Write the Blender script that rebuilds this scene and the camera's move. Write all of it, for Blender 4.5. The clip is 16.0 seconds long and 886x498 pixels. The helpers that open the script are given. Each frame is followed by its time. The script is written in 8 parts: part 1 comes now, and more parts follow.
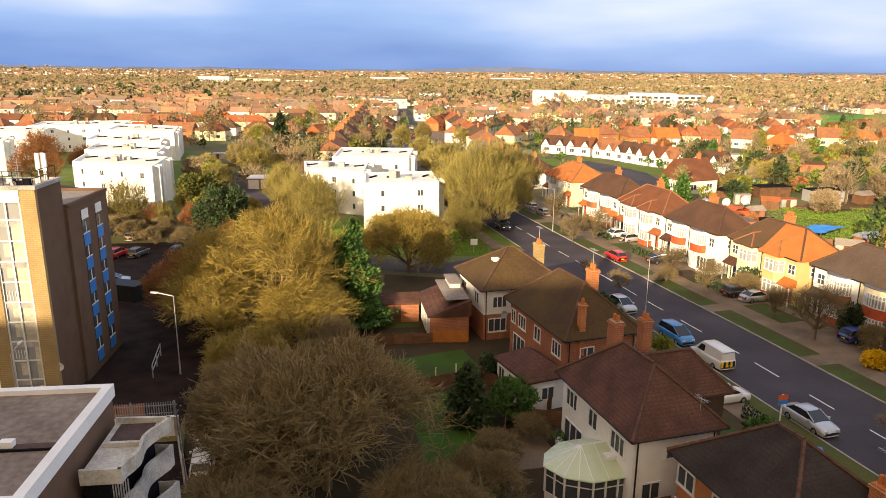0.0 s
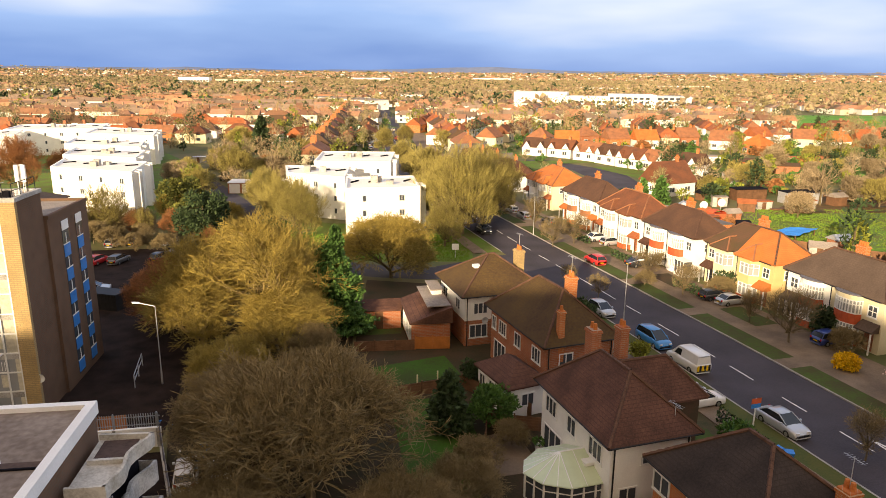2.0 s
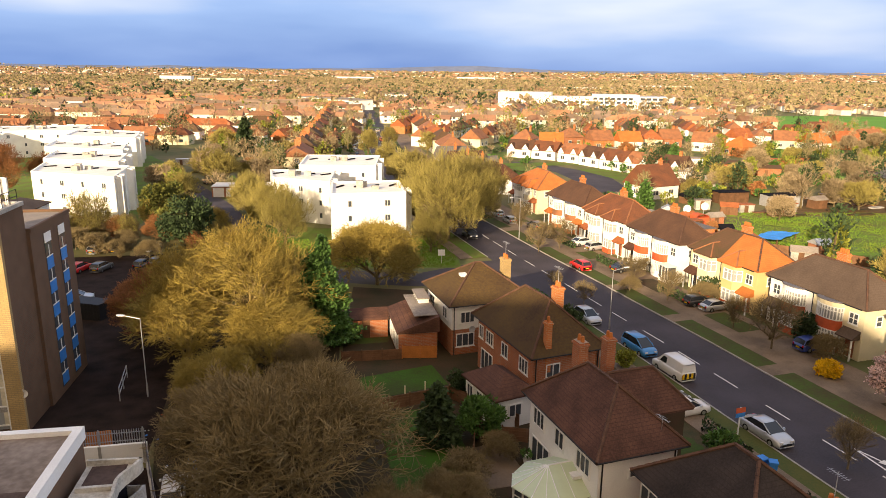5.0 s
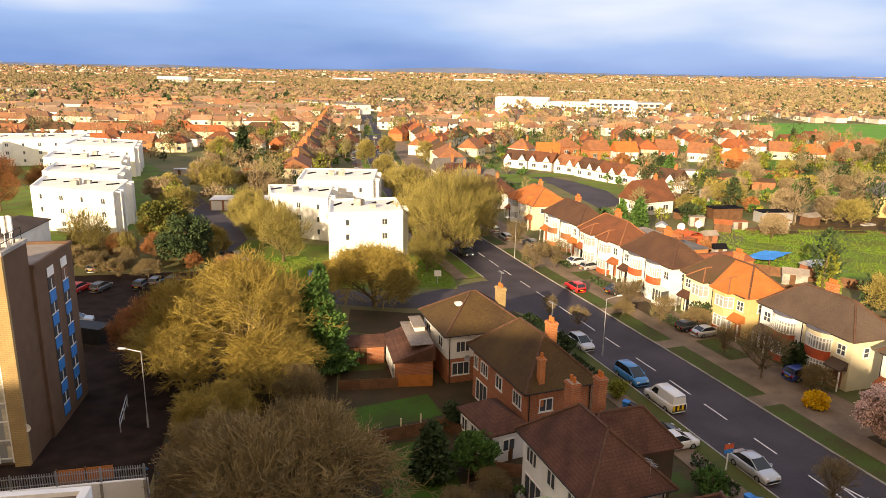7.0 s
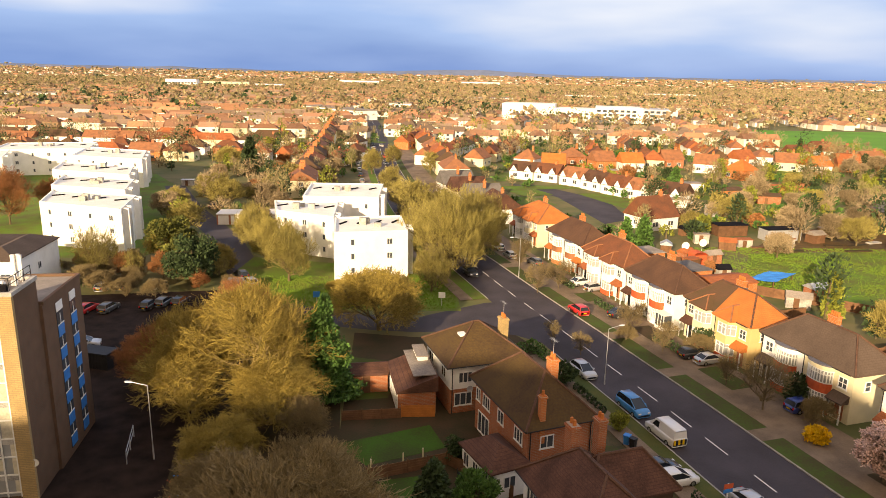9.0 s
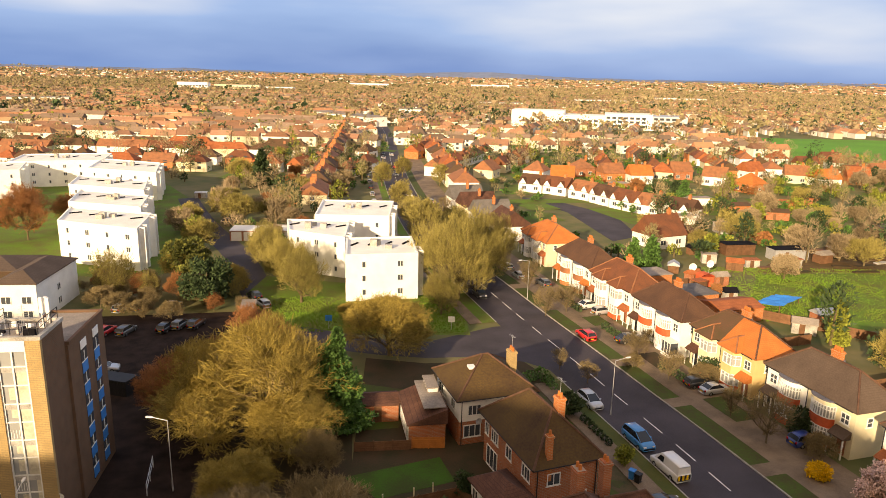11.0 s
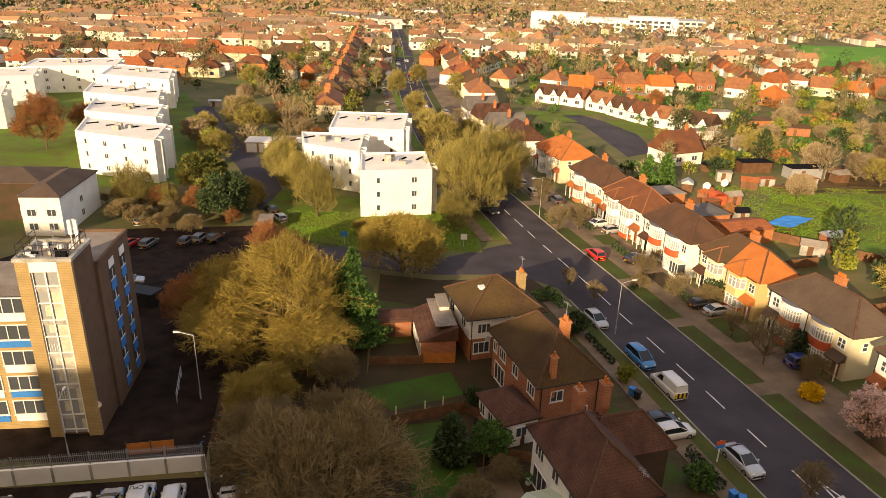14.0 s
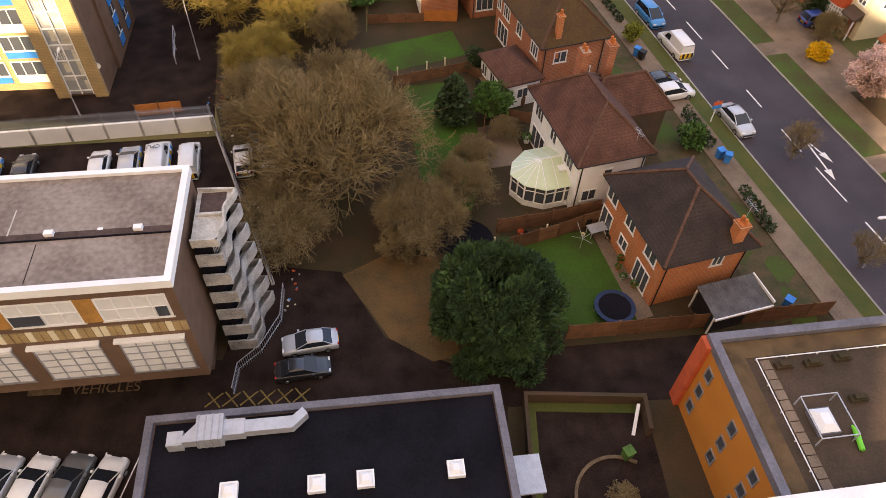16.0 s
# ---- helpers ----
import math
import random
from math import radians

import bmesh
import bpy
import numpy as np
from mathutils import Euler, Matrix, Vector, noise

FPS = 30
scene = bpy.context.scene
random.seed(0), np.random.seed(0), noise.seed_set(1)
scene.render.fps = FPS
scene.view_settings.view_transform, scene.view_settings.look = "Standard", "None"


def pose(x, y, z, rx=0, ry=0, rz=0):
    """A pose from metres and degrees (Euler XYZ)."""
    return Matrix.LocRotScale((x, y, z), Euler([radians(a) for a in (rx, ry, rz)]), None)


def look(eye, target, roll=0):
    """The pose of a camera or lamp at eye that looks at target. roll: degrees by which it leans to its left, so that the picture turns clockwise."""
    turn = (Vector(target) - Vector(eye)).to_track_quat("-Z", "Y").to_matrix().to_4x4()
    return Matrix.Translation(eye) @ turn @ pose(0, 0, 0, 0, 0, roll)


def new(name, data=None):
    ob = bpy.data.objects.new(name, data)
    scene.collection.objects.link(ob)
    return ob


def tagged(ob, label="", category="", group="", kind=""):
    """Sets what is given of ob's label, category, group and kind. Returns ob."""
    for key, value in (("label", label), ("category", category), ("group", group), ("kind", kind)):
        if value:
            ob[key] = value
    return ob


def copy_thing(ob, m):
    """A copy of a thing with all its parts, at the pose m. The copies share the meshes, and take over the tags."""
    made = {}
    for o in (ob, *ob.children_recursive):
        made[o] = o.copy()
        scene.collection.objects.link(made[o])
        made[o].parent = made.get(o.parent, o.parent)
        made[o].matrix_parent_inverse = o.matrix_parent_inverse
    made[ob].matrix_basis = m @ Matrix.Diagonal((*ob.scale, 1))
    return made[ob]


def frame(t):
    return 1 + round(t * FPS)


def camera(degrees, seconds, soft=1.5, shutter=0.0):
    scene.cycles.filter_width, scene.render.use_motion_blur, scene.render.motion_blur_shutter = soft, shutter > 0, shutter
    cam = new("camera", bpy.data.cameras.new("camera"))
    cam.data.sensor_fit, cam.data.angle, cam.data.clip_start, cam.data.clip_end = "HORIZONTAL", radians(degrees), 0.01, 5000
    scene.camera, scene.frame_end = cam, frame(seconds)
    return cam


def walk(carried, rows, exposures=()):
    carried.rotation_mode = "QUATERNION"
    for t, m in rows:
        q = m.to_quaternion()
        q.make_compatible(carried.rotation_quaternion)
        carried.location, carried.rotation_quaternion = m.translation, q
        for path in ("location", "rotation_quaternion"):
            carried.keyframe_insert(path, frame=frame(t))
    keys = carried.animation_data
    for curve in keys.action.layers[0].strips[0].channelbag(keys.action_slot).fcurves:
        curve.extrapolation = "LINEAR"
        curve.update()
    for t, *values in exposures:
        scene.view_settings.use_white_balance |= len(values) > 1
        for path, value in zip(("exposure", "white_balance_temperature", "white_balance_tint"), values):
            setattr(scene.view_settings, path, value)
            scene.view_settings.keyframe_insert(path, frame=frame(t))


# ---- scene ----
cam = camera(65.4, 16.0, soft=0.85)
PATH = [
    (0, (0.158, 0.749, 25.018), (0.142, 2.688, 24.527), 0.5),
    (0.5, (0.112, 0.572, 25.432), (0.112, 2.511, 24.943), 0.6),
    (1, (0.12, 0.303, 25.754), (0.13, 2.242, 25.265), 0.6),
    (1.5, (0.196, 0.168, 25.864), (0.218, 2.108, 25.375), 0.5),
    (2, (0.315, 0.261, 25.855), (0.349, 2.199, 25.365), 0.5),
    (2.5, (0.428, 0.382, 25.826), (0.472, 2.32, 25.334), 0.5),
    (3, (0.45, 0.438, 25.737), (0.504, 2.376, 25.244), 0.6),
    (3.5, (0.394, 0.496, 25.7), (0.454, 2.433, 25.205), 0.6),
    (4, (0.284, 0.57, 25.808), (0.351, 2.507, 25.314), 0.6),
    (6.5, (-0.02, 0.111, 29.269), (0.07, 2.047, 28.777), 0.8),
    (7, (0.099, 0.062, 29.984), (0.187, 1.999, 29.493), 1.0),
    (7.5, (0.302, 0.069, 30.765), (0.386, 2.006, 30.274), 1.0),
    (8, (0.393, 0.137, 31.51), (0.473, 2.074, 31.02), 1.1),
    (8.5, (0.398, 0.186, 32.308), (0.473, 2.124, 31.819), 1.1),
    (9, (0.322, 0.183, 33.018), (0.392, 2.121, 32.532), 1.2),
    (11.5, (0.009, -0.978, 37.735), (0.044, 0.963, 37.255), 1.4),
    (12, (0.042, -1.165, 38.413), (0.065, 0.777, 37.936), 1.5),
    (12.5, (0.124, -1.302, 38.848), (0.135, 0.641, 38.371), 1.5),
    (13, (0.176, -1.402, 39.009), (0.18, 0.54, 38.53), 1.5),
    (13.5, (0.179, -1.553, 39.077), (0.186, 0.354, 38.476), 1.6),
    (14, (0.127, -1.664, 39.103), (0.137, 0.193, 38.36), 1.8),
    (14.5, (0.074, -1.753, 39.11), (0.092, -0.011, 38.128), 2.0),
    (15, (0.099, -1.675, 39.21), (0.128, -0.12, 37.953), 2.2),
    (15.5, (0.008, -1.639, 39.322), (0.046, -0.33, 37.81), 2.5),
    (16, (-0.165, -1.491, 39.461), (-0.126, -0.199, 37.935), 2.6),
]
walk(cam, [(t, look(eye, target, roll)) for t, eye, target, roll in PATH],
     [(0, 0.72, 7500, 14), (4, 0.72, 7500, 14), (9, 0.68, 7950, 15), (12.5, 0.47, 8150, 15), (14, 0.42, 8250, 15), (15, 0.85, 7900, 18), (15.5, 1.14, 7500, 20), (16, 1.42, 7450, 20)])

# ---- sky and sun ----
SUN_EL, SUN_AZ = radians(16), radians(207)          # clockwise from +y
world = bpy.data.worlds.new("sky")
scene.world = world
world.use_nodes = True
wn, wl = world.node_tree.nodes, world.node_tree.links
sky = wn.new("ShaderNodeTexSky")
sky.sky_type, sky.sun_disc = "NISHITA", False
sky.sun_elevation, sky.sun_rotation = SUN_EL, SUN_AZ
sky.air_density, sky.dust_density = 1.2, 0.6
tc = wn.new("ShaderNodeTexCoord")
sep = wn.new("ShaderNodeSeparateXYZ")
wl.new(tc.outputs["Generated"], sep.inputs[0])
mp = wn.new("ShaderNodeMapping")
mp.inputs["Scale"].default_value = (0.9, 1.0, 4.5)
mp.inputs["Location"].default_value = (0.35, 0.2, 0.1)
wl.new(tc.outputs["Generated"], mp.inputs[0])
cl = wn.new("ShaderNodeTexNoise")
cl.inputs["Scale"].default_value, cl.inputs["Detail"].default_value, cl.inputs["Roughness"].default_value = 1.5, 5, 0.45
wl.new(mp.outputs[0], cl.inputs["Vector"])
cr = wn.new("ShaderNodeValToRGB")
cr.color_ramp.elements[0].position, cr.color_ramp.elements[0].color = 0.33, (1.7, 4.3, 11.2, 1)
cr.color_ramp.elements[1].position, cr.color_ramp.elements[1].color = 0.70, (11.2, 13.2, 16.4, 1)
e = cr.color_ramp.elements.new(0.5)
e.color = (4.1, 7.3, 14.4, 1)
low = wn.new("ShaderNodeMapRange")
low.inputs["From Max"].default_value = 0.16
low.inputs["To Min"].default_value, low.inputs["To Max"].default_value = -0.10, 0.05
wl.new(sep.outputs[2], low.inputs[0])
sumc = wn.new("ShaderNodeMath")
wl.new(cl.outputs["Fac"], sumc.inputs[0])
wl.new(low.outputs[0], sumc.inputs[1])
# thinner, brighter cloud to the east
east = wn.new("ShaderNodeMath")
east.operation = "MULTIPLY_ADD"
east.inputs[1].default_value = 0.16
wl.new(sep.outputs[0], east.inputs[0])
wl.new(sumc.outputs[0], east.inputs[2])
wl.new(east.outputs[0], cr.inputs[0])
# clouds lit by the low sun: bright and warm round it, slate blue opposite
dotn = wn.new("ShaderNodeVectorMath")
dotn.operation = "DOT_PRODUCT"
dotn.inputs[1].default_value = (math.sin(SUN_AZ), math.cos(SUN_AZ), 0.35)
wl.new(tc.outputs["Generated"], dotn.inputs[0])
mr = wn.new("ShaderNodeMapRange")
mr.inputs["From Min"].default_value, mr.inputs["From Max"].default_value = -0.25, 0.8
wl.new(dotn.outputs["Value"], mr.inputs[0])
mixw = wn.new("ShaderNodeMix")
mixw.data_type = "RGBA"
mixw.inputs[7].default_value = (13.0, 10.4, 7.6, 1)
wl.new(mr.outputs[0], mixw.inputs["Factor"])
wl.new(cr.outputs[0], mixw.inputs[6])
mixs = wn.new("ShaderNodeMix")
mixs.data_type = "RGBA"
mixs.inputs["Factor"].default_value = 0.86
wl.new(sky.outputs[0], mixs.inputs[6])
wl.new(mixw.outputs[2], mixs.inputs[7])
bgn = wn["Background"]
bgn.inputs["Strength"].default_value = 0.05
wl.new(mixs.outputs[2], bgn.inputs["Color"])

sun_data = bpy.data.lights.new("sun", "SUN")
sun_data.energy, sun_data.angle, sun_data.color = 5.0, radians(0.6), (1.0, 0.85, 0.61)
sun = new("sun", sun_data)
sun.matrix_world = look(Vector((math.sin(SUN_AZ) * math.cos(SUN_EL), math.cos(SUN_AZ) * math.cos(SUN_EL), math.sin(SUN_EL))) * 300, (0, 0, 0))

# ---- materials ----
def mat(name, rgb, rough=0.85, var=0.25, scale=1.5, bump=0.15, fine=18.0, rgb2=None, metal=0.0, island=0.0, rnd=0.0, brick=None, spec=0.3):
    """Two scales of noise over a base colour; island or object variation; optional courses of brick (w, h, mortar colour)."""
    m = bpy.data.materials.new(name)
    m.use_nodes = True
    n, l = m.node_tree.nodes, m.node_tree.links
    b = n["Principled BSDF"]
    geo = n.new("ShaderNodeNewGeometry")
    big = n.new("ShaderNodeTexNoise")
    big.inputs["Scale"].default_value, big.inputs["Detail"].default_value = scale, 5
    l.new(geo.outputs["Position"], big.inputs["Vector"])
    small = n.new("ShaderNodeTexNoise")
    small.inputs["Scale"].default_value, small.inputs["Detail"].default_value = fine, 3
    l.new(geo.outputs["Position"], small.inputs["Vector"])
    add = n.new("ShaderNodeMath")
    add.operation = "MULTIPLY_ADD"
    add.inputs[1].default_value = 0.4
    l.new(small.outputs["Fac"], add.inputs[0])
    sc = n.new("ShaderNodeMath")
    sc.operation = "MULTIPLY"
    sc.inputs[1].default_value = 0.6
    l.new(big.outputs["Fac"], sc.inputs[0])
    l.new(sc.outputs[0], add.inputs[2])
    ramp = n.new("ShaderNodeValToRGB")
    c2 = rgb2 or tuple(c * (1 - var) for c in rgb)
    c1 = rgb if rgb2 else tuple(min(1, c * (1 + var * 0.6)) for c in rgb)
    ramp.color_ramp.elements[0].position, ramp.color_ramp.elements[0].color = 0.36, (*c2, 1)
    ramp.color_ramp.elements[1].position, ramp.color_ramp.elements[1].color = 0.62, (*c1, 1)
    l.new(add.outputs[0], ramp.inputs[0])
    out = ramp.outputs[0]
    if brick:
        bt = n.new("ShaderNodeTexBrick")
        bt.inputs["Scale"].default_value = 1.0
        bt.inputs["Brick Width"].default_value, bt.inputs["Row Height"].default_value = brick[0], brick[1]
        bt.inputs["Mortar Size"].default_value = brick[3]
        bt.inputs["Mortar"].default_value = (*brick[2], 1)
        co = n.new("ShaderNodeSeparateXYZ")
        ad = n.new("ShaderNodeMath")
        ad.operation = "ADD"
        cb = n.new("ShaderNodeCombineXYZ")
        tx = n.new("ShaderNodeTexCoord")
        l.new(tx.outputs["Object"], co.inputs[0])
        l.new(co.outputs[0], ad.inputs[0])
        l.new(co.outputs[1], ad.inputs[1])
        l.new(ad.outputs[0], cb.inputs[0])
        l.new(co.outputs[2], cb.inputs[1])
        l.new(cb.outputs[0], bt.inputs["Vector"])
        mx = n.new("ShaderNodeMix")
        mx.data_type = "RGBA"
        l.new(bt.outputs["Fac"], mx.inputs["Factor"])
        l.new(out, mx.inputs[6])
        mx.inputs[7].default_value = (*brick[2], 1)
        out = mx.outputs[2]
    if island or rnd:
        hs = n.new("ShaderNodeHueSaturation")
        src = geo.outputs["Random Per Island"]
        if rnd:
            oi = n.new("ShaderNodeObjectInfo")
            src = oi.outputs["Random"]
        mr = n.new("ShaderNodeMapRange")
        k = island or rnd
        mr.inputs["To Min"].default_value, mr.inputs["To Max"].default_value = 1 - k, 1 + k
        l.new(src, mr.inputs[0])
        l.new(mr.outputs[0], hs.inputs["Value"])
        l.new(out, hs.inputs["Color"])
        out = hs.outputs[0]
    l.new(out, b.inputs["Base Color"])
    b.inputs["Roughness"].default_value, b.inputs["Metallic"].default_value = rough, metal
    b.inputs["Specular IOR Level"].default_value = spec
    if bump:
        bp = n.new("ShaderNodeBump")
        bp.inputs["Strength"].default_value, bp.inputs["Distance"].default_value = bump, 0.05
        l.new(add.outputs[0], bp.inputs["Height"])
        l.new(bp.outputs[0], b.inputs["Normal"])
    return m


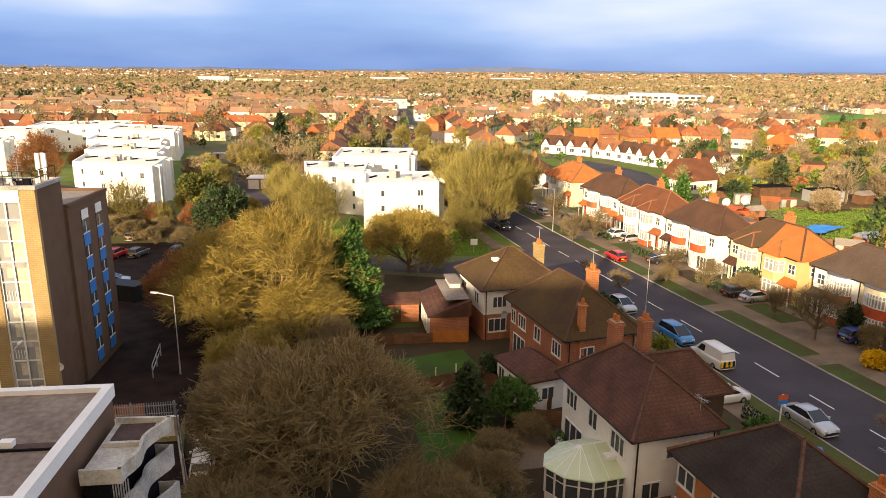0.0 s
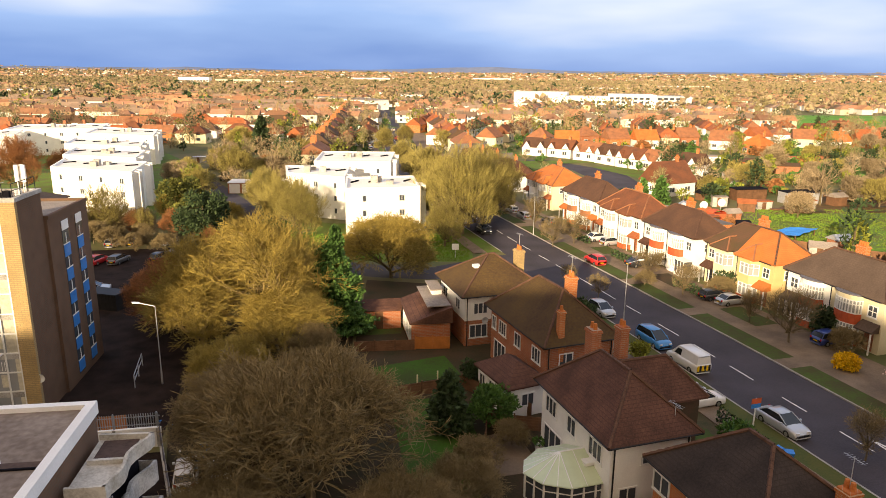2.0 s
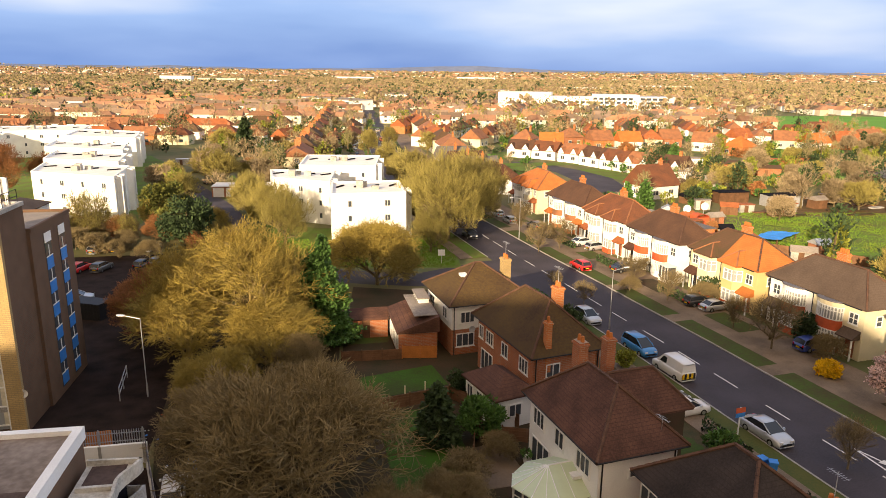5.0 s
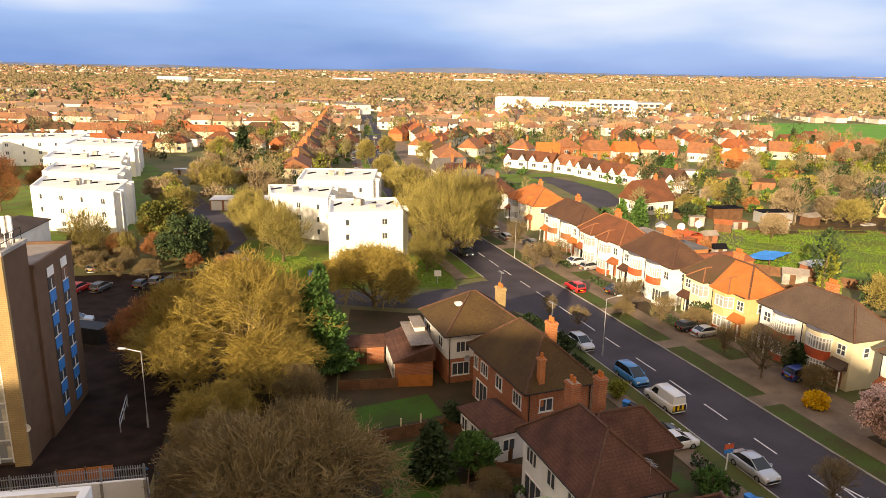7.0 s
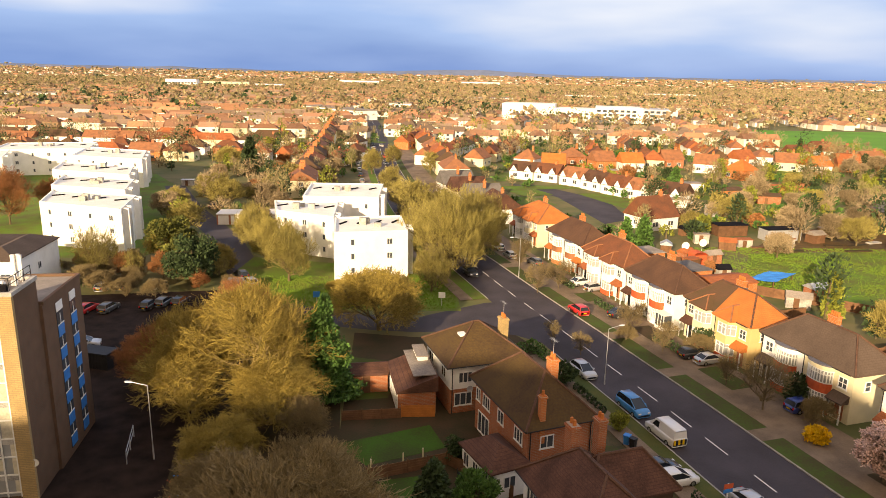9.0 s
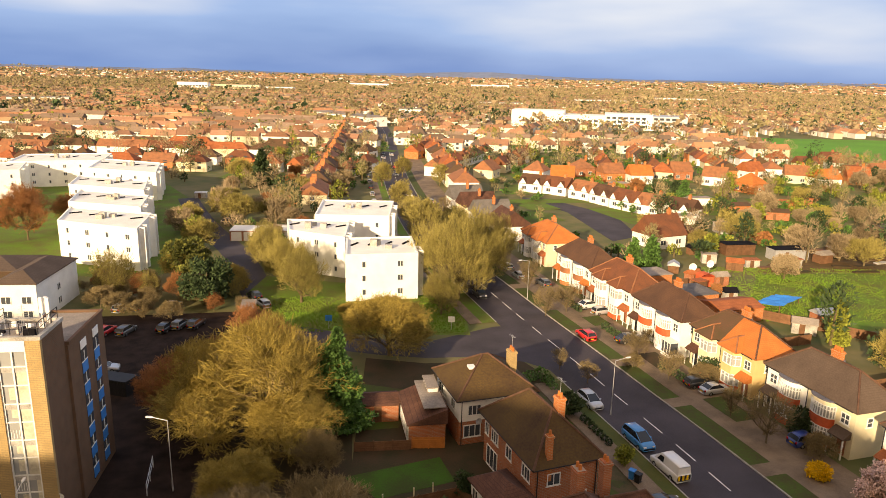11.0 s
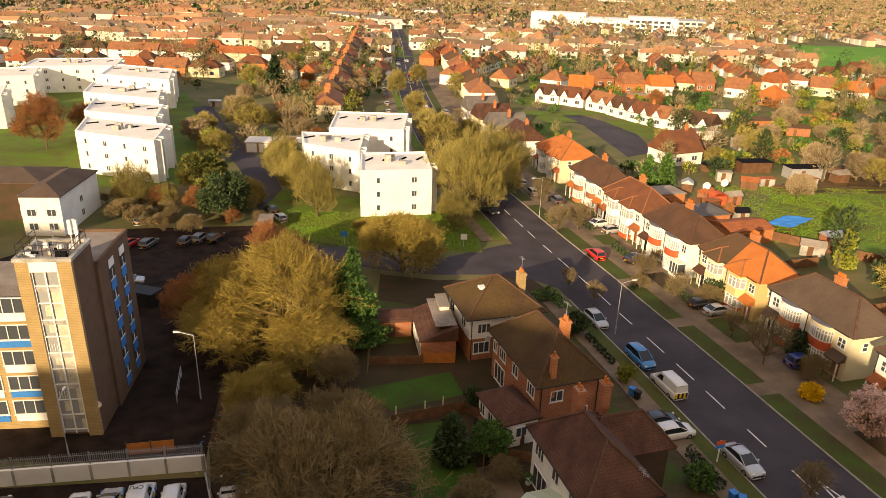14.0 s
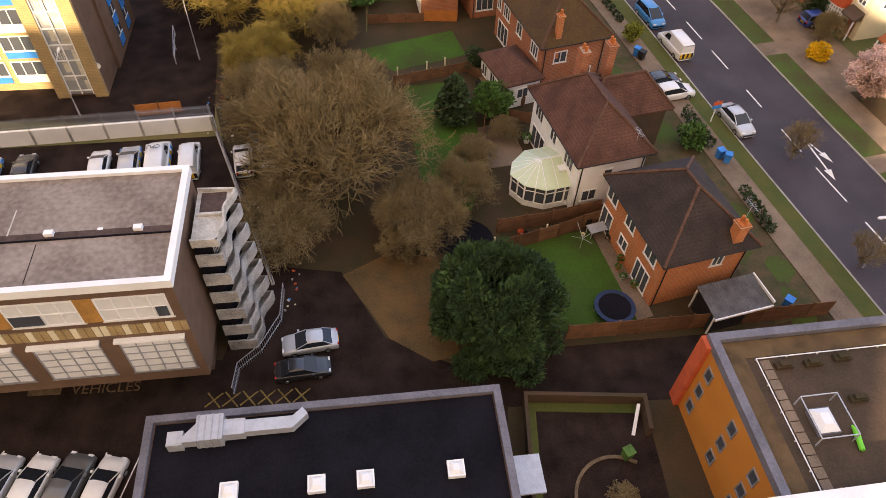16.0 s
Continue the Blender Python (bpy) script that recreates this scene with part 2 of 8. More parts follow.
M = {
    "asphalt": mat("asphalt", (0.057, 0.048, 0.056), 0.8, 0.4, 0.18, 0.1, 9),
    # near black: the shade over lane and yards is put into this tone
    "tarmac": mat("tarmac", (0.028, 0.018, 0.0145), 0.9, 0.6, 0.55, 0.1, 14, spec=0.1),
    "pave": mat("pave", (0.20, 0.145, 0.10), 0.85, 0.4, 0.35, 0.1, 12),
    "kerb": mat("kerb", (0.34, 0.32, 0.29), 0.85, 0.25, 1.2, 0.1, 20),
    "line": mat("line", (0.75, 0.74, 0.70), 0.7, 0.2, 3, 0.0, 25),
    "faded_line": mat("faded_line", (0.20, 0.14, 0.04), 0.8, 0.5, 2, 0.0, 10),
    "yline": mat("yline", (0.62, 0.46, 0.08), 0.7, 0.2, 3, 0.0, 25),
    "grass": mat("grass", (0.058, 0.098, 0.015), 0.95, 0.3, 0.45, 0.6, 5, (0.062, 0.05, 0.02)),
    "lawn": mat("lawn", (0.042, 0.115, 0.009), 0.95, 0.3, 0.35, 0.6, 6, (0.042, 0.058, 0.012)),
    # lighter copy of grass for ground in sun, the sunlight put into its colour
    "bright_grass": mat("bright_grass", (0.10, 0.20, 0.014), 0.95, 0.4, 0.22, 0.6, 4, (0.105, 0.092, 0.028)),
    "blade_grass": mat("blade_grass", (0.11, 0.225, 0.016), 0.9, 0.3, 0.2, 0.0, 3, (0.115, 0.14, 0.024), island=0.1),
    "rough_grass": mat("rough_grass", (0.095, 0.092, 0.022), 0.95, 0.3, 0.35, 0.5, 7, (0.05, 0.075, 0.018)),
    "soil": mat("soil", (0.07, 0.042, 0.022), 0.95, 0.35, 0.35, 0.6, 6, (0.034, 0.034, 0.013)),
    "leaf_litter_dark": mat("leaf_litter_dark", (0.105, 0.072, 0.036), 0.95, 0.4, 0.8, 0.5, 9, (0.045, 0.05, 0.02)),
    "leaf_litter": mat("leaf_litter", (0.145, 0.082, 0.03), 0.95, 0.3, 0.5, 0.6, 8, (0.07, 0.05, 0.022)),
    "land": mat("land", (0.175, 0.145, 0.065), 0.95, 0.4, 0.055, 0.1, 0.25, (0.085, 0.105, 0.035)),
    "render_white": mat("render_white", (0.87, 0.86, 0.83), 0.8, 0.10, 0.5, 0.05, 15),
    "render_cream": mat("render_cream", (0.74, 0.66, 0.46), 0.8, 0.10, 0.5, 0.05, 15),
    "render_yellow": mat("render_yellow", (0.68, 0.50, 0.24), 0.8, 0.10, 0.5, 0.05, 15),
    "brick_red": mat("brick_red", (0.40, 0.13, 0.056), 0.9, 0.25, 1.2, 0.2, 18, brick=(0.45, 0.15, (0.36, 0.26, 0.19), 0.014)),
    "brick_orange": mat("brick_orange", (0.50, 0.155, 0.045), 0.9, 0.2, 1.2, 0.2, 18, brick=(0.45, 0.15, (0.45, 0.30, 0.19), 0.014)),
    "brick_yellow": mat("brick_yellow", (0.45, 0.31, 0.14), 0.9, 0.25, 0.9, 0.2, 18, brick=(0.45, 0.15, (0.30, 0.22, 0.12), 0.02)),
    "brick_brown": mat("brick_brown", (0.165, 0.088, 0.054), 0.9, 0.25, 0.9, 0.2, 18, brick=(0.45, 0.15, (0.13, 0.10, 0.07), 0.02)),
    "tile_brown": mat("tile_brown", (0.108, 0.049, 0.033), 0.9, 0.45, 0.7, 0.4, 8, brick=(0.33, 0.17, (0.062, 0.031, 0.022), 0.010)),
    "tile_moss": mat("tile_moss", (0.135, 0.068, 0.04), 0.9, 0.45, 0.5, 0.45, 7, (0.085, 0.062, 0.03), brick=(0.33, 0.17, (0.095, 0.052, 0.031), 0.010)),
    "tile_mossy": mat("tile_mossy", (0.102, 0.062, 0.02), 0.9, 0.45, 0.3, 0.45, 5, (0.05, 0.027, 0.016), brick=(0.33, 0.17, (0.07, 0.045, 0.022), 0.010)),
    "tile_grey_brown": mat("tile_grey_brown", (0.125, 0.088, 0.066), 0.9, 0.4, 0.4, 0.4, 6, (0.078, 0.053, 0.04), brick=(0.33, 0.17, (0.09, 0.062, 0.046), 0.010)),
    "tile_brown_warm": mat("tile_brown_warm", (0.128, 0.064, 0.038), 0.9, 0.4, 0.4, 0.4, 6, (0.072, 0.039, 0.026), brick=(0.33, 0.17, (0.085, 0.045, 0.03), 0.010)),
    "tile_rust": mat("tile_rust", (0.22, 0.08, 0.038), 0.9, 0.4, 0.5, 0.4, 6, (0.115, 0.05, 0.029), brick=(0.33, 0.17, (0.14, 0.055, 0.03), 0.010)),
    "curtain": mat("curtain", (0.62, 0.58, 0.46), 0.25, 0.25, 0.8, 0.0, 6),
    "leaf_olive": mat("leaf_olive", (0.15, 0.15, 0.03), 0.85, 0.4, 0.4, 0.0, 5, (0.07, 0.085, 0.022), island=0.45),
    "tile_terracotta": mat("tile_terracotta", (0.36, 0.15, 0.07), 0.85, 0.3, 0.7, 0.3, 5, (0.22, 0.10, 0.055)),
    "tile_orange": mat("tile_orange", (0.50, 0.165, 0.045), 0.85, 0.2, 0.7, 0.3, 9, brick=(0.33, 0.17, (0.42, 0.125, 0.035), 0.012)),
    "tile_red": mat("tile_red", (0.36, 0.115, 0.045), 0.9, 0.3, 0.7, 0.3, 9, brick=(0.33, 0.17, (0.27, 0.085, 0.036), 0.012)),
    "tile_grey": mat("tile_grey", (0.16, 0.145, 0.135), 0.85, 0.3, 0.7, 0.3, 9, brick=(0.33, 0.17, (0.11, 0.10, 0.092), 0.012)),
    "ridge": mat("ridge", (0.115, 0.06, 0.04), 0.9, 0.3, 2, 0.2, 12),
    "red_band": mat("red_band", (0.56, 0.11, 0.045), 0.85, 0.2, 1.5, 0.2, 14),
    "upvc": mat("upvc", (0.82, 0.82, 0.80), 0.5, 0.06, 2, 0.0, 15),
    "black": mat("black", (0.02, 0.02, 0.022), 0.6, 0.2, 2, 0.0, 15),
    "grey_metal": mat("grey_metal", (0.42, 0.43, 0.45), 0.45, 0.15, 2, 0.05, 15, metal=0.6),
    "galv": mat("galv", (0.50, 0.51, 0.53), 0.5, 0.15, 2, 0.05, 15, metal=0.4),
    "concrete": mat("concrete", (0.42, 0.40, 0.37), 0.9, 0.45, 0.9, 0.15, 10),
    "felt": mat("felt", (0.30, 0.255, 0.22), 0.95, 0.35, 0.35, 0.2, 6),
    "felt_worn": mat("felt_worn", (0.33, 0.27, 0.225), 0.95, 0.4, 0.3, 0.3, 3.5, (0.17, 0.13, 0.105)),
    "lead": mat("lead", (0.15, 0.145, 0.165), 0.7, 0.3, 0.8, 0.1, 8),
    # brick much darker than the others, brown to olive by noise
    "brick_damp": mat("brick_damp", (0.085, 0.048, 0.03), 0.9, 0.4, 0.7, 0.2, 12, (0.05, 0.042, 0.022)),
    "felt_rust": mat("felt_rust", (0.085, 0.055, 0.045), 0.95, 0.4, 0.8, 0.2, 6),
    "concrete_pale": mat("concrete_pale", (0.62, 0.59, 0.53), 0.9, 0.35, 1.2, 0.2, 9, (0.36, 0.33, 0.28)),
    "ochre": mat("ochre", (0.46, 0.23, 0.06), 0.8, 0.3, 0.9, 0.1, 9),
    "tile_dark": mat("tile_dark", (0.042, 0.030, 0.025), 0.9, 0.45, 0.6, 0.4, 9, brick=(0.33, 0.17, (0.03, 0.022, 0.018), 0.010)),
    "navy": mat("navy", (0.02, 0.035, 0.085), 0.6, 0.2, 2, 0.0, 10),
    "slate_sheet": mat("slate_sheet", (0.12, 0.12, 0.13), 0.7, 0.4, 1.5, 0.1, 9),
    # dark felt, cut further to carry the shade on the hall roof
    "felt_dark": mat("felt_dark", (0.0105, 0.0098, 0.0135), 0.9, 0.4, 0.4, 0.15, 8, spec=0.08),
    "white_roof": mat("white_roof", (0.80, 0.78, 0.74), 0.85, 0.12, 0.3, 0.05, 8),
    "felt_brown": mat("felt_brown", (0.088, 0.056, 0.036), 0.95, 0.35, 0.5, 0.25, 7, (0.05, 0.036, 0.022)),
    "render_orange": mat("render_orange", (0.56, 0.215, 0.035), 0.8, 0.12, 0.5, 0.05, 15),
    "concrete_dark": mat("concrete_dark", (0.31, 0.285, 0.255), 0.9, 0.3, 0.6, 0.15, 8),
    "field": mat("field", (0.11, 0.31, 0.025), 0.95, 0.2, 0.03, 0.2, 0.5, (0.09, 0.22, 0.025)),
    "faded": mat("faded", (0.15, 0.105, 0.06), 0.8, 0.5, 1.5, 0.0, 12),
    "gravel": mat("gravel", (0.12, 0.075, 0.035), 0.95, 0.4, 1.0, 0.5, 30),
    "wood": mat("wood", (0.17, 0.085, 0.045), 0.85, 0.3, 1.4, 0.2, 12, rnd=0.2),
    "wood_orange": mat("wood_orange", (0.55, 0.20, 0.05), 0.85, 0.2, 1.4, 0.2, 12, rnd=0.15),
    "bark": mat("bark", (0.155, 0.118, 0.062), 0.95, 0.3, 1.2, 0.3, 14),
    # bark lifted to gold: sun on the limbs is put into the colour
    "bark_pale": mat("bark_pale", (0.36, 0.27, 0.12), 0.95, 0.3, 1.2, 0.3, 14),
    "bark_dark": mat("bark_dark", (0.15, 0.115, 0.07), 0.95, 0.3, 1.2, 0.3, 14),
    "twig_gold": mat("twig_gold", (0.31, 0.23, 0.055), 0.9, 0.3, 0.6, 0.0, 8, island=0.3),
    "twig_olive": mat("twig_olive", (0.30, 0.25, 0.075), 0.9, 0.3, 0.6, 0.0, 8, island=0.3),
    "twig_grey": mat("twig_grey", (0.22, 0.165, 0.08), 0.9, 0.3, 0.6, 0.0, 8, island=0.3),
    "twig_rust": mat("twig_rust", (0.32, 0.14, 0.055), 0.9, 0.3, 0.6, 0.0, 8, island=0.3),
    "leaf_soft": mat("leaf_soft", (0.055, 0.105, 0.03), 0.85, 0.4, 0.5, 0.0, 2.5, (0.022, 0.05, 0.024), island=0.55),
    # distant twig tones, paled by haze put into the colour
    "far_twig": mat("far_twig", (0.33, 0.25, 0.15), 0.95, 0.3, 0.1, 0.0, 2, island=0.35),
    "hazy_olive": mat("hazy_olive", (0.29, 0.245, 0.12), 0.95, 0.3, 0.1, 0.0, 2, island=0.35),
    "leaf_green": mat("leaf_green", (0.075, 0.16, 0.035), 0.8, 0.4, 0.5, 0.0, 6, island=0.45),
    "leaf_dark": mat("leaf_dark", (0.045, 0.075, 0.028), 0.8, 0.4, 0.5, 0.0, 6, island=0.45),
    "leaf_yellow": mat("leaf_yellow", (0.22, 0.24, 0.04), 0.85, 0.4, 0.5, 0.0, 6, island=0.4),
    "blossom": mat("blossom", (0.72, 0.50, 0.44), 0.85, 0.2, 0.8, 0.0, 6, island=0.3),
    "forsythia": mat("forsythia", (0.72, 0.46, 0.02), 0.85, 0.2, 0.8, 0.0, 6, island=0.3),
    "blue": mat("blue", (0.03, 0.22, 0.62), 0.55, 0.15, 1.5, 0.0, 10),
    "tarp": mat("tarp", (0.03, 0.25, 0.72), 0.55, 0.2, 0.8, 0.3, 5),
}


def gloss(name, rgb, rough=0.15, metal=0.0, coat=0.0, trans=0.0):
    m = bpy.data.materials.new(name)
    m.use_nodes = True
    n, l = m.node_tree.nodes, m.node_tree.links
    b = n["Principled BSDF"]
    ns = n.new("ShaderNodeTexNoise")
    ns.inputs["Scale"].default_value = 2.5
    g = n.new("ShaderNodeNewGeometry")
    l.new(g.outputs["Position"], ns.inputs["Vector"])
    r = n.new("ShaderNodeValToRGB")
    r.color_ramp.elements[0].color = (*[c * 0.85 for c in rgb], 1)
    r.color_ramp.elements[1].color = (*rgb, 1)
    l.new(ns.outputs["Fac"], r.inputs[0])
    l.new(r.outputs[0], b.inputs["Base Color"])
    b.inputs["Roughness"].default_value, b.inputs["Metallic"].default_value = rough, metal
    b.inputs["Coat Weight"].default_value = coat
    b.inputs["Transmission Weight"].default_value = trans
    return m


M["glass"] = gloss("glass", (0.075, 0.085, 0.10), 0.07)
# net curtains, with a pale sky reflection mixed into the grey
M["net_glass"] = gloss("net_glass", (0.36, 0.37, 0.37), 0.08)
# white panes: blinds behind, and sky glare painted into the base colour
M["blind"] = gloss("blind", (0.80, 0.80, 0.78), 0.08)
M["car_glass"] = gloss("car_glass", (0.02, 0.024, 0.03), 0.06)
M["rubber"] = gloss("rubber", (0.02, 0.02, 0.02), 0.8)
M["rim"] = gloss("rim", (0.45, 0.46, 0.48), 0.3, 0.8)
M["lamp_red"] = gloss("lamp_red", (0.5, 0.02, 0.02), 0.2)
M["lamp_clear"] = gloss("lamp_clear", (0.75, 0.76, 0.78), 0.12)
for nm, rgb in (("silver", (0.52, 0.54, 0.57)), ("blue", (0.02, 0.22, 0.55)), ("white", (0.78, 0.78, 0.77)), ("red", (0.62, 0.03, 0.03)),
                ("black", (0.025, 0.026, 0.03)), ("grey", (0.13, 0.135, 0.14)), ("navy", (0.03, 0.06, 0.28))):
    M["paint_" + nm] = gloss("paint_" + nm, rgb, 0.3, 0.25 if nm in ("silver", "grey") else 0.0, 0.7)


# ---- mesh tools ----
class G:
    """A growing mesh of one or more materials."""

    def __init__(self):
        self.v, self.f, self.m = [], [], []

    def face(self, pts, m=0):
        k = len(self.v)
        self.v.extend(tuple(p) for p in pts)
        self.f.append(tuple(range(k, k + len(pts))))
        self.m.append(m)

    def box(self, x0, x1, y0, y1, z0, z1, m=0, at=None):
        k = len(self.v)
        c = [(x, y, z) for z in (z0, z1) for y in (y0, y1) for x in (x0, x1)]
        if at is not None:
            c = [tuple(at @ Vector(p)) for p in c]
        self.v.extend(c)
        for q in ((0, 2, 3, 1), (4, 5, 7, 6), (0, 1, 5, 4), (2, 6, 7, 3), (0, 4, 6, 2), (1, 3, 7, 5)):
            self.f.append(tuple(k + i for i in q))
            self.m.append(m)

    def prism(self, poly, z0, z1, m=0, top=None):
        n, k = len(poly), len(self.v)
        area = sum(poly[i][0] * poly[(i + 1) % n][1] - poly[(i + 1) % n][0] * poly[i][1] for i in range(n))
        if area < 0:
            poly = poly[::-1]
        self.v.extend((x, y, z0) for x, y in poly)
        self.v.extend((x, y, z1) for x, y in poly)
        for i in range(n):
            j = (i + 1) % n
            self.f.append((k + i, k + j, k + n + j, k + n + i))
            self.m.append(m)
        self.f.append(tuple(k + n + i for i in range(n)))
        self.m.append(m if top is None else top)
        self.f.append(tuple(k + i for i in reversed(range(n))))
        self.m.append(m)

    def tube(self, a, b, ra, rb, n=6, m=0, cap=False):
        a, b = Vector(a), Vector(b)
        d = b - a
        if d.length < 1e-6:
            return
        d.normalize()
        u = d.orthogonal().normalized()
        w = d.cross(u)
        k = len(self.v)
        for c, r in ((a, ra), (b, rb)):
            for i in range(n):
                t = 2 * math.pi * i / n
                self.v.append(tuple(c + u * (r * math.cos(t)) + w * (r * math.sin(t))))
        for i in range(n):
            j = (i + 1) % n
            self.f.append((k + i, k + j, k + n + j, k + n + i))
            self.m.append(m)
        if cap:
            self.f.append(tuple(k + n + i for i in range(n)))
            self.m.append(m)

    def hip(self, x0, x1, y0, y1, z, h, m=0, over=0.35, gable=False, th=0.14):
        """A hipped or gabled roof with the ridge along the longer side, and a fascia."""
        x0, x1, y0, y1 = x0 - over, x1 + over, y0 - over, y1 + over
        lx, ly = x1 - x0, y1 - y0
        k = 0.0 if gable else 0.5
        if lx >= ly:
            r = [(x0 + k * ly, (y0 + y1) / 2, z + h), (x1 - k * ly, (y0 + y1) / 2, z + h)]
            c = [(x0, y0, z), (x1, y0, z), (x1, y1, z), (x0, y1, z)]
        else:
            r = [((x0 + x1) / 2, y0 + k * lx, z + h), ((x0 + x1) / 2, y1 - k * lx, z + h)]
            c = [(x1, y0, z), (x1, y1, z), (x0, y1, z), (x0, y0, z)]
        self.face((c[0], c[1], r[1], r[0]), m)
        self.face((c[2], c[3], r[0], r[1]), m)
        self.face((c[1], c[2], r[1]), m)
        self.face((c[3], c[0], r[0]), m)
        for i in range(4):
            a, b = c[i], c[(i + 1) % 4]
            self.face(((a[0], a[1], a[2] - th), (b[0], b[1], b[2] - th), b, a), m)
        self.face([(p[0], p[1], p[2] - th) for p in reversed(c)], m)
        return c, r


def mesh(g, mats):
    me = bpy.data.meshes.new("m")
    me.from_pydata(g.v, [], g.f)
    for m in (mats if isinstance(mats, (list, tuple)) else [mats]):
        me.materials.append(M[m] if isinstance(m, str) else m)
    me.polygons.foreach_set("material_index", g.m)
    me.update()
    return me


def part(name, g, mats, parent, label="", smooth=False):
    ob = new(name, mesh(g, mats))
    ob.parent = parent
    if label:
        ob["label"] = label
    if smooth:
        ob.data.polygons.foreach_set("use_smooth", [True] * len(ob.data.polygons))
    return ob


def thing(name, label, category, m=None, group="", kind=""):
    ob = new(name)
    ob.empty_display_size = 0.2
    if m is not None:
        ob.matrix_world = m
    return tagged(ob, label, category, group, kind)


def single(name, g, mats, label, category, m=None, group="", kind="", smooth=False):
    ob = new(name, mesh(g, mats))
    if m is not None:
        ob.matrix_world = m
    if smooth:
        ob.data.polygons.foreach_set("use_smooth", [True] * len(ob.data.polygons))
    return tagged(ob, label, category, group, kind)


def struct(name, g, mats, label=""):
    return single(name, g, mats, label, "", None, "", "structure")


def strip(g, line, off0, off1, z, m=0, z1=None):
    """A ribbon along a polyline between two sideways offsets (right of travel positive)."""
    pts = []
    for i, (x, y) in enumerate(line):
        a, b = line[max(0, i - 1)], line[min(len(line) - 1, i + 1)]
        d = Vector((b[0] - a[0], b[1] - a[1])).normalized()
        r = Vector((d.y, -d.x))
        pts.append(((x + r.x * off0, y + r.y * off0, z), (x + r.x * off1, y + r.y * off1, z)))
    for (a, b), (c, d) in zip(pts, pts[1:]):
        g.face((a, b, d, c), m)
        if z1 is not None:
            for p, q in ((a, c), (d, b)):
                g.face((q, p, (p[0], p[1], z1), (q[0], q[1], z1)), m)


def dense(line, step=4.0):
    """A polyline smoothed through its points."""
    out = []
    n = len(line)
    for i in range(n - 1):
        p0, p1, p2, p3 = [Vector(line[max(0, min(n - 1, i + k))]) for k in (-1, 0, 1, 2)]
        cnt = max(2, int((p2 - p1).length / step))
        for j in range(cnt):
            t = j / cnt
            q = 0.5 * ((2 * p1) + (p2 - p0) * t + (2 * p0 - 5 * p1 + 4 * p2 - p3) * t * t + (3 * p1 - p0 - 3 * p2 + p3) * t ** 3)
            out.append((q.x, q.y))
    out.append(tuple(line[-1]))
    return out



def box_part(name, parent, m, *b, label=""):
    g = G()
    g.box(*b)
    return part(name, g, m, parent, label)


# ---- ground, roads ----
ROAD = dense([(50, -14), (40.5, 15), (34.0, 37), (30.3, 50), (26.1, 65.5), (23.0, 76), (20.2, 86), (15.4, 102), (11.2, 117), (6.5, 134), (-1.5, 170), (-9.5, 230), (-16.5, 302), (-27.6, 443), (-41.5, 572), (-62, 760)], 4)
SIDE = dense([(16.5, 92.5), (8, 90.6), (0, 89.2), (-11, 91.3), (-18.5, 95.5), (-27, 109), (-39, 138), (-57, 172), (-72, 205)], 4)

g = G()
N = 60
xs = [-4900 + 9800 * i / N for i in range(N + 1)]
ys = [-900, -300, -100, -40, 0, 40, 80, 120, 200, 300, 450, 700, 1000, 1500, 2000, 2600, 3200, 3900, 4800]
for j in range(len(ys) - 1):
    for i in range(N):
        g.face(((xs[i], ys[j], 0), (xs[i + 1], ys[j], 0), (xs[i + 1], ys[j + 1], 0), (xs[i], ys[j + 1], 0)))
struct("ground", g, "land", "wide plain of gardens, scrub and bare winter land")


def sheet(name, poly, z, m, label):
    g = G()
    g.prism(poly, -0.02, z, 0)
    return struct(name, g, m, label)


g = G()
strip(g, ROAD, -4.6, 4.6, 0.02)
struct("road", g, "asphalt", "dark grey asphalt suburban road")
g = G()
strip(g, SIDE, -2.9, 2.9, 0.015)
struct("side_road", g, "asphalt", "shaded narrow side road of worn asphalt")
mouth = [(14.6, 99.6), (10.4, 98.8), (6.4, 96.2), (1.0, 92.6), (1.0, 86.4), (8.0, 87.0), (13.4, 85.4), (17.6, 81.8), (21, 86)]
g = G()
g.prism(mouth, -0.02, 0.0165)
struct("side_road_mouth", g, "asphalt", "flared mouth of the side road")


def cut(line, y0, y1):
    return [p for p in line if y0 <= p[1] <= y1]


for nm, a, b, lo, hi, m, z, lab in (
        ("kerb", -4.75, -4.6, -20, 85, "kerb", 0.13, "grey concrete kerb"), ("kerb", -4.75, -4.6, 98, 330, "kerb", 0.13, "grey concrete kerb"),
        ("kerb", 4.6, 4.75, -20, 330, "kerb", 0.13, "grey concrete kerb"),
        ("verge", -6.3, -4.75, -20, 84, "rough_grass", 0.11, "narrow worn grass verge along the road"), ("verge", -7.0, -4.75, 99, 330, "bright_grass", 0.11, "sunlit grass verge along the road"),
        ("verge", 4.75, 7.2, -20, 330, "grass", 0.11, "grass verge beside the road"),
        ("pavement", -8.4, -6.3, -20, 85, "pave", 0.115, "pale slab pavement"), ("pavement", -9, -7, 98, 330, "pave", 0.115, "pale slab pavement"),
        ("pavement", 7.2, 9.4, -20, 330, "pave", 0.115, "pale slab pavement")):
    g = G()
    strip(g, cut(ROAD, lo, hi), a, b, z, 0, 0.0)
    struct(nm, g, m, lab)

g = G()
run, acc = None, 0.0
fine = dense(ROAD, 1.0)
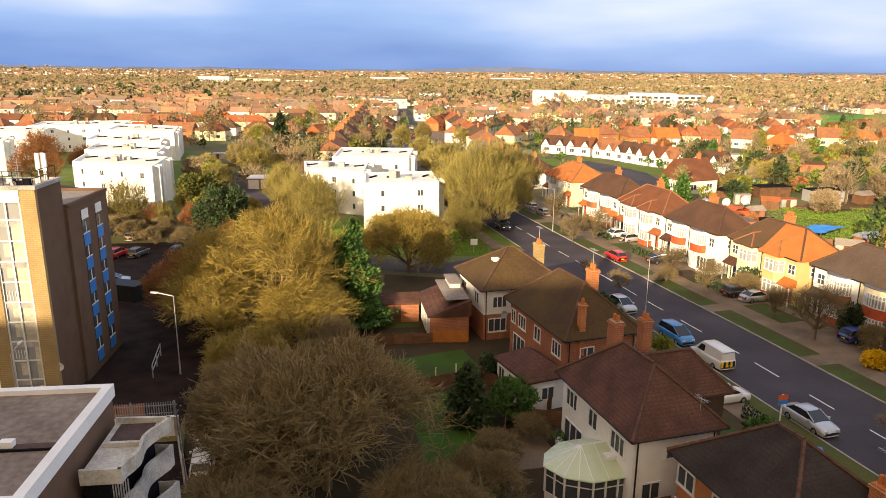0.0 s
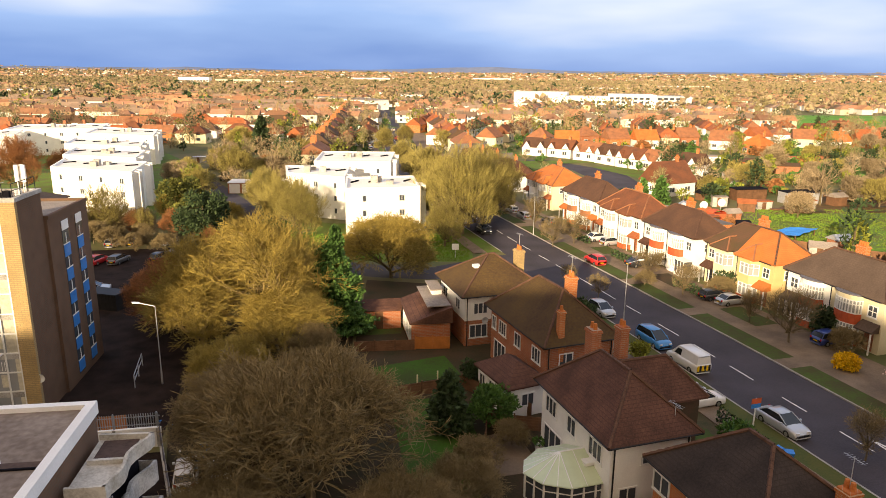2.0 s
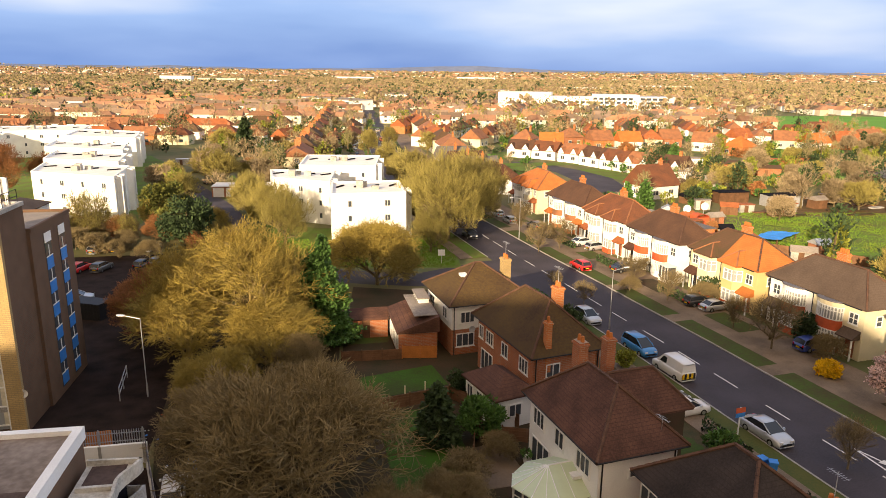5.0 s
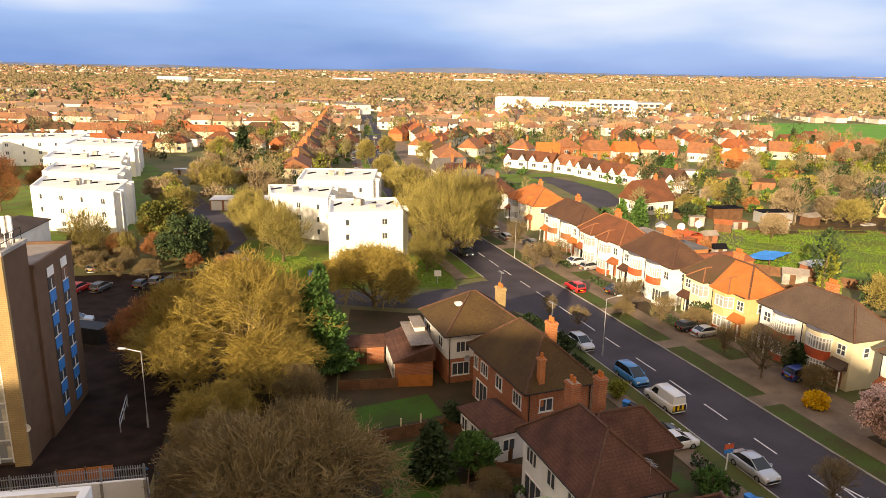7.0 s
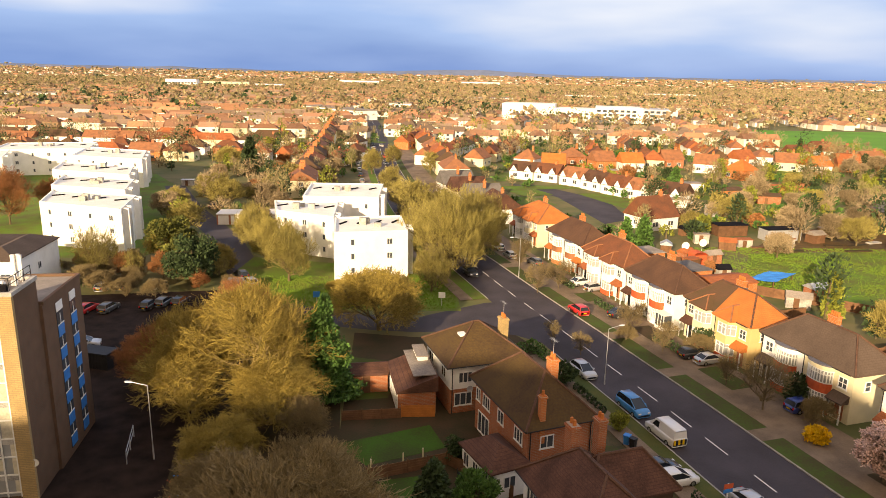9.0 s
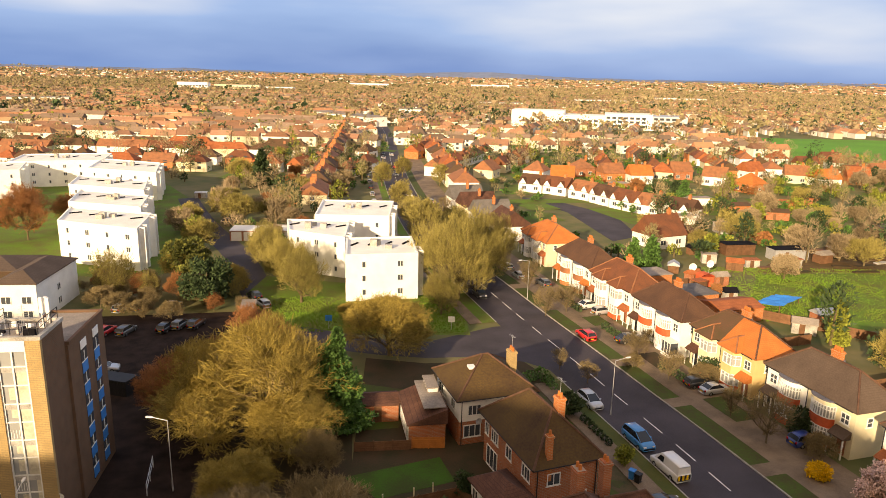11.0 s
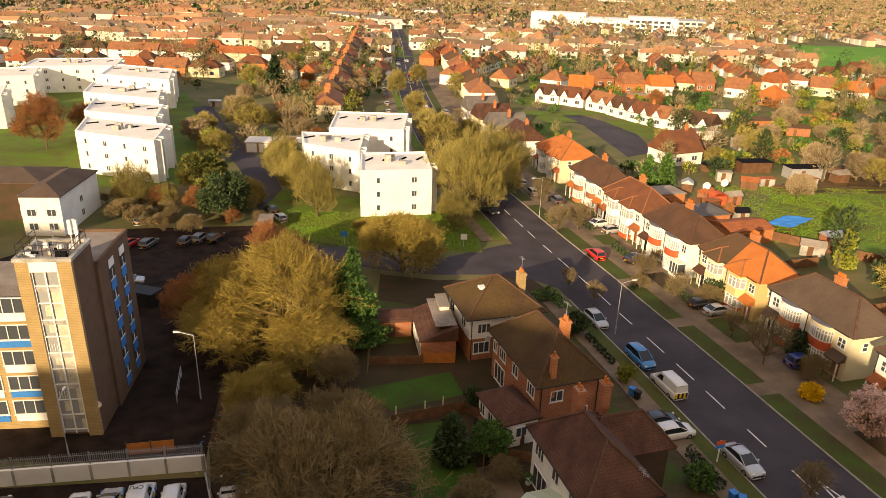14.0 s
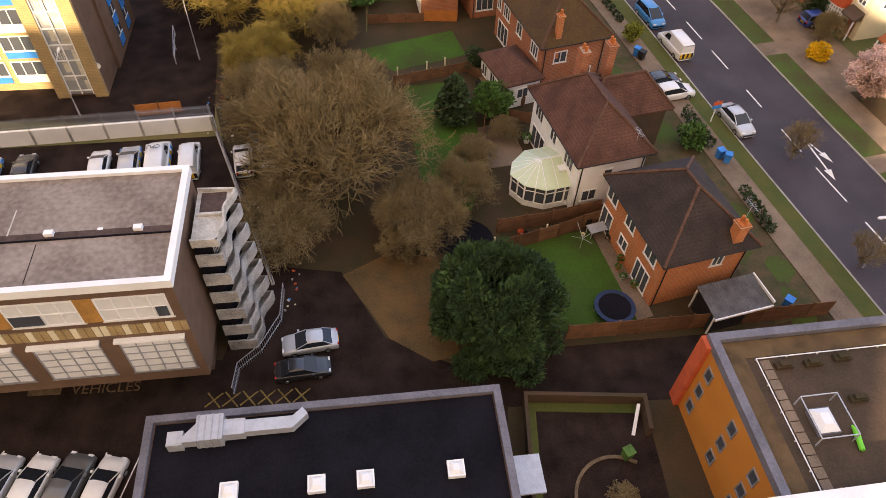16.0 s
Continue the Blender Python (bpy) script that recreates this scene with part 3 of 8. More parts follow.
for (x0, y0), (x1, y1) in zip(fine, fine[1:]):
    ph = acc % 6.0
    d = math.hypot(x1 - x0, y1 - y0)
    if ph < 3.6:
        strip(g, [(x0, y0), (x1, y1)], -0.07, 0.07, 0.026)
    acc += d
struct("lane_marking", g, "line", "white dashed centre line")
# ---- houses ----
def lattice(g, xs, zs, solid, y0, y1, m=None, mi=0):
    """A flat frame over a grid of lines, with holes, as one connected skin."""
    ids = {}

    def v(i, k, y):
        key = (i, k, y)
        if key not in ids:
            p = Vector((xs[i], y, zs[k]))
            ids[key] = len(g.v)
            g.v.append(tuple(m @ p) if m is not None else tuple(p))
        return ids[key]

    nx, nz = len(xs) - 1, len(zs) - 1

    def on(i, k):
        return 0 <= i < nx and 0 <= k < nz and solid(i, k)

    for i in range(nx):
        for k in range(nz):
            if not on(i, k):
                continue
            q = [(v(i, k, y0), v(i + 1, k, y0), v(i + 1, k + 1, y0), v(i, k + 1, y0)), (v(i, k + 1, y1), v(i + 1, k + 1, y1), v(i + 1, k, y1), v(i, k, y1))]
            if not on(i - 1, k):
                q.append((v(i, k, y1), v(i, k, y0), v(i, k + 1, y0), v(i, k + 1, y1)))
            if not on(i + 1, k):
                q.append((v(i + 1, k, y0), v(i + 1, k, y1), v(i + 1, k + 1, y1), v(i + 1, k + 1, y0)))
            if not on(i, k - 1):
                q.append((v(i, k, y1), v(i + 1, k, y1), v(i + 1, k, y0), v(i, k, y0)))
            if not on(i, k + 1):
                q.append((v(i, k + 1, y0), v(i + 1, k + 1, y0), v(i + 1, k + 1, y1), v(i, k + 1, y1)))
            g.f.extend(q)
            g.m.extend([mi] * len(q))


def bars(a, b, n, edge, bar):
    """Lines of a frame from a to b with n lights, and which gaps between lines are solid."""
    out = [a, a + edge]
    for i in range(1, n):
        c = a + (b - a) * i / n
        out += [c - bar, c + bar]
    return out + [b - edge, b]


def window(parent, m, w, h, cols=2, rows=1, name="window", frame_mat="upvc", glass="glass", sill=True):
    """A framed window; m: local pose, x across, z up, -y outwards."""
    g = G()
    f, d = 0.09, 0.07
    xs, zs = bars(-w / 2, w / 2, cols, f, 0.035), bars(0, h, rows, f, 0.03)
    if sill:
        xs, zs = [-w / 2 - 0.08] + xs + [w / 2 + 0.08], [-0.07] + zs
        last = len(xs) - 2
        lattice(g, xs, zs, lambda i, k: k == 0 or (0 < i < last and (i % 2 == 1 or k % 2 == 1)), -d, 0.03, m)
    else:
        lattice(g, xs, zs, lambda i, k: i % 2 == 0 or k % 2 == 0, -d, 0.03, m)
    ob = part(name, g, frame_mat, parent)
    g = G()
    g.box(-w / 2 + f * 0.8, w / 2 - f * 0.8, -0.02, 0.02, f * 0.8, h - f * 0.8, 0, m)
    part("pane", g, glass, ob)
    return ob


def chimney(parent, x, y, z0, z1, sx=0.9, sy=0.6, pots=2, m="brick_red"):
    g = G()
    g.box(x - sx / 2, x + sx / 2, y - sy / 2, y + sy / 2, z0, z1 - 0.25, 0)
    g.box(x - sx / 2 - 0.07, x + sx / 2 + 0.07, y - sy / 2 - 0.07, y + sy / 2 + 0.07, z1 - 0.25, z1 - 0.1, 0)
    g.box(x - sx / 2, x + sx / 2, y - sy / 2, y + sy / 2, z1 - 0.1, z1, 0)
    ob = part("chimney", g, m, parent)
    for i in range(pots):
        px = x + (i - (pots - 1) / 2) * sx / max(1, pots) * 0.9
        g = G()
        g.tube((px, y, z1), (px, y, z1 + 0.42), 0.15, 0.11, 8, 0, True)
        part("chimney_pot", g, "tile_orange", ob)


def ridges(parent, c, r, roof=""):
    """Half-round tiles along the ridge and down the hips."""
    tone = "tile_terracotta" if roof in ("tile_rust", "tile_orange") else "ridge"
    pairs = [(r[0], r[1])] + [(c[i], r[0] if i in (0, 3) else r[1]) for i in range(4)]
    for k, (a, b) in enumerate(pairs):
        a, b = Vector(a), Vector(b)
        n = int((b - a).length / 0.45)
        if n < 1:
            continue
        g = G()
        for i in range(n):
            g.tube(a.lerp(b, i / n), a.lerp(b, (i + 1) / n), 0.13, 0.105, 5)
        ob = part("ridge_tiles" if k == 0 else "hip_tiles", g, tone, parent)
        tagged(ob, kind="stuff")


def front(x, z):
    return pose(x, 0, z)


def bay(parent, x, z0, z1, w, d, wall, band, round_bay=True, low=None):
    """A two-storey bay, with a band of hung tiles between its windows."""
    n = 6 if round_bay else 3
    prof = []
    for i in range(n + 1):
        if round_bay:
            t = math.pi * i / n
            prof.append((x - w / 2 * math.cos(t), -d * math.sin(t) ** 0.7))
        else:
            prof.append([(x - w / 2, 0), (x - w / 3.2, -d), (x + w / 3.2, -d), (x + w / 2, 0)][i])
    body = prof + [(x + w / 2, 0.12), (x - w / 2, 0.12)]
    ob = None
    for nm, a, b, mm in (("bay_window", 0, 0.8, low or wall), ("hung_tiles", 2.3, 3.35, band), ("bay_head", 4.75, z1 - z0, wall)):
        g = G()
        g.prism(body, z0 + a, z0 + b)
        if ob is None:
            ob = part(nm, g, mm, parent)
        else:
            part(nm, g, mm, ob)
    pr2 = [(x + (px - x) * 0.96, py * 0.95) for px, py in prof] + [(x + w / 2 * 0.96, 0.1), (x - w / 2 * 0.96, 0.1)]
    for a, b in ((0.8, 2.3), (3.35, 4.75)):
        g = G()
        g.prism(pr2, z0 + a, z0 + b, 0)
        part("pane", g, "net_glass", ob)
        # the frame follows the curve of the bay
        g = G()
        pts = []
        for (ax, ay), (bx, by) in zip(prof, prof[1:]):
            pts += [(ax, ay), ((ax + bx) / 2, (ay + by) / 2)]
        pts.append(prof[-1])
        run = [0.0]
        for (ax, ay), (bx, by) in zip(pts, pts[1:]):
            run.append(run[-1] + math.hypot(bx - ax, by - ay))
        k0 = len(g.v)
        us = bars(0.0, run[-1], len(pts) - 1, 0.09, 0.045)
        lattice(g, us, [0, 0.08, b - a - 0.48, b - a - 0.42, b - a - 0.08, b - a], lambda i, k: i % 2 == 0 or k % 2 == 0, -0.05, 0.05)
        for j in range(k0, len(g.v)):
            u, off, z = g.v[j]
            q = 0
            while q < len(run) - 2 and u > run[q + 1]:
                q += 1
            t = (u - run[q]) / (run[q + 1] - run[q])
            (ax, ay), (bx, by) = pts[q], pts[q + 1]
            ln = math.hypot(bx - ax, by - ay)
            g.v[j] = (ax + (bx - ax) * t - (by - ay) / ln * off, ay + (by - ay) * t + (bx - ax) / ln * off, z0 + a + z)
        part("window_frame", g, "upvc", ob)
    return ob


def semi(x, y, rz, w=12.4, d=5.8, walls=("render_white", "render_white"), roofs=("tile_brown", "tile_brown"), bands=("red_band", "red_band"), low=None, gables=(False, False), wing=True, label="", h=5.4, rh=2.9, round_bay=True, porch="tile_red", doors=("black", "brick_red"), group="semi-detached houses along the road"):
    """A pair of semi-detached houses; local x along the front, y into the plot."""
    ob = thing("semi_detached_house", label, "house", pose(x, y, 0, 0, 0, rz), group)
    for k in (0, 1):
        g = G()
        g.box(0 if k == 0 else w / 2 + 0.003, w / 2 if k == 0 else w, 0, d, 0, h + 0.05, 0)
        part("wall", g, walls[k], ob)
    g = G()
    c, r = g.hip(0, w, 0, d, h, rh, 0)
    if roofs[0] == roofs[1]:
        part("roof", g, roofs[0], ob)
    else:
        mid = [(w / 2, -0.35, h), (w / 2, d + 0.35, h), (w / 2, d / 2, h + rh)]
        for k in (0, 1):
            q = G()
            a, b, e = (c[0], c[3], r[0]) if k == 0 else (c[1], c[2], r[1])
            q.face((a, mid[0], mid[2], e) if k == 0 else (mid[0], a, e, mid[2]))
            q.face((mid[1], b, e, mid[2]) if k == 0 else (b, mid[1], mid[2], e))
            q.face((b, a, e) if k == 0 else (a, b, e))
            q.face(((a[0], a[1], h - 0.12), (mid[0][0], mid[0][1], h - 0.12), mid[0], a))
            q.face(((a[0], a[1], h - 0.12), (b[0], b[1], h - 0.12), b, a))
            part("roof", q, roofs[k], ob)
    ridges(ob, c, r, roofs[0])
    chimney(ob, w / 2, d / 2 + 0.3, h + rh - 0.9, h + rh + 0.95, 1.25, 0.6, 4, "brick_orange")
    flash = G()
    flash.box(w / 2 - 0.72, w / 2 + 0.72, d / 2 - 0.08, d / 2 + 0.7, h + rh - 0.5, h + rh - 0.02)
    part("chimney_flashing", flash, "lead", ob)
    for k in (0, 1):
        cx = w * 0.31 if k == 0 else w * 0.69
        bay(ob, cx, 0, h - (0.0 if gables[k] else 0.18), 2.9, 0.95, walls[k], bands[k] or walls[k], round_bay, low)
        ex = w * 0.095 if k == 0 else w * 0.905
        window(ob, pose(ex, 0, 3.45), 1.1, 1.2, 2, 2)
        if gables[k]:
            # small hipped gable over the bay
            g = G()
            zt = h + 0.02
            a, b = cx - 1.7, cx + 1.7
            g.face(((a, -1.25, zt), (b, -1.25, zt), (cx, 0.35, zt + 1.35)))
            g.face(((b, -1.25, zt), (b, 0.9, zt + 0.05), (cx, 1.9, zt + 1.4), (cx, 0.35, zt + 1.35)))
            g.face(((a, 0.9, zt + 0.05), (a, -1.25, zt), (cx, 0.35, zt + 1.35), (cx, 1.9, zt + 1.4)))
            g.box(a, b, -1.25, 0.0, zt - 0.14, zt - 0.003)
            part("bay_roof", g, roofs[k], ob)
            g = G()
            for p, q in (((a, -1.25, zt), (cx, 0.35, zt + 1.35)), ((b, -1.25, zt), (cx, 0.35, zt + 1.35)), ((cx, 0.35, zt + 1.35), (cx, 1.9, zt + 1.4))):
                g.tube(p, q, 0.1, 0.1, 5)
            part("bay_hip_tiles", g, "tile_terracotta" if roofs[k] != "tile_grey" else "ridge", ob)
        else:
            # leaded flat over the bay, tucked under the eaves
            g = G()
            pf = [(cx - 1.58 * math.cos(math.pi * i / 8), -1.1 * math.sin(math.pi * i / 8) ** 0.7) for i in range(9)]
            g.prism(pf + [(cx + 1.58, 0.05), (cx - 1.58, 0.05)], h - 0.17, h - 0.05)
            part("bay_roof", g, "lead", ob)
        # door with a porch
        g = G()
        g.box(ex - 0.5, ex + 0.5, -0.05, 0.02, 0.12, 2.15)
        dr = part("door", g, doors[k], ob)
        g = G()
        g.tube((ex + 0.35, -0.09, 1.1), (ex + 0.35, -0.05, 1.1), 0.04, 0.04, 6, 0, True)
        part("handle", g, "galv", dr)
        pm = porch[k] if isinstance(porch, tuple) else porch
        if pm == "glass":
            po = box_part("porch", ob, "render_white", ex - 1.0, ex + 1.0, -1.35, -0.003, 0, 0.5)
            box_part("porch_glazing", po, "glass", ex - 0.95, ex + 0.95, -1.3, -0.06, 0.503, 2.2)
            for px in (-1.0, -0.35, 0.35, 0.92):
                box_part("porch_post", po, "upvc", ex + px, ex + px + 0.08, -1.36, -1.28, 0.503, 2.2)
            box_part("porch_roof", po, "white_roof", ex - 1.1, ex + 1.1, -1.45, -0.003, 2.2, 2.34)
        else:
            g = G()
            a_, b_, t_ = (ex - 1.0, -1.0, 2.3), (ex + 1.0, -1.0, 2.3), 0.13
            for q in ((a_, b_, (ex + 1.0, 0, 3.0), (ex - 1.0, 0, 3.0)), ((ex - 1.0, -1.0, 2.17), (ex + 1.0, -1.0, 2.17), b_, a_), ((ex - 1.0, 0, 2.17), (ex - 1.0, -1.0, 2.17), a_, (ex - 1.0, 0, 3.0)), ((ex + 1.0, -1.0, 2.17), (ex + 1.0, 0, 2.17), (ex + 1.0, 0, 3.0), b_), ((ex - 1.0, 0, 2.17), (ex + 1.0, 0, 2.17), (ex + 1.0, -1.0, 2.17), (ex - 1.0, -1.0, 2.17))):
                g.face(q)
            po = part("porch", g, pm, ob)
            for px in (ex - 0.9, ex + 0.9):
                box_part("porch_post", po, "upvc", px - 0.06, px + 0.06, -0.95, -0.83, 0, 2.168)
        # flank and rear windows
        for yy, zz in ((1.9, 3.4), (4.4, 1.1)):
            window(ob, pose(0 if k == 0 else w, yy, zz, 0, 0, -90 if k == 0 else 90), 0.8, 1.1, 1, 2)
        for xx, zz in ((w * 0.12, 3.3), (w * 0.35, 3.3), (w * 0.2, 0.9)):
            window(ob, pose(xx if k == 0 else w - xx, d, zz, 0, 0, 180), 1.5, 1.25, 2, 1)
    g = G()
    g.tube((0.1, -0.44, h - 0.1), (w - 0.1, -0.44, h - 0.1), 0.06, 0.06, 6)
    part("gutter", g, "black", ob)
    for px in (w / 2, 0.15):
        g = G()
        g.tube((px, -0.1, 0), (px, -0.1, h - 0.1), 0.05, 0.05, 6)
        part("downpipe", g, "black", ob)
    if wing:
        box_part("rear_extension", ob, "brick_red", 0.5, 4.5, d + 0.003, d + 3.0, 0, 2.6)
        box_part("extension_roof", ob, "felt", 0.35, 4.65, d + 0.003, d + 3.2, 2.603, 2.78)
    return ob


R = -74.4
semi(44.4, 58.9, R, 12.4, label="white rendered pair of houses with a red tiled porch", roofs=("tile_grey_brown", "tile_grey_brown"), bands=(None, "red_band"), low="red_band", gables=(False, False), porch=("tile_red", "tile_red"), doors=("brick_red", "black"))
# cream half: the sun on that half is put into its render
semi(39.9, 73.3, R, 12.3, label="white pair of houses with red banded round bays, grey-brown roof", walls=("render_white", "render_cream"), roofs=("tile_grey_brown", "tile_grey_brown"), low="red_band", porch="tile_grey_brown")
# yellow wall includes warm sun on the flank; the band itself is yellow
semi(35.9, 86.2, R, 11.9, label="pair of houses, half brown and half new orange roof", walls=("render_cream", "render_yellow"), roofs=("tile_moss", "tile_orange"), bands=("render_cream", "render_yellow"), gables=(True, True), low="red_band", porch=("tile_brown", "tile_orange"), round_bay=False)
semi(31.6, 98.9, R, 11.9, label="white pair of houses with round red-banded bays and a brown roof", roofs=("tile_brown_warm", "tile_brown_warm"), porch=("tile_brown", "glass"))
semi(28.2, 112.5, R, 12.6, label="white pair of houses with gabled bays and a reddish brown roof", roofs=("tile_rust", "tile_rust"), bands=(None, None), gables=(True, True), low="red_band", round_bay=False)
semi(24.8, 126.4, R, 13.2, label="white pair of houses with terracotta banded bays, brown roof", walls=("render_white", "render_white"), roofs=("tile_brown_warm", "tile_brown_warm"), bands=("tile_terracotta", "tile_terracotta"), porch="tile_orange", doors=("brick_orange", "brick_orange"), low="brick_orange")
semi(20.8, 147.0, R - 2, 13.6, 8.0, label="cream pair of houses under an orange tiled roof", walls=("render_white", "render_cream"), roofs=("tile_orange", "tile_orange"), bands=(None, "render_cream"), gables=(True, True), h=5.0)


def cottage(x, y, rz, w, d, wall, roof, label, h=4.6, rh=3.0, gable=True, name="house", n=2, group="", stack=True):
    """A plain house with a gabled or hipped roof."""
    ob = thing(name, label, "house", pose(x, y, 0, 0, 0, rz), group)
    g = G()
    g.box(0, w, 0, d, 0, h + 0.05, 0)
    if gable:
        if w >= d:
            for xx in (0.001, w - 0.001):
                g.face(((xx, 0, h), (xx, d, h), (xx, d / 2, h + rh * 0.93)))
        else:
            for yy in (0.001, d - 0.001):
                g.face(((0, yy, h), (w, yy, h), (w / 2, yy, h + rh * 0.93)))
    part("wall", g, wall, ob)
    g = G()
    c, r = g.hip(0, w, 0, d, h, rh, 0, 0.3, gable)
    part("roof", g, roof, ob)
    if stack:
        chimney(ob, w * 0.75, d / 2, h + rh - 0.9, h + rh + 0.9, 0.8, 0.6, 2, "brick_orange")
    for i in range(n):
        for zz in (0.9, 3.1) if h > 4 else (0.9,):
            window(ob, pose(w * (i + 0.5) / n, 0, zz), min(1.6, w / n * 0.5), 1.2, 2)
            window(ob, pose(w * (i + 0.5) / n, d, zz, 0, 0, 180), min(1.6, w / n * 0.5), 1.2, 2)
    for xx, a in ((0, -90), (w, 90)):
        for zz in (0.9, 3.1) if h > 4 else (0.9,):
            window(ob, pose(xx, d * 0.5, zz, 0, 0, a), 1.2, 1.15, 2)
    return ob


# bungalows and houses further along the road
for x, y, w, d, wl_, rf, lab in ((13.6, 164, 9, 9, "render_white", "tile_brown", "white gabled bungalow with a brown roof"), (10.6, 176, 8.5, 9, "render_white", "tile_grey", "white gabled bungalow with a dark roof"),
                              (7.8, 188, 8.5, 9, "render_cream", "tile_brown", "cream gabled bungalow with a brown roof"), (5.2, 200, 8.5, 9, "render_white", "tile_grey", "white gabled bungalow with a grey roof")):
    cottage(x, y, -76, w, d, wl_, rf, lab, 3.6, 3.4, True, group="bungalows up the road")

# ---- houses on the near side of the road ----
def near_house(name, x, y, rz, w, d, h, rh, wall, roof, label, wins, wall2=None):
    ob = thing(name, label, "house", pose(x, y, 0, 0, 0, rz), "houses on the shaded side")
    g = G()
    if wall2:
        g.box(0, w, 0, d, 0, 2.6, 1)
        g.box(0.0, w, 0.0, d, 2.6, h + 0.05, 0)
    else:
        g.box(0, w, 0, d, 0, h + 0.05, 0)
    part("wall", g, [wall, wall2 or wall], ob)
    g = G()
    c, r = g.hip(0, w, 0, d, h, rh, 0, 0.5)
    part("roof", g, roof, ob)
    ridges(ob, c, r, roof)
    g = G()
    for a, b in zip(c, c[1:] + c[:1]):
        g.tube((a[0], a[1], a[2] - 0.08), (b[0], b[1], b[2] - 0.08), 0.06, 0.06, 6)
    part("gutter", g, "black", ob)
    for px, py in ((-0.08, 0.2), (w + 0.08, 0.2), (-0.08, d - 0.2)):
        g = G()
        g.tube((px, py, 0), (px, py, h - 0.1), 0.05, 0.05, 6)
        part("downpipe", g, "black", ob)
    for face, p, z, ww, hh, cols, rows in wins:
        m = {"f": pose(p, 0, z), "b": pose(p, d, z, 0, 0, 180), "l": pose(0, p, z, 0, 0, -90), "r": pose(w, p, z, 0, 0, 90)}[face]
        window(ob, m, ww, hh, cols, rows)
    return ob


# local x: away from the camera along the road, y: towards the gardens; front faces the road
L = 107
hg = near_house("brick_house", 21.5, 28.95, L, 8.1, 6.4, 5.0, 3.0, "brick_orange", "tile_dark", "orange brick house with a dark hipped tile roof", [
    ("l", 2.2, 3.2, 0.9, 1.1, 2, 1), ("b", 1.6, 3.2, 1.5, 1.2, 2, 1), ("b", 4.6, 3.2, 1.3, 1.2, 2, 1), ("b", 7.4, 3.2, 1.5, 1.2, 2, 1), ("b", 1.8, 0.15, 1.9, 2.1, 3, 1),
    ("b", 4.7, 1.0, 1.2, 1.1, 2, 1), ("b", 7.4, 0.15, 1.6, 2.1, 2, 1), ("f", 2, 3.2, 1.6, 1.2, 2, 1), ("f", 6.5, 3.2, 1.6, 1.2, 2, 1), ("f", 6.5, 0.9, 1.8, 1.3, 3, 1), ("r", 3, 3.2, 1, 1.1, 2, 1)])
chimney(hg, 0.3, 1.3, 4.0, 7.0, 0.75, 0.75, 2, "brick_orange")
hc = near_house("white_house", 16.1, 37.75, L, 9.0, 5.5, 5.2, 3.0, "render_white", "tile_brown", "white rendered house with a large dark brown hipped roof", [
    ("l", 3.0, 3.4, 0.8, 0.6, 1, 1), ("l", 4.2, 0.9, 1.3, 1.2, 2, 1), ("b", 1.7, 3.2, 1.6, 1.3, 3, 1), ("b", 4.7, 3.2, 1.2, 1.3, 2, 1), ("b", 7.6, 3.2, 1.6, 1.3, 3, 1), ("b", 7.2, 0.15, 2.6, 2.1, 3, 1),
    ("f", 2, 3.2, 1.6, 1.2, 2, 1), ("f", 7, 3.2, 1.6, 1.2, 2, 1), ("f", 7, 0.9, 1.8, 1.3, 3, 1), ("r", 4, 3.2, 1, 1.1, 2, 1)])
hb = near_house("brick_house", 15.3, 53.15, 109.5, 10.5, 6.2, 5.2, 3.4, "brick_red", "tile_mossy", "red brick house with a mossy brown hipped roof", [
    ("l", 4.4, 3.1, 1.3, 1.2, 2, 1), ("l", 1.6, 0.9, 1.2, 1.2, 2, 1), ("b", 1.6, 3.1, 1.5, 1.3, 3, 1), ("b", 5.0, 3.1, 1.2, 1.3, 2, 1), ("b", 8.0, 3.1, 1.5, 1.3, 3, 1), ("b", 9.8, 3.1, 0.9, 1.3, 2, 1),
    ("b", 8.5, 0.15, 2.4, 2.1, 3, 1), ("f", 2, 3.2, 1.6, 1.2, 2, 1), ("f", 8, 3.2, 1.6, 1.2, 2, 1), ("f", 8, 0.9, 1.8, 1.3, 3, 1)])
chimney(hb, 0.2, 4.9, 3.6, 7.9, 0.5, 0.5, 1, "brick_orange")
chimney(hb, 3.1, 2.4, 7.0, 9.7, 0.9, 0.7, 2, "brick_orange")
chimney(hc, 8.1, 2.3, 6.2, 9.0, 0.95, 0.7, 2, "brick_red")
chimney(hc, 9.2, -0.7, 0.0, 8.5, 0.8, 0.7, 2, "brick_red")
ha = near_house("corner_house", 11.45, 65.95, 107, 7.6, 8.2, 5.2, 3.0, "render_white", "tile_mossy", "white over brick corner house with a mossy hipped roof", [
    ("l", 6.6, 3.2, 1.5, 1.2, 3, 1), ("l", 6.8, 0.8, 1.9, 1.4, 3, 1), ("l", 3.4, 3.2, 1.2, 1.2, 2, 1), ("b", 2.0, 3.2, 1.3, 1.2, 2, 1), ("b", 6.0, 3.2, 1.5, 1.2, 2, 1), ("r", 5, 3.2, 1.5, 1.2, 2, 1), ("f", 4, 3.2, 1.5, 1.2, 2, 1)], "brick_red")
chimney(ha, 3.1, 1.3, 5.6, 8.6, 1.1, 0.75, 3, "brick_yellow")

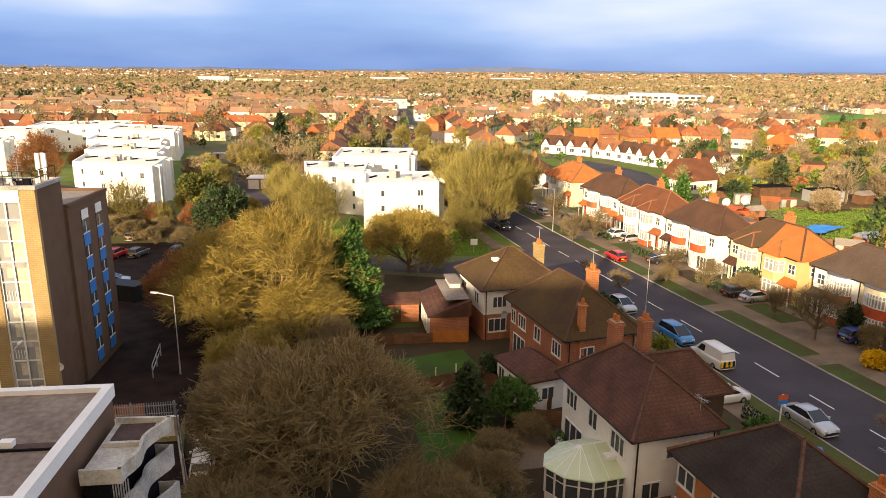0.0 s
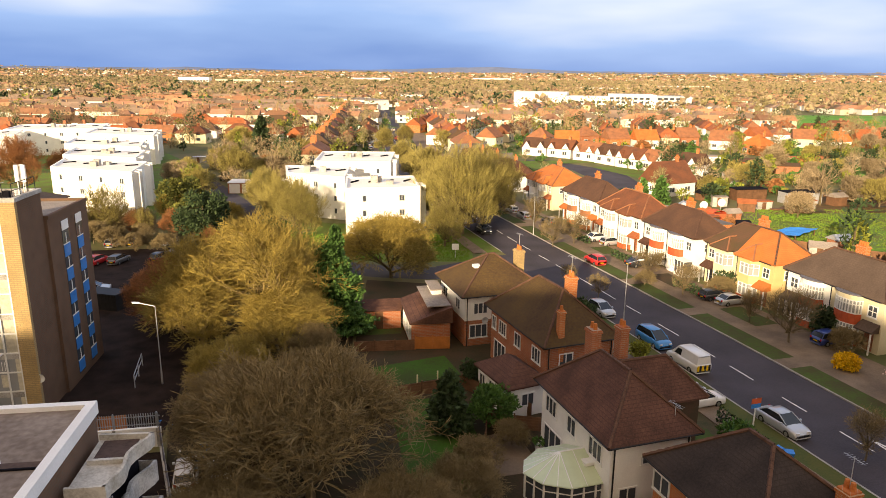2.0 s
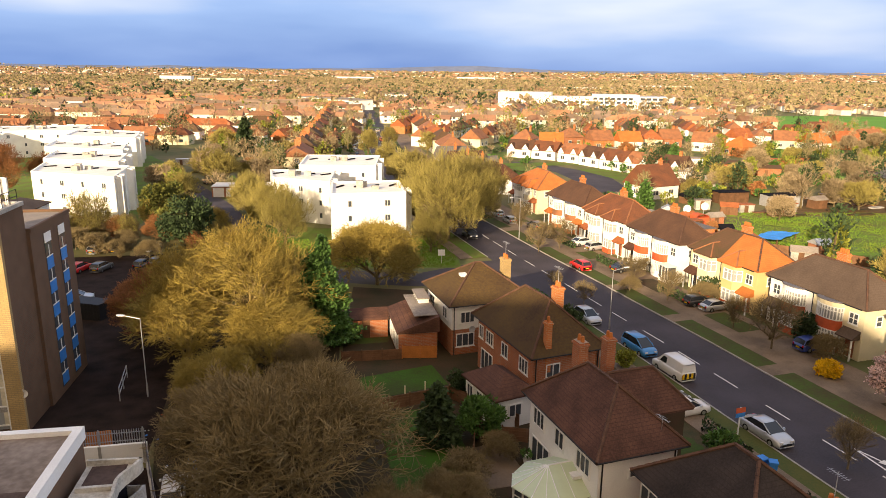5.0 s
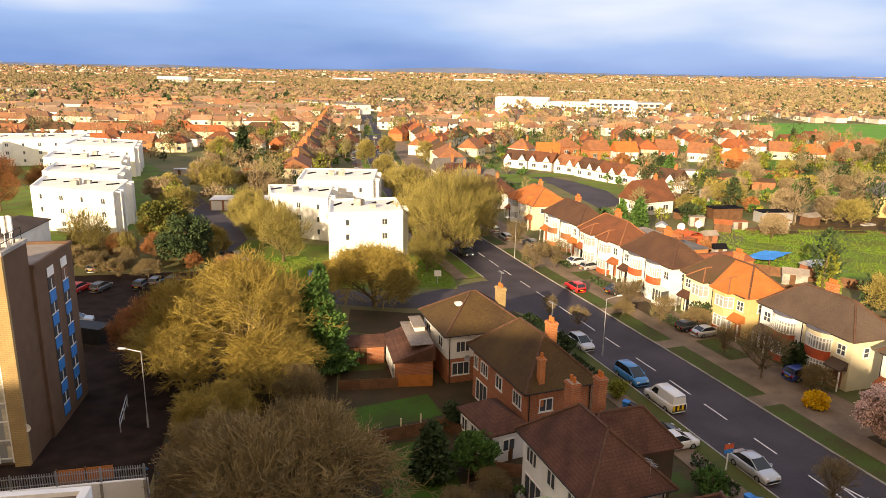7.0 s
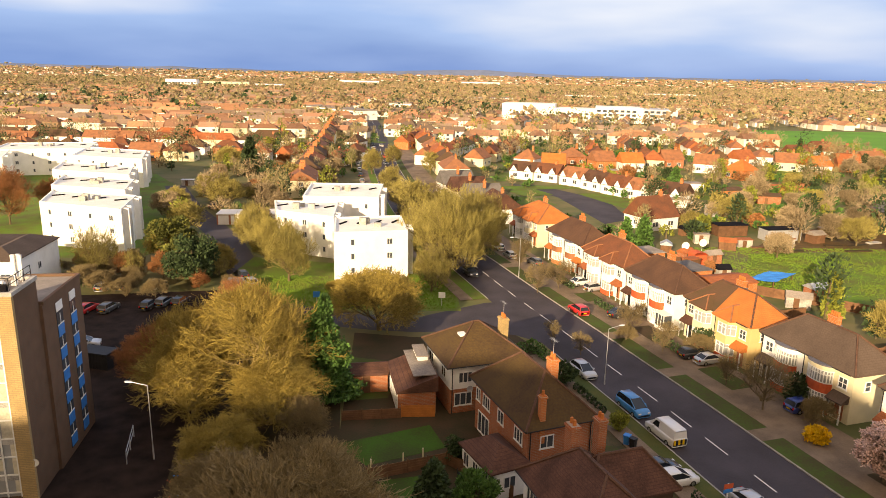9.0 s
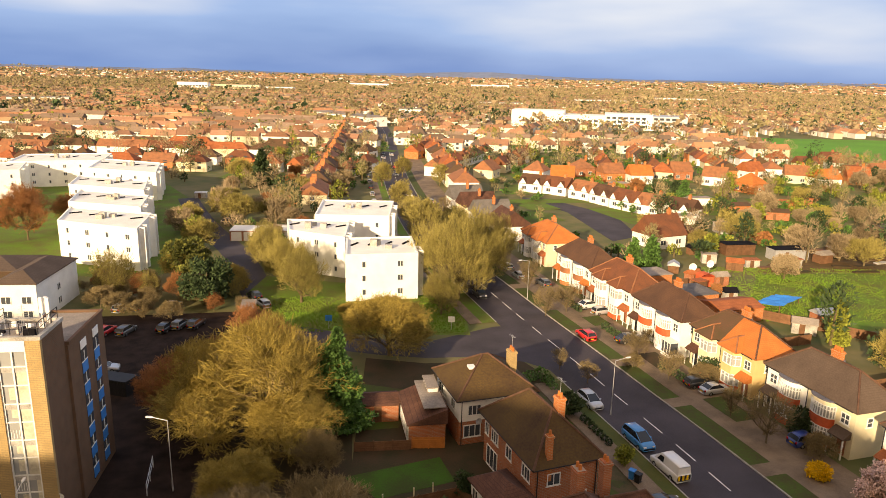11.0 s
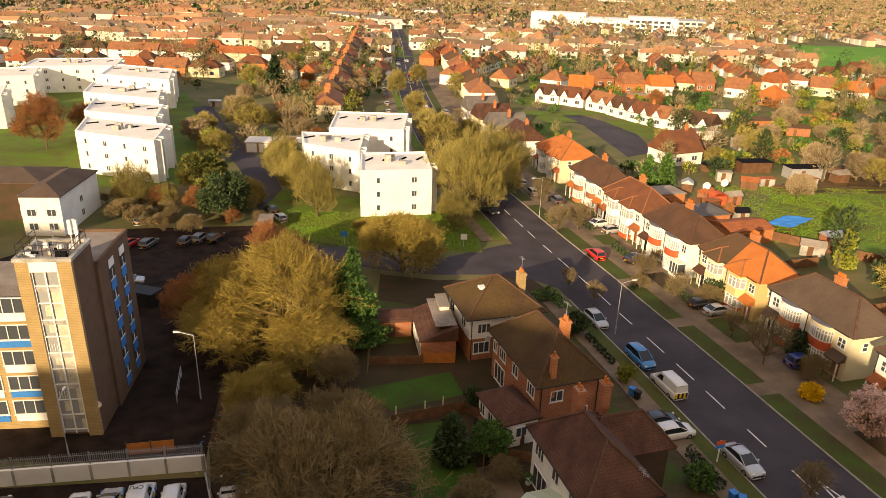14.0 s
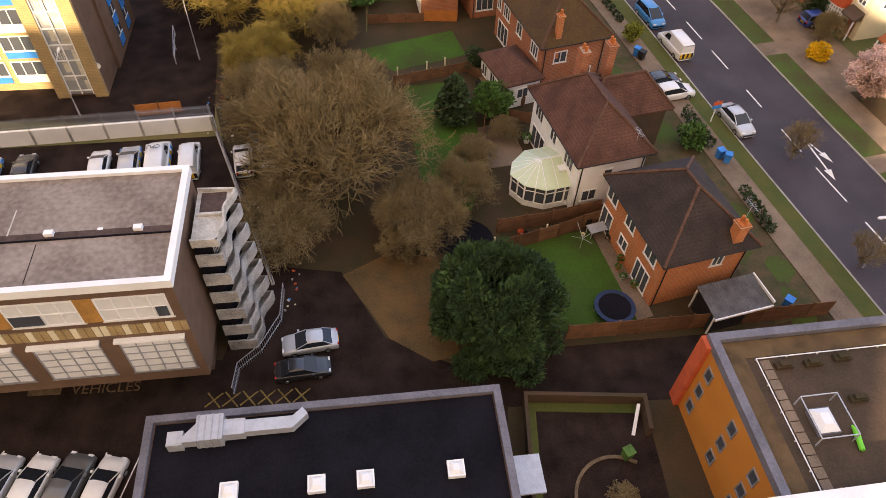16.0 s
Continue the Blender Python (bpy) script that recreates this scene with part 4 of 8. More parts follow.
# ---- white blocks of flats ----
def flats(poly, h, label, storeys=3, bays=5, dark_side=True):
    """A flat-roofed rendered block over a footprint, with windows on each long side."""
    ob = thing("apartment_block", label, "apartment block", pose(poly[0][0], poly[0][1], 0), "white blocks of flats")
    o = poly[0]
    pl = [(x - o[0], y - o[1]) for x, y in poly]
    n = len(pl)
    if sum(pl[i][0] * pl[(i + 1) % n][1] - pl[(i + 1) % n][0] * pl[i][1] for i in range(n)) < 0:
        pl = pl[::-1]
    g = G()
    g.prism(pl, 0, h, 0)
    part("wall", g, "render_white", ob)
    cx, cy = sum(p[0] for p in pl) / n, sum(p[1] for p in pl) / n
    g = G()
    g.prism([(cx + (x - cx) * 0.975, cy + (y - cy) * 0.975) for x, y in pl], h, h + 0.06, 0)
    part("roof", g, "white_roof", ob)
    g = G()
    for i in range(n):
        a, b = Vector((*pl[i], 0)), Vector((*pl[(i + 1) % n], 0))
        d = b - a
        m = Matrix.Translation(a) @ Matrix.Rotation(math.atan2(d.y, d.x), 4, "Z")
        g.box(0, d.length - 0.3, 0.0, 0.3, h - 0.02, h + 0.35, 0, m)
    part("parapet", g, "render_white", ob)
    for i in range(n):
        a, b = Vector((*pl[i], 0)), Vector((*pl[(i + 1) % n], 0))
        d = b - a
        if d.length < 5:
            continue
        ang = math.degrees(math.atan2(d.y, d.x))
        out = Vector((d.y, -d.x)).normalized()
        side = out.x > 0.75
        k = max(2, int(d.length / 4.2))
        for j in range(k):
            p = a + d * ((j + 0.5) / k)
            if side and dark_side and j % 2 == 0:
                q = G()
                mm = pose(p.x, p.y, 0, 0, 0, ang)
                q.box(-0.9, 0.9, -0.06, 0.02, 0.3, h - 0.6, 0, mm)
                sgl = part("stair_glazing", q, "glass", ob)
                for e0 in (-1.35, 0.95):
                    q = G()
                    q.box(e0, e0 + 0.4, -1.1, -0.003, 0.0, h + 0.3, 0, mm)
                    part("fin_wall", q, "render_white", ob)
                for st in range(storeys):
                    zz = 0.3 + (st + 1) * (h - 0.9) / storeys
                    q = G()
                    q.box(-0.9, 0.9, -0.12, -0.063, zz - 0.5, zz - 0.1, 0, mm)
                    part("spandrel", q, "felt_worn", sgl)
                continue
            for s in range(storeys):
                window(ob, pose(p.x, p.y, 1.0 + s * (h - 0.6) / storeys, 0, 0, ang), 1.0 if j % 2 else 0.7, 1.1, 2 if j % 2 else 1, 1, sill=False)
    # four low dark bars set across the roof
    for j in range(4):
        g = G()
        t = (j + 0.5) / 4
        a, b = Vector((*pl[0], 0)).lerp(Vector((*pl[-1], 0)), 0.35), Vector((*pl[1], 0)).lerp(Vector((*pl[2], 0)), 0.35)
        p = a.lerp(b, t)
        mm = pose(p.x, p.y, h + 0.06, 0, 0, math.degrees(math.atan2(b.y - a.y, b.x - a.x)) + 55)
        g.box(-1.2, 1.2, -0.14, 0.14, 0, 0.22, 0, mm)
        part("rooflight", g, "felt_dark", ob)
    for j in range(3):
        g = G()
        px, py = cx + random.uniform(-2, 2), cy + random.uniform(-2, 2)
        g.box(px - 0.6, px + 0.6, py - 0.5, py + 0.5, h + 0.06, h + 0.7 + 0.3 * j)
        part("roof_vent", g, "concrete", ob)
    return ob


flats([(-54, 125.6), (-72, 132), (-76.5, 146), (-57, 140.5)], 8.0, "white rendered three-storey block of flats in full sun")
flats([(-62, 147), (-80, 152), (-85, 168), (-66, 162)], 8.0, "white rendered block of flats stepped behind its twin")
flats([(-70, 169), (-92, 176), (-97, 192), (-75, 184)], 8.0, "white flat-roofed block of flats with dark stair glazing")
flats([(-79, 200), (-102, 207), (-108, 230), (-86, 222)], 8.0, "white block of flats at the end of the stepped row")
flats([(-108, 168), (-126, 160), (-134, 176), (-116, 184)], 8.0, "white block of flats beyond the lawn")
flats([(-118, 200), (-146, 188), (-154, 206), (-126, 218)], 8.0, "long white block of flats")
flats([(-106, 226), (-132, 218), (-138, 238), (-112, 246)], 8.0, "white block of flats near the terraces")
flats([(-1.5, 112), (-13.5, 109.7), (-14.8, 122), (-3, 124.5)], 7.8, "white rendered flats on the corner, in bright sun")
flats([(-15.2, 123.5), (-26.6, 128.9), (-29, 139), (-16, 139)], 7.6, "cream-white flats with small dark windows")
flats([(-8, 140.2), (-23.5, 140.2), (-24.5, 158), (-8, 158)], 8.4, "white flats with a tall plain end wall")

# ---- big buildings near the camera ----
def ring(parent, x0, x1, y0, y1, z0, z1, t, m, name="parapet"):
    g = G()
    g.box(x0, x1, y0, y0 + t, z0, z1)
    g.box(x0, x1, y1 - t, y1, z0, z1)
    g.box(x0, x0 + t, y0 + t, y1 - t, z0, z1)
    g.box(x1 - t, x1, y0 + t, y1 - t, z0, z1)
    return part(name, g, m, parent)


tower = thing("office_tower", "tall brown and yellow brick block with blue panels", "office block", pose(-29.4, 49.4, 0, 0, 0, 7))
TH = 16.8
box_part("wall", tower, "brick_brown", -4.3, 0, 0, 4.0, 0, TH)
box_part("rear_wing", tower, "brick_brown", -4.3, 0.25, 4.003, 12.4, 0, TH - 2.2)
box_part("side_wing", tower, "brick_yellow", -24, -4.303, 1.2, 10, 0, TH - 4.2)
box_part("brick_pier", tower, "brick_yellow", -4.3, -3.25, -0.35, -0.003, 0, TH)
box_part("brick_pier", tower, "brick_yellow", -1.1, 0.0, -0.35, -0.003, 0, TH)
box_part("cornice", tower, "render_white", -3.25, -1.1, -0.38, -0.003, TH - 0.9, TH)
sg = box_part("stair_glazing", tower, "net_glass", -3.25, -1.1, -0.12, -0.003, 0.3, TH - 0.9)
# pale sheets paint the sunlit part of the stair glazing
for k in range(9):
    z = 0.7 + k * 1.55
    box_part("blind", sg, "curtain", -2.05 if k > 2 else -1.6, -1.12, -0.135, -0.123, z, z + 1.45)
    if k in (1, 3, 4, 6, 7):
        box_part("blind", sg, "curtain", -2.75, -2.3, -0.135, -0.123, z + 0.3, z + 1.3)
    for j in range(5):
        if k in (2, 5):
            box_part("baluster", sg, "upvc", -3.0 + j * 0.2, -2.96 + j * 0.2, -0.15, -0.137, z + 0.1, z + 0.8)
for k in range(10):
    z = 0.6 + k * 1.55
    box_part("transom", sg, "upvc", -3.25, -1.1, -0.2, -0.122, z, z + 0.1)
    if k % 2:
        box_part("landing", sg, "concrete", -3.2, -1.15, -0.18, -0.125, z - 0.42, z - 0.02)
for x in (-3.25, -2.25, -1.25):
    box_part("mullion", sg, "upvc", x, x + 0.12, -0.24, -0.202, 0.3, TH - 0.9)
ring(tower, -4.4, 0.1, -0.45, 4.1, TH, TH + 0.3, 0.3, "concrete")
box_part("roof", tower, "felt", -4.1, -0.25, -0.12, 3.8, TH + 0.003, TH + 0.06)
box_part("wing_roof", tower, "felt", -4.1, 0.1, 4.2, 12.2, TH - 2.197, TH - 2.13)
box_part("side_roof", tower, "felt", -23.9, -4.4, 1.3, 9.9, TH - 4.197, TH - 4.1)
ring(tower, -4.35, 0.32, 4.11, 12.5, TH - 2.2, TH - 1.9, 0.25, "brick_brown")
g = G()
for px in [-4.2 + i * 0.66 for i in range(7)]:
    g.tube((px, 0.1, TH + 0.3), (px, 0.1, TH + 1.25), 0.03, 0.03, 5)
for py in (1.3, 2.6, 3.8):
    for px in (-4.2, -0.2):
        g.tube((px, py, TH + 0.3), (px, py, TH + 1.25), 0.03, 0.03, 5)
for z in (TH + 0.75, TH + 1.25):
    g.tube((-4.2, 0.1, z), (-0.2, 0.1, z), 0.03, 0.03, 5)
    g.tube((-4.2, 0.1, z), (-4.2, 3.8, z), 0.03, 0.03, 5)
    g.tube((-0.2, 0.1, z), (-0.2, 3.8, z), 0.03, 0.03, 5)
part("guard_rail", g, "black", tower)
for px, py in ((-1.2, 3.4), (-0.9, 3.6), (-0.65, 3.3)):
    g = G()
    g.tube((px, py, TH), (px, py, TH + 2.2), 0.04, 0.04, 6)
    g.box(px - 0.13, px + 0.13, py - 0.1, py + 0.1, TH + 0.9, TH + 2.2)
    part("phone_mast", g, "render_white", tower)
rk = random.Random(4)
for k in range(14):
    px, py = rk.uniform(-4.0, -0.5), rk.uniform(0.2, 3.6)
    sz = rk.uniform(0.12, 0.3)
    box_part("roof_unit", tower, rk.choice(("concrete", "render_white", "felt_dark", "galv")), px - sz, px + sz, py - sz * 0.7, py + sz * 0.7, TH + 0.06, TH + 0.06 + rk.uniform(0.15, 0.8))
for px, py, hh in ((-2.2, 2.4, 2.0), (-3.1, 1.4, 1.6), (-1.7, 1.0, 1.3)):
    g = G()
    g.tube((px, py, TH), (px, py, TH + hh), 0.03, 0.02, 5)
    for kk in range(5):
        zz = TH + hh * (0.5 + 0.1 * kk)
        g.tube((px - 0.4 + kk * 0.06, py - 0.1, zz), (px + 0.4 - kk * 0.06, py + 0.1, zz), 0.012, 0.012, 3)
    part("aerial", g, "galv", tower)
# two strips of windows and blue panels up the side
for y0 in (6.4, 9.4):
    strp = box_part("window_strip", tower, "glass", 0.253, 0.29, y0, y0 + 1.35, 0.6, TH - 2.8)
    for k in range(6):
        z = 0.7 + k * 2.05
        box_part("blue_panel", strp, "blue", 0.292, 0.32, y0 + 0.03, y0 + 1.32, z, z + 1.0)
        box_part("window_bar", strp, "upvc", 0.292, 0.33, y0, y0 + 1.35, z + 1.02, z + 1.1)
        box_part("window_bar", strp, "upvc", 0.292, 0.33, y0 + 0.62, y0 + 0.7, z + 1.12, z + 2.0)
    box_part("white_panel", strp, "render_white", 0.292, 0.33, y0, y0 + 1.35, TH - 3.6, TH - 2.8)
for k in range(5):
    z = 0.8 + k * 2.5
    for i in range(5):
        x = -20.3 + i * 3.15
        window(tower, pose(x + 1.4, 1.2, z + 0.7), 2.7, 1.5, 3, 1)
        box_part("spandrel", tower, "blue" if (i + k) % 2 else "render_white", x + 0.1, x + 2.7, 1.15, 1.197, z, z + 0.6)

block = thing("flat_roofed_office", "brown brick office with white window bands and a felt roof", "office block", pose(-12.95, 19.2, 3.05, 0, 0, 7.2) @ Matrix.Diagonal((0.9, 0.885, 0.98, 1)))
box_part("ground_storey", block, "brick_brown", -29.4, -0.7, 2.45, 9.0, -3.11, -0.003)
BH = 9.3
box_part("wall", block, "brick_brown", -30, 0, 0, 9.2, 0, BH - 0.25)
box_part("roof", block, "felt_worn", -29.7, -0.3, 0.3, 8.9, BH - 0.25, BH - 0.1)
for px in (-9.6, -19.5):
    box_part("felt_seam", block, "concrete_pale", px, px + 0.07, 4.3, 6.4, BH - 0.1, BH - 0.085)
    box_part("felt_seam", block, "felt_dark", px + 1.8, px + 1.84, 0.6, 3.5, BH - 0.1, BH - 0.09)
for px, py, w_, d_ in ((-11.6, 2.9, 0.16, 0.5), (-11.9, 2.2, 0.25, 0.3), (-11.2, 3.3, 0.9, 0.12), (-14.0, 6.4, 0.7, 0.1), (-22, 5.6, 0.3, 0.4), (-4.6, 4.3, 0.3, 0.2), (-7.4, 4.25, 0.35, 0.2)):
    box_part("roof_patch", block, "render_white", px, px + w_, py, py + d_, BH - 0.1, BH - 0.08)
box_part("roof_strip", block, "felt_rust", -29.6, -0.35, 3.83, 4.35, BH - 0.1, BH - 0.088)
ring(block, -30.1, 0.12, -0.12, 9.3, BH - 0.45, BH + 0.12, 0.4, "render_white")
box_part("upstand", block, "felt_dark", -29.6, -0.3, 3.72, 3.8, BH - 0.1, BH - 0.02)
for i in range(6):
    x = -2.5 - 4.95 * i
    window(block, pose(x, 0, 6.3), 3.9, 2.0, 4, 2, glass="blind")
    box_part("open_pane", block, "glass", x + (1.15 if i % 2 == 0 else -1.85), x + (1.8 if i % 2 == 0 else -0.15), -0.09, -0.07, 6.45, 7.3)
    w_ = window(block, pose(x, 0, 1.0), 3.9, 3.4, 4, 5, frame_mat="grey_metal", glass="blind")
    box_part("hood", w_, "render_white", x - 2.05, x + 2.05, -0.35, -0.002, 4.45, 4.6)
    box_part("panel", block, "ochre", x - 3.0, x - 1.97, -0.05, -0.003, 6.3, 8.3)
    box_part("vent", block, "render_white", x, x + 0.5, 4.0, 4.35, BH - 0.1, BH + 0.15)
    for k in range(12):
        bx = x - 2.4 + k * 0.41
        box_part("glazed_tile", block, "brick_yellow" if (k + i) % 3 else "render_cream", bx, bx + 0.36, -0.08, -0.003, 5.0, 5.85)
stair = thing("escape_stair", "curved concrete stair tower with pale bands and dark gaps", "stair tower", pose(-12.75, 19.25, 3.05, 0, 0, 7.2) @ Matrix.Diagonal((0.9, 0.885, 0.94, 1)))
fp = [(0.125, 3.9), (1.75, 3.9)] + [(1.8 + 0.62 * (i / 10) ** 1.4 + 0.16 * math.sin(i * 0.95 - 1.2), 3.95 + i * 0.44) for i in range(1, 11)] + [(0.125, 8.5)]


def widened(k, inset=0.0):
    """The tower's outline, stepping out towards the ground."""
    return [(0.125 + max(0.0, (x - 0.125) * k - (inset if x > 0.2 else 0)), min(8.5 - inset, max(3.9 + inset, y))) for x, y in fp]


g = G()
g.prism(widened(0.8, 0.3), -3.24, 7.9)
part("core", g, "felt_dark", stair)
for k in range(-2, 4):
    g = G()
    w = 1.0 + 0.05 * (3 - k)
    o_, i_ = widened(w), widened(w, 0.14)
    z0, z1 = 0.75 + 1.85 * k, 1.6 + 1.85 * k
    g.prism(o_, z0 - 0.16, z0)
    for (p, q), (pi, qi) in zip(zip(o_, o_[1:]), zip(i_, i_[1:])):
        g.face(((*p, z0), (*q, z0), (*q, z1), (*p, z1)))
        g.face(((*qi, z0), (*pi, z0), (*pi, z1), (*qi, z1)))
        g.face(((*p, z1), (*q, z1), (*qi, z1), (*pi, z1)))
    part("concrete_band", g, "concrete", stair)
g = G()
g.prism(fp, 7.9, 8.3)
part("roof", g, "concrete_pale", stair)
g = G()
for (ax, ay), (bx, by) in zip(fp, fp[1:]):
    d = math.hypot(bx - ax, by - ay)
    m = Matrix.Translation((ax, ay, 0)) @ Matrix.Rotation(math.atan2(by - ay, bx - ax), 4, "Z")
    g.box(0, d, 0, 0.14, 8.302, 8.55, 0, m)
part("parapet", g, "concrete_pale", stair)
box_part("roof_pit", stair, "felt_rust", 0.4, 1.95, 6.3, 8.2, 8.303, 8.33)
box_part("pit_edge", stair, "concrete_pale", 0.3, 2.0, 6.12, 6.297, 8.303, 8.5)
for k in range(17):
    box_part("cladding_rib", stair, "galv", 0.2 + k * 0.1, 0.24 + k * 0.1, 4.3, 4.36, 6.0, 7.85)

dark = thing("flat_roofed_hall", "low hall with a dark felt roof and grey parapet", "building", pose(3.9, 17.9, 0, 0, 0, 7))
box_part("wall", dark, "brick_brown", -19.2, 0, -12, 0, 0, 4.4)
box_part("roof", dark, "felt_dark", -18.8, -0.4, -11.6, -0.4, 4.4, 4.45)
# parapet toned down: the deeper shade here is part of its grey
ring(dark, -19.3, 0.08, -12.1, 0.08, 4.25, 4.72, 0.42, "lead")
for px, py in ((-14.6, -4.5), (-10.2, -4.6), (-7.7, -4.6), (-3.0, -4.55), (-14.6, -9), (-7.7, -9)):
    s_ = ring(dark, px - 0.45, px + 0.45, py - 0.45, py + 0.45, 4.45, 4.75, 0.1, "upvc", "skylight")
    g = G()
    a, b, z, zz = px - 0.36, px + 0.36, 4.7, 4.88
    top = [(px - 0.18, py - 0.18, zz), (px + 0.18, py - 0.18, zz), (px + 0.18, py + 0.18, zz), (px - 0.18, py + 0.18, zz)]
    bot = [(a, py - 0.36, z), (b, py - 0.36, z), (b, py + 0.36, z), (a, py + 0.36, z)]
    for i in range(4):
        g.face((bot[i], bot[(i + 1) % 4], top[(i + 1) % 4], top[i]))
    g.face(top)
    part("dome", g, "upvc", s_)
box_part("door_canopy", dark, "galv", 0.1, 1.9, -5.6, -3.4, 2.6, 2.75)
duct = thing("ventilation_duct", "galvanised steel ventilation duct on the dark roof", "duct", pose(3.9, 17.9, 4.45, 0, 0, 7))
g = G()
g.box(-17.9, -17.1, -2.0, -1.2, 0, 0.7)
g.prism([(-17.4, -1.9), (-16.4, -0.8), (-16.4, -1.9)], 0.15, 0.75)
part("outlet", g, "galv", duct)
box_part("fan_box", duct, "galv", -16.4, -15.0, -2.0, -0.55, 0.1, 1.0)
for k in range(4):
    box_part("seam", duct, "grey_metal", -16.3 + k * 0.36, -16.24 + k * 0.36, -2.03, -0.52, 0.08, 1.03)
box_part("duct_run", duct, "galv", -14.998, -13.9, -1.75, -0.85, 0.2, 0.85)
box_part("duct_run", duct, "galv", -13.897, -11.4, -1.65, -0.95, 0.25, 0.8)
g = G()
g.prism([(-11.4, -1.65), (-11.4, -0.95), (-10.9, -0.5), (-10.6, -0.9)], 0.25, 0.8)
part("bend", g, "galv", duct)

orange = thing("orange_office", "orange rendered office with a gravel flat roof", "office block", pose(15.75, 20.1, 0, 0, 0, 8))
box_part("wall", orange, "render_orange", 0, 16, -14, 0, 0, 6.6)
box_part("red_fin", orange, "red_band", -0.3, -0.003, -0.75, 0.15, 0, 6.7)
box_part("roof", orange, "felt_brown", 0.5, 15.5, -13.5, -0.5, 6.6, 6.68)
box_part("gravel_strip", orange, "gravel", 0.5, 15.5, -1.6, -0.5, 6.683, 6.72)
box_part("gravel_strip", orange, "gravel", 0.5, 1.6, -13.5, -1.603, 6.683, 6.72)
# parapet grey darkened for shade, like the hall's
ring(orange, -0.05, 16.05, -14.05, 0.05, 6.5, 7.05, 0.5, "lead")
for k in range(14):
    box_part("paving_slab", orange, "pave", 2.3, 2.85, -2.4 - k * 0.62, -1.84 - k * 0.62, 6.683, 6.73)
for yy, zz in [(a, b) for a in (-1.6, -4.9, -7.6) for b in (4.6, 2.8, 1.0)]:
    window(orange, pose(0, yy, zz, 0, 0, -90), 0.72, 1.05, 1, 1, "window", "grey_metal", "glass", False)
rl = ring(orange, 3.0, 5.1, -6.95, -4.55, 7.5, 7.55, 0.05, "galv", "rooflight_rail")
for px in (3.03, 5.07):
    for py in (-6.92, -4.58):
        box_part("rail_post", rl, "galv", px - 0.03, px + 0.03, py - 0.03, py + 0.03, 6.68, 7.5)
# glazed roof opening: raised base under a dome
rf = box_part("rooflight", orange, "lead", 3.4, 4.6, -6.5, -5.05, 6.68, 7.0)
g = G()
bot = [(3.45, -6.45, 7.003), (4.55, -6.45, 7.003), (4.55, -5.1, 7.003), (3.45, -5.1, 7.003)]
top = [(3.75, -6.1, 7.25), (4.25, -6.1, 7.25), (4.25, -5.45, 7.25), (3.75, -5.45, 7.25)]
for i in range(4):
    g.face((bot[i], bot[(i + 1) % 4], top[(i + 1) % 4], top[i]))
g.face(top)
part("dome", g, "upvc", rf)
rail = thing("roof_railing", "thin white guard rail round the flat roof", "railing", pose(15.75, 20.1, 6.68, 0, 0, 8))
for a, b in (((2.1, -1.75), (15, -1.75)), ((2.1, -1.75), (2.1, -13))):
    g = G()
    g.tube((*a, 0.16), (*b, 0.16), 0.035, 0.035, 6)
    part("rail", g, "upvc", rail)
    for k in range(8):
        t = k / 7
        px, py = a[0] + (b[0] - a[0]) * t, a[1] + (b[1] - a[1]) * t
        box_part("rail_post", rail, "upvc", px - 0.03, px + 0.03, py - 0.03, py + 0.03, 0, 0.13)
M["lime"] = mat("lime", (0.15, 0.62, 0.05), 0.5, 0.1, 3, 0.0, 12)
g = G()
g.tube((5.25, -7.5, 0.14), (5.45, -6.5, 0.14), 0.14, 0.16, 8, 0, True)
g.tube((5.45, -6.5, 0.14), (5.3, -6.2, 0.3), 0.16, 0.05, 8, 0, True)
single("plastic_bag", g, "lime", "lime green plastic tube on the flat roof", "bag", pose(15.75, 20.1, 6.69, 0, 0, 8))
for px, py in ((3.5, -2.3), (5.2, -2.35), (7.0, -2.2), (6.6, -4.7)):
    g = G()
    g.box(px - 0.5, px + 0.5, py - 0.2, py + 0.2, 0, 0.22)
    g.box(px - 0.3, px + 0.3, py - 0.15, py + 0.15, 0.22, 0.4)
    single("roof_plant", g, "soil", "low brown planter box on the flat roof", "planter", pose(15.75, 20.1, 6.69, 0, 0, 8))
annex = thing("white_edged_block", "orange block with a broad white roof edge", "building", pose(15.75, 20.1, 0, 0, 0, 8))
box_part("wall", annex, "render_orange", -2.0, 16.2, -16, -9.6, 0, 7.1)
box_part("coping", annex, "render_white", -2.2, 16.4, -16.2, -9.4, 7.1, 7.5)

# unseen tall block behind the camera, sized so its shadow lies over the foreground
g = G()
g.box(-96, -69, -86, -70, 0, 45.3, 0)
g.box(-69, -28.0, -86, -70, 0, 48.8, 0)
# added only to keep the sun off the car park
g.box(-205, -118, -86, -70, 0, 55.0, 0)
struct("wall_south", g, "brick_brown", "unseen tall brick block added to shade the foreground")

# ---- distance ----
g = G()
hs = []
for i in range(121):
    a = radians(-60 + i)
    r = 4700
    hgt = 52 + 10 * noise.noise((i * 0.11, 3.1, 0)) + 8 * noise.noise((i * 0.45, 1.1, 0)) + 22 * math.exp(-((i - 64) / 5.0) ** 2)
    hs.append(((r * math.sin(a), r * math.cos(a)), max(30, hgt)))
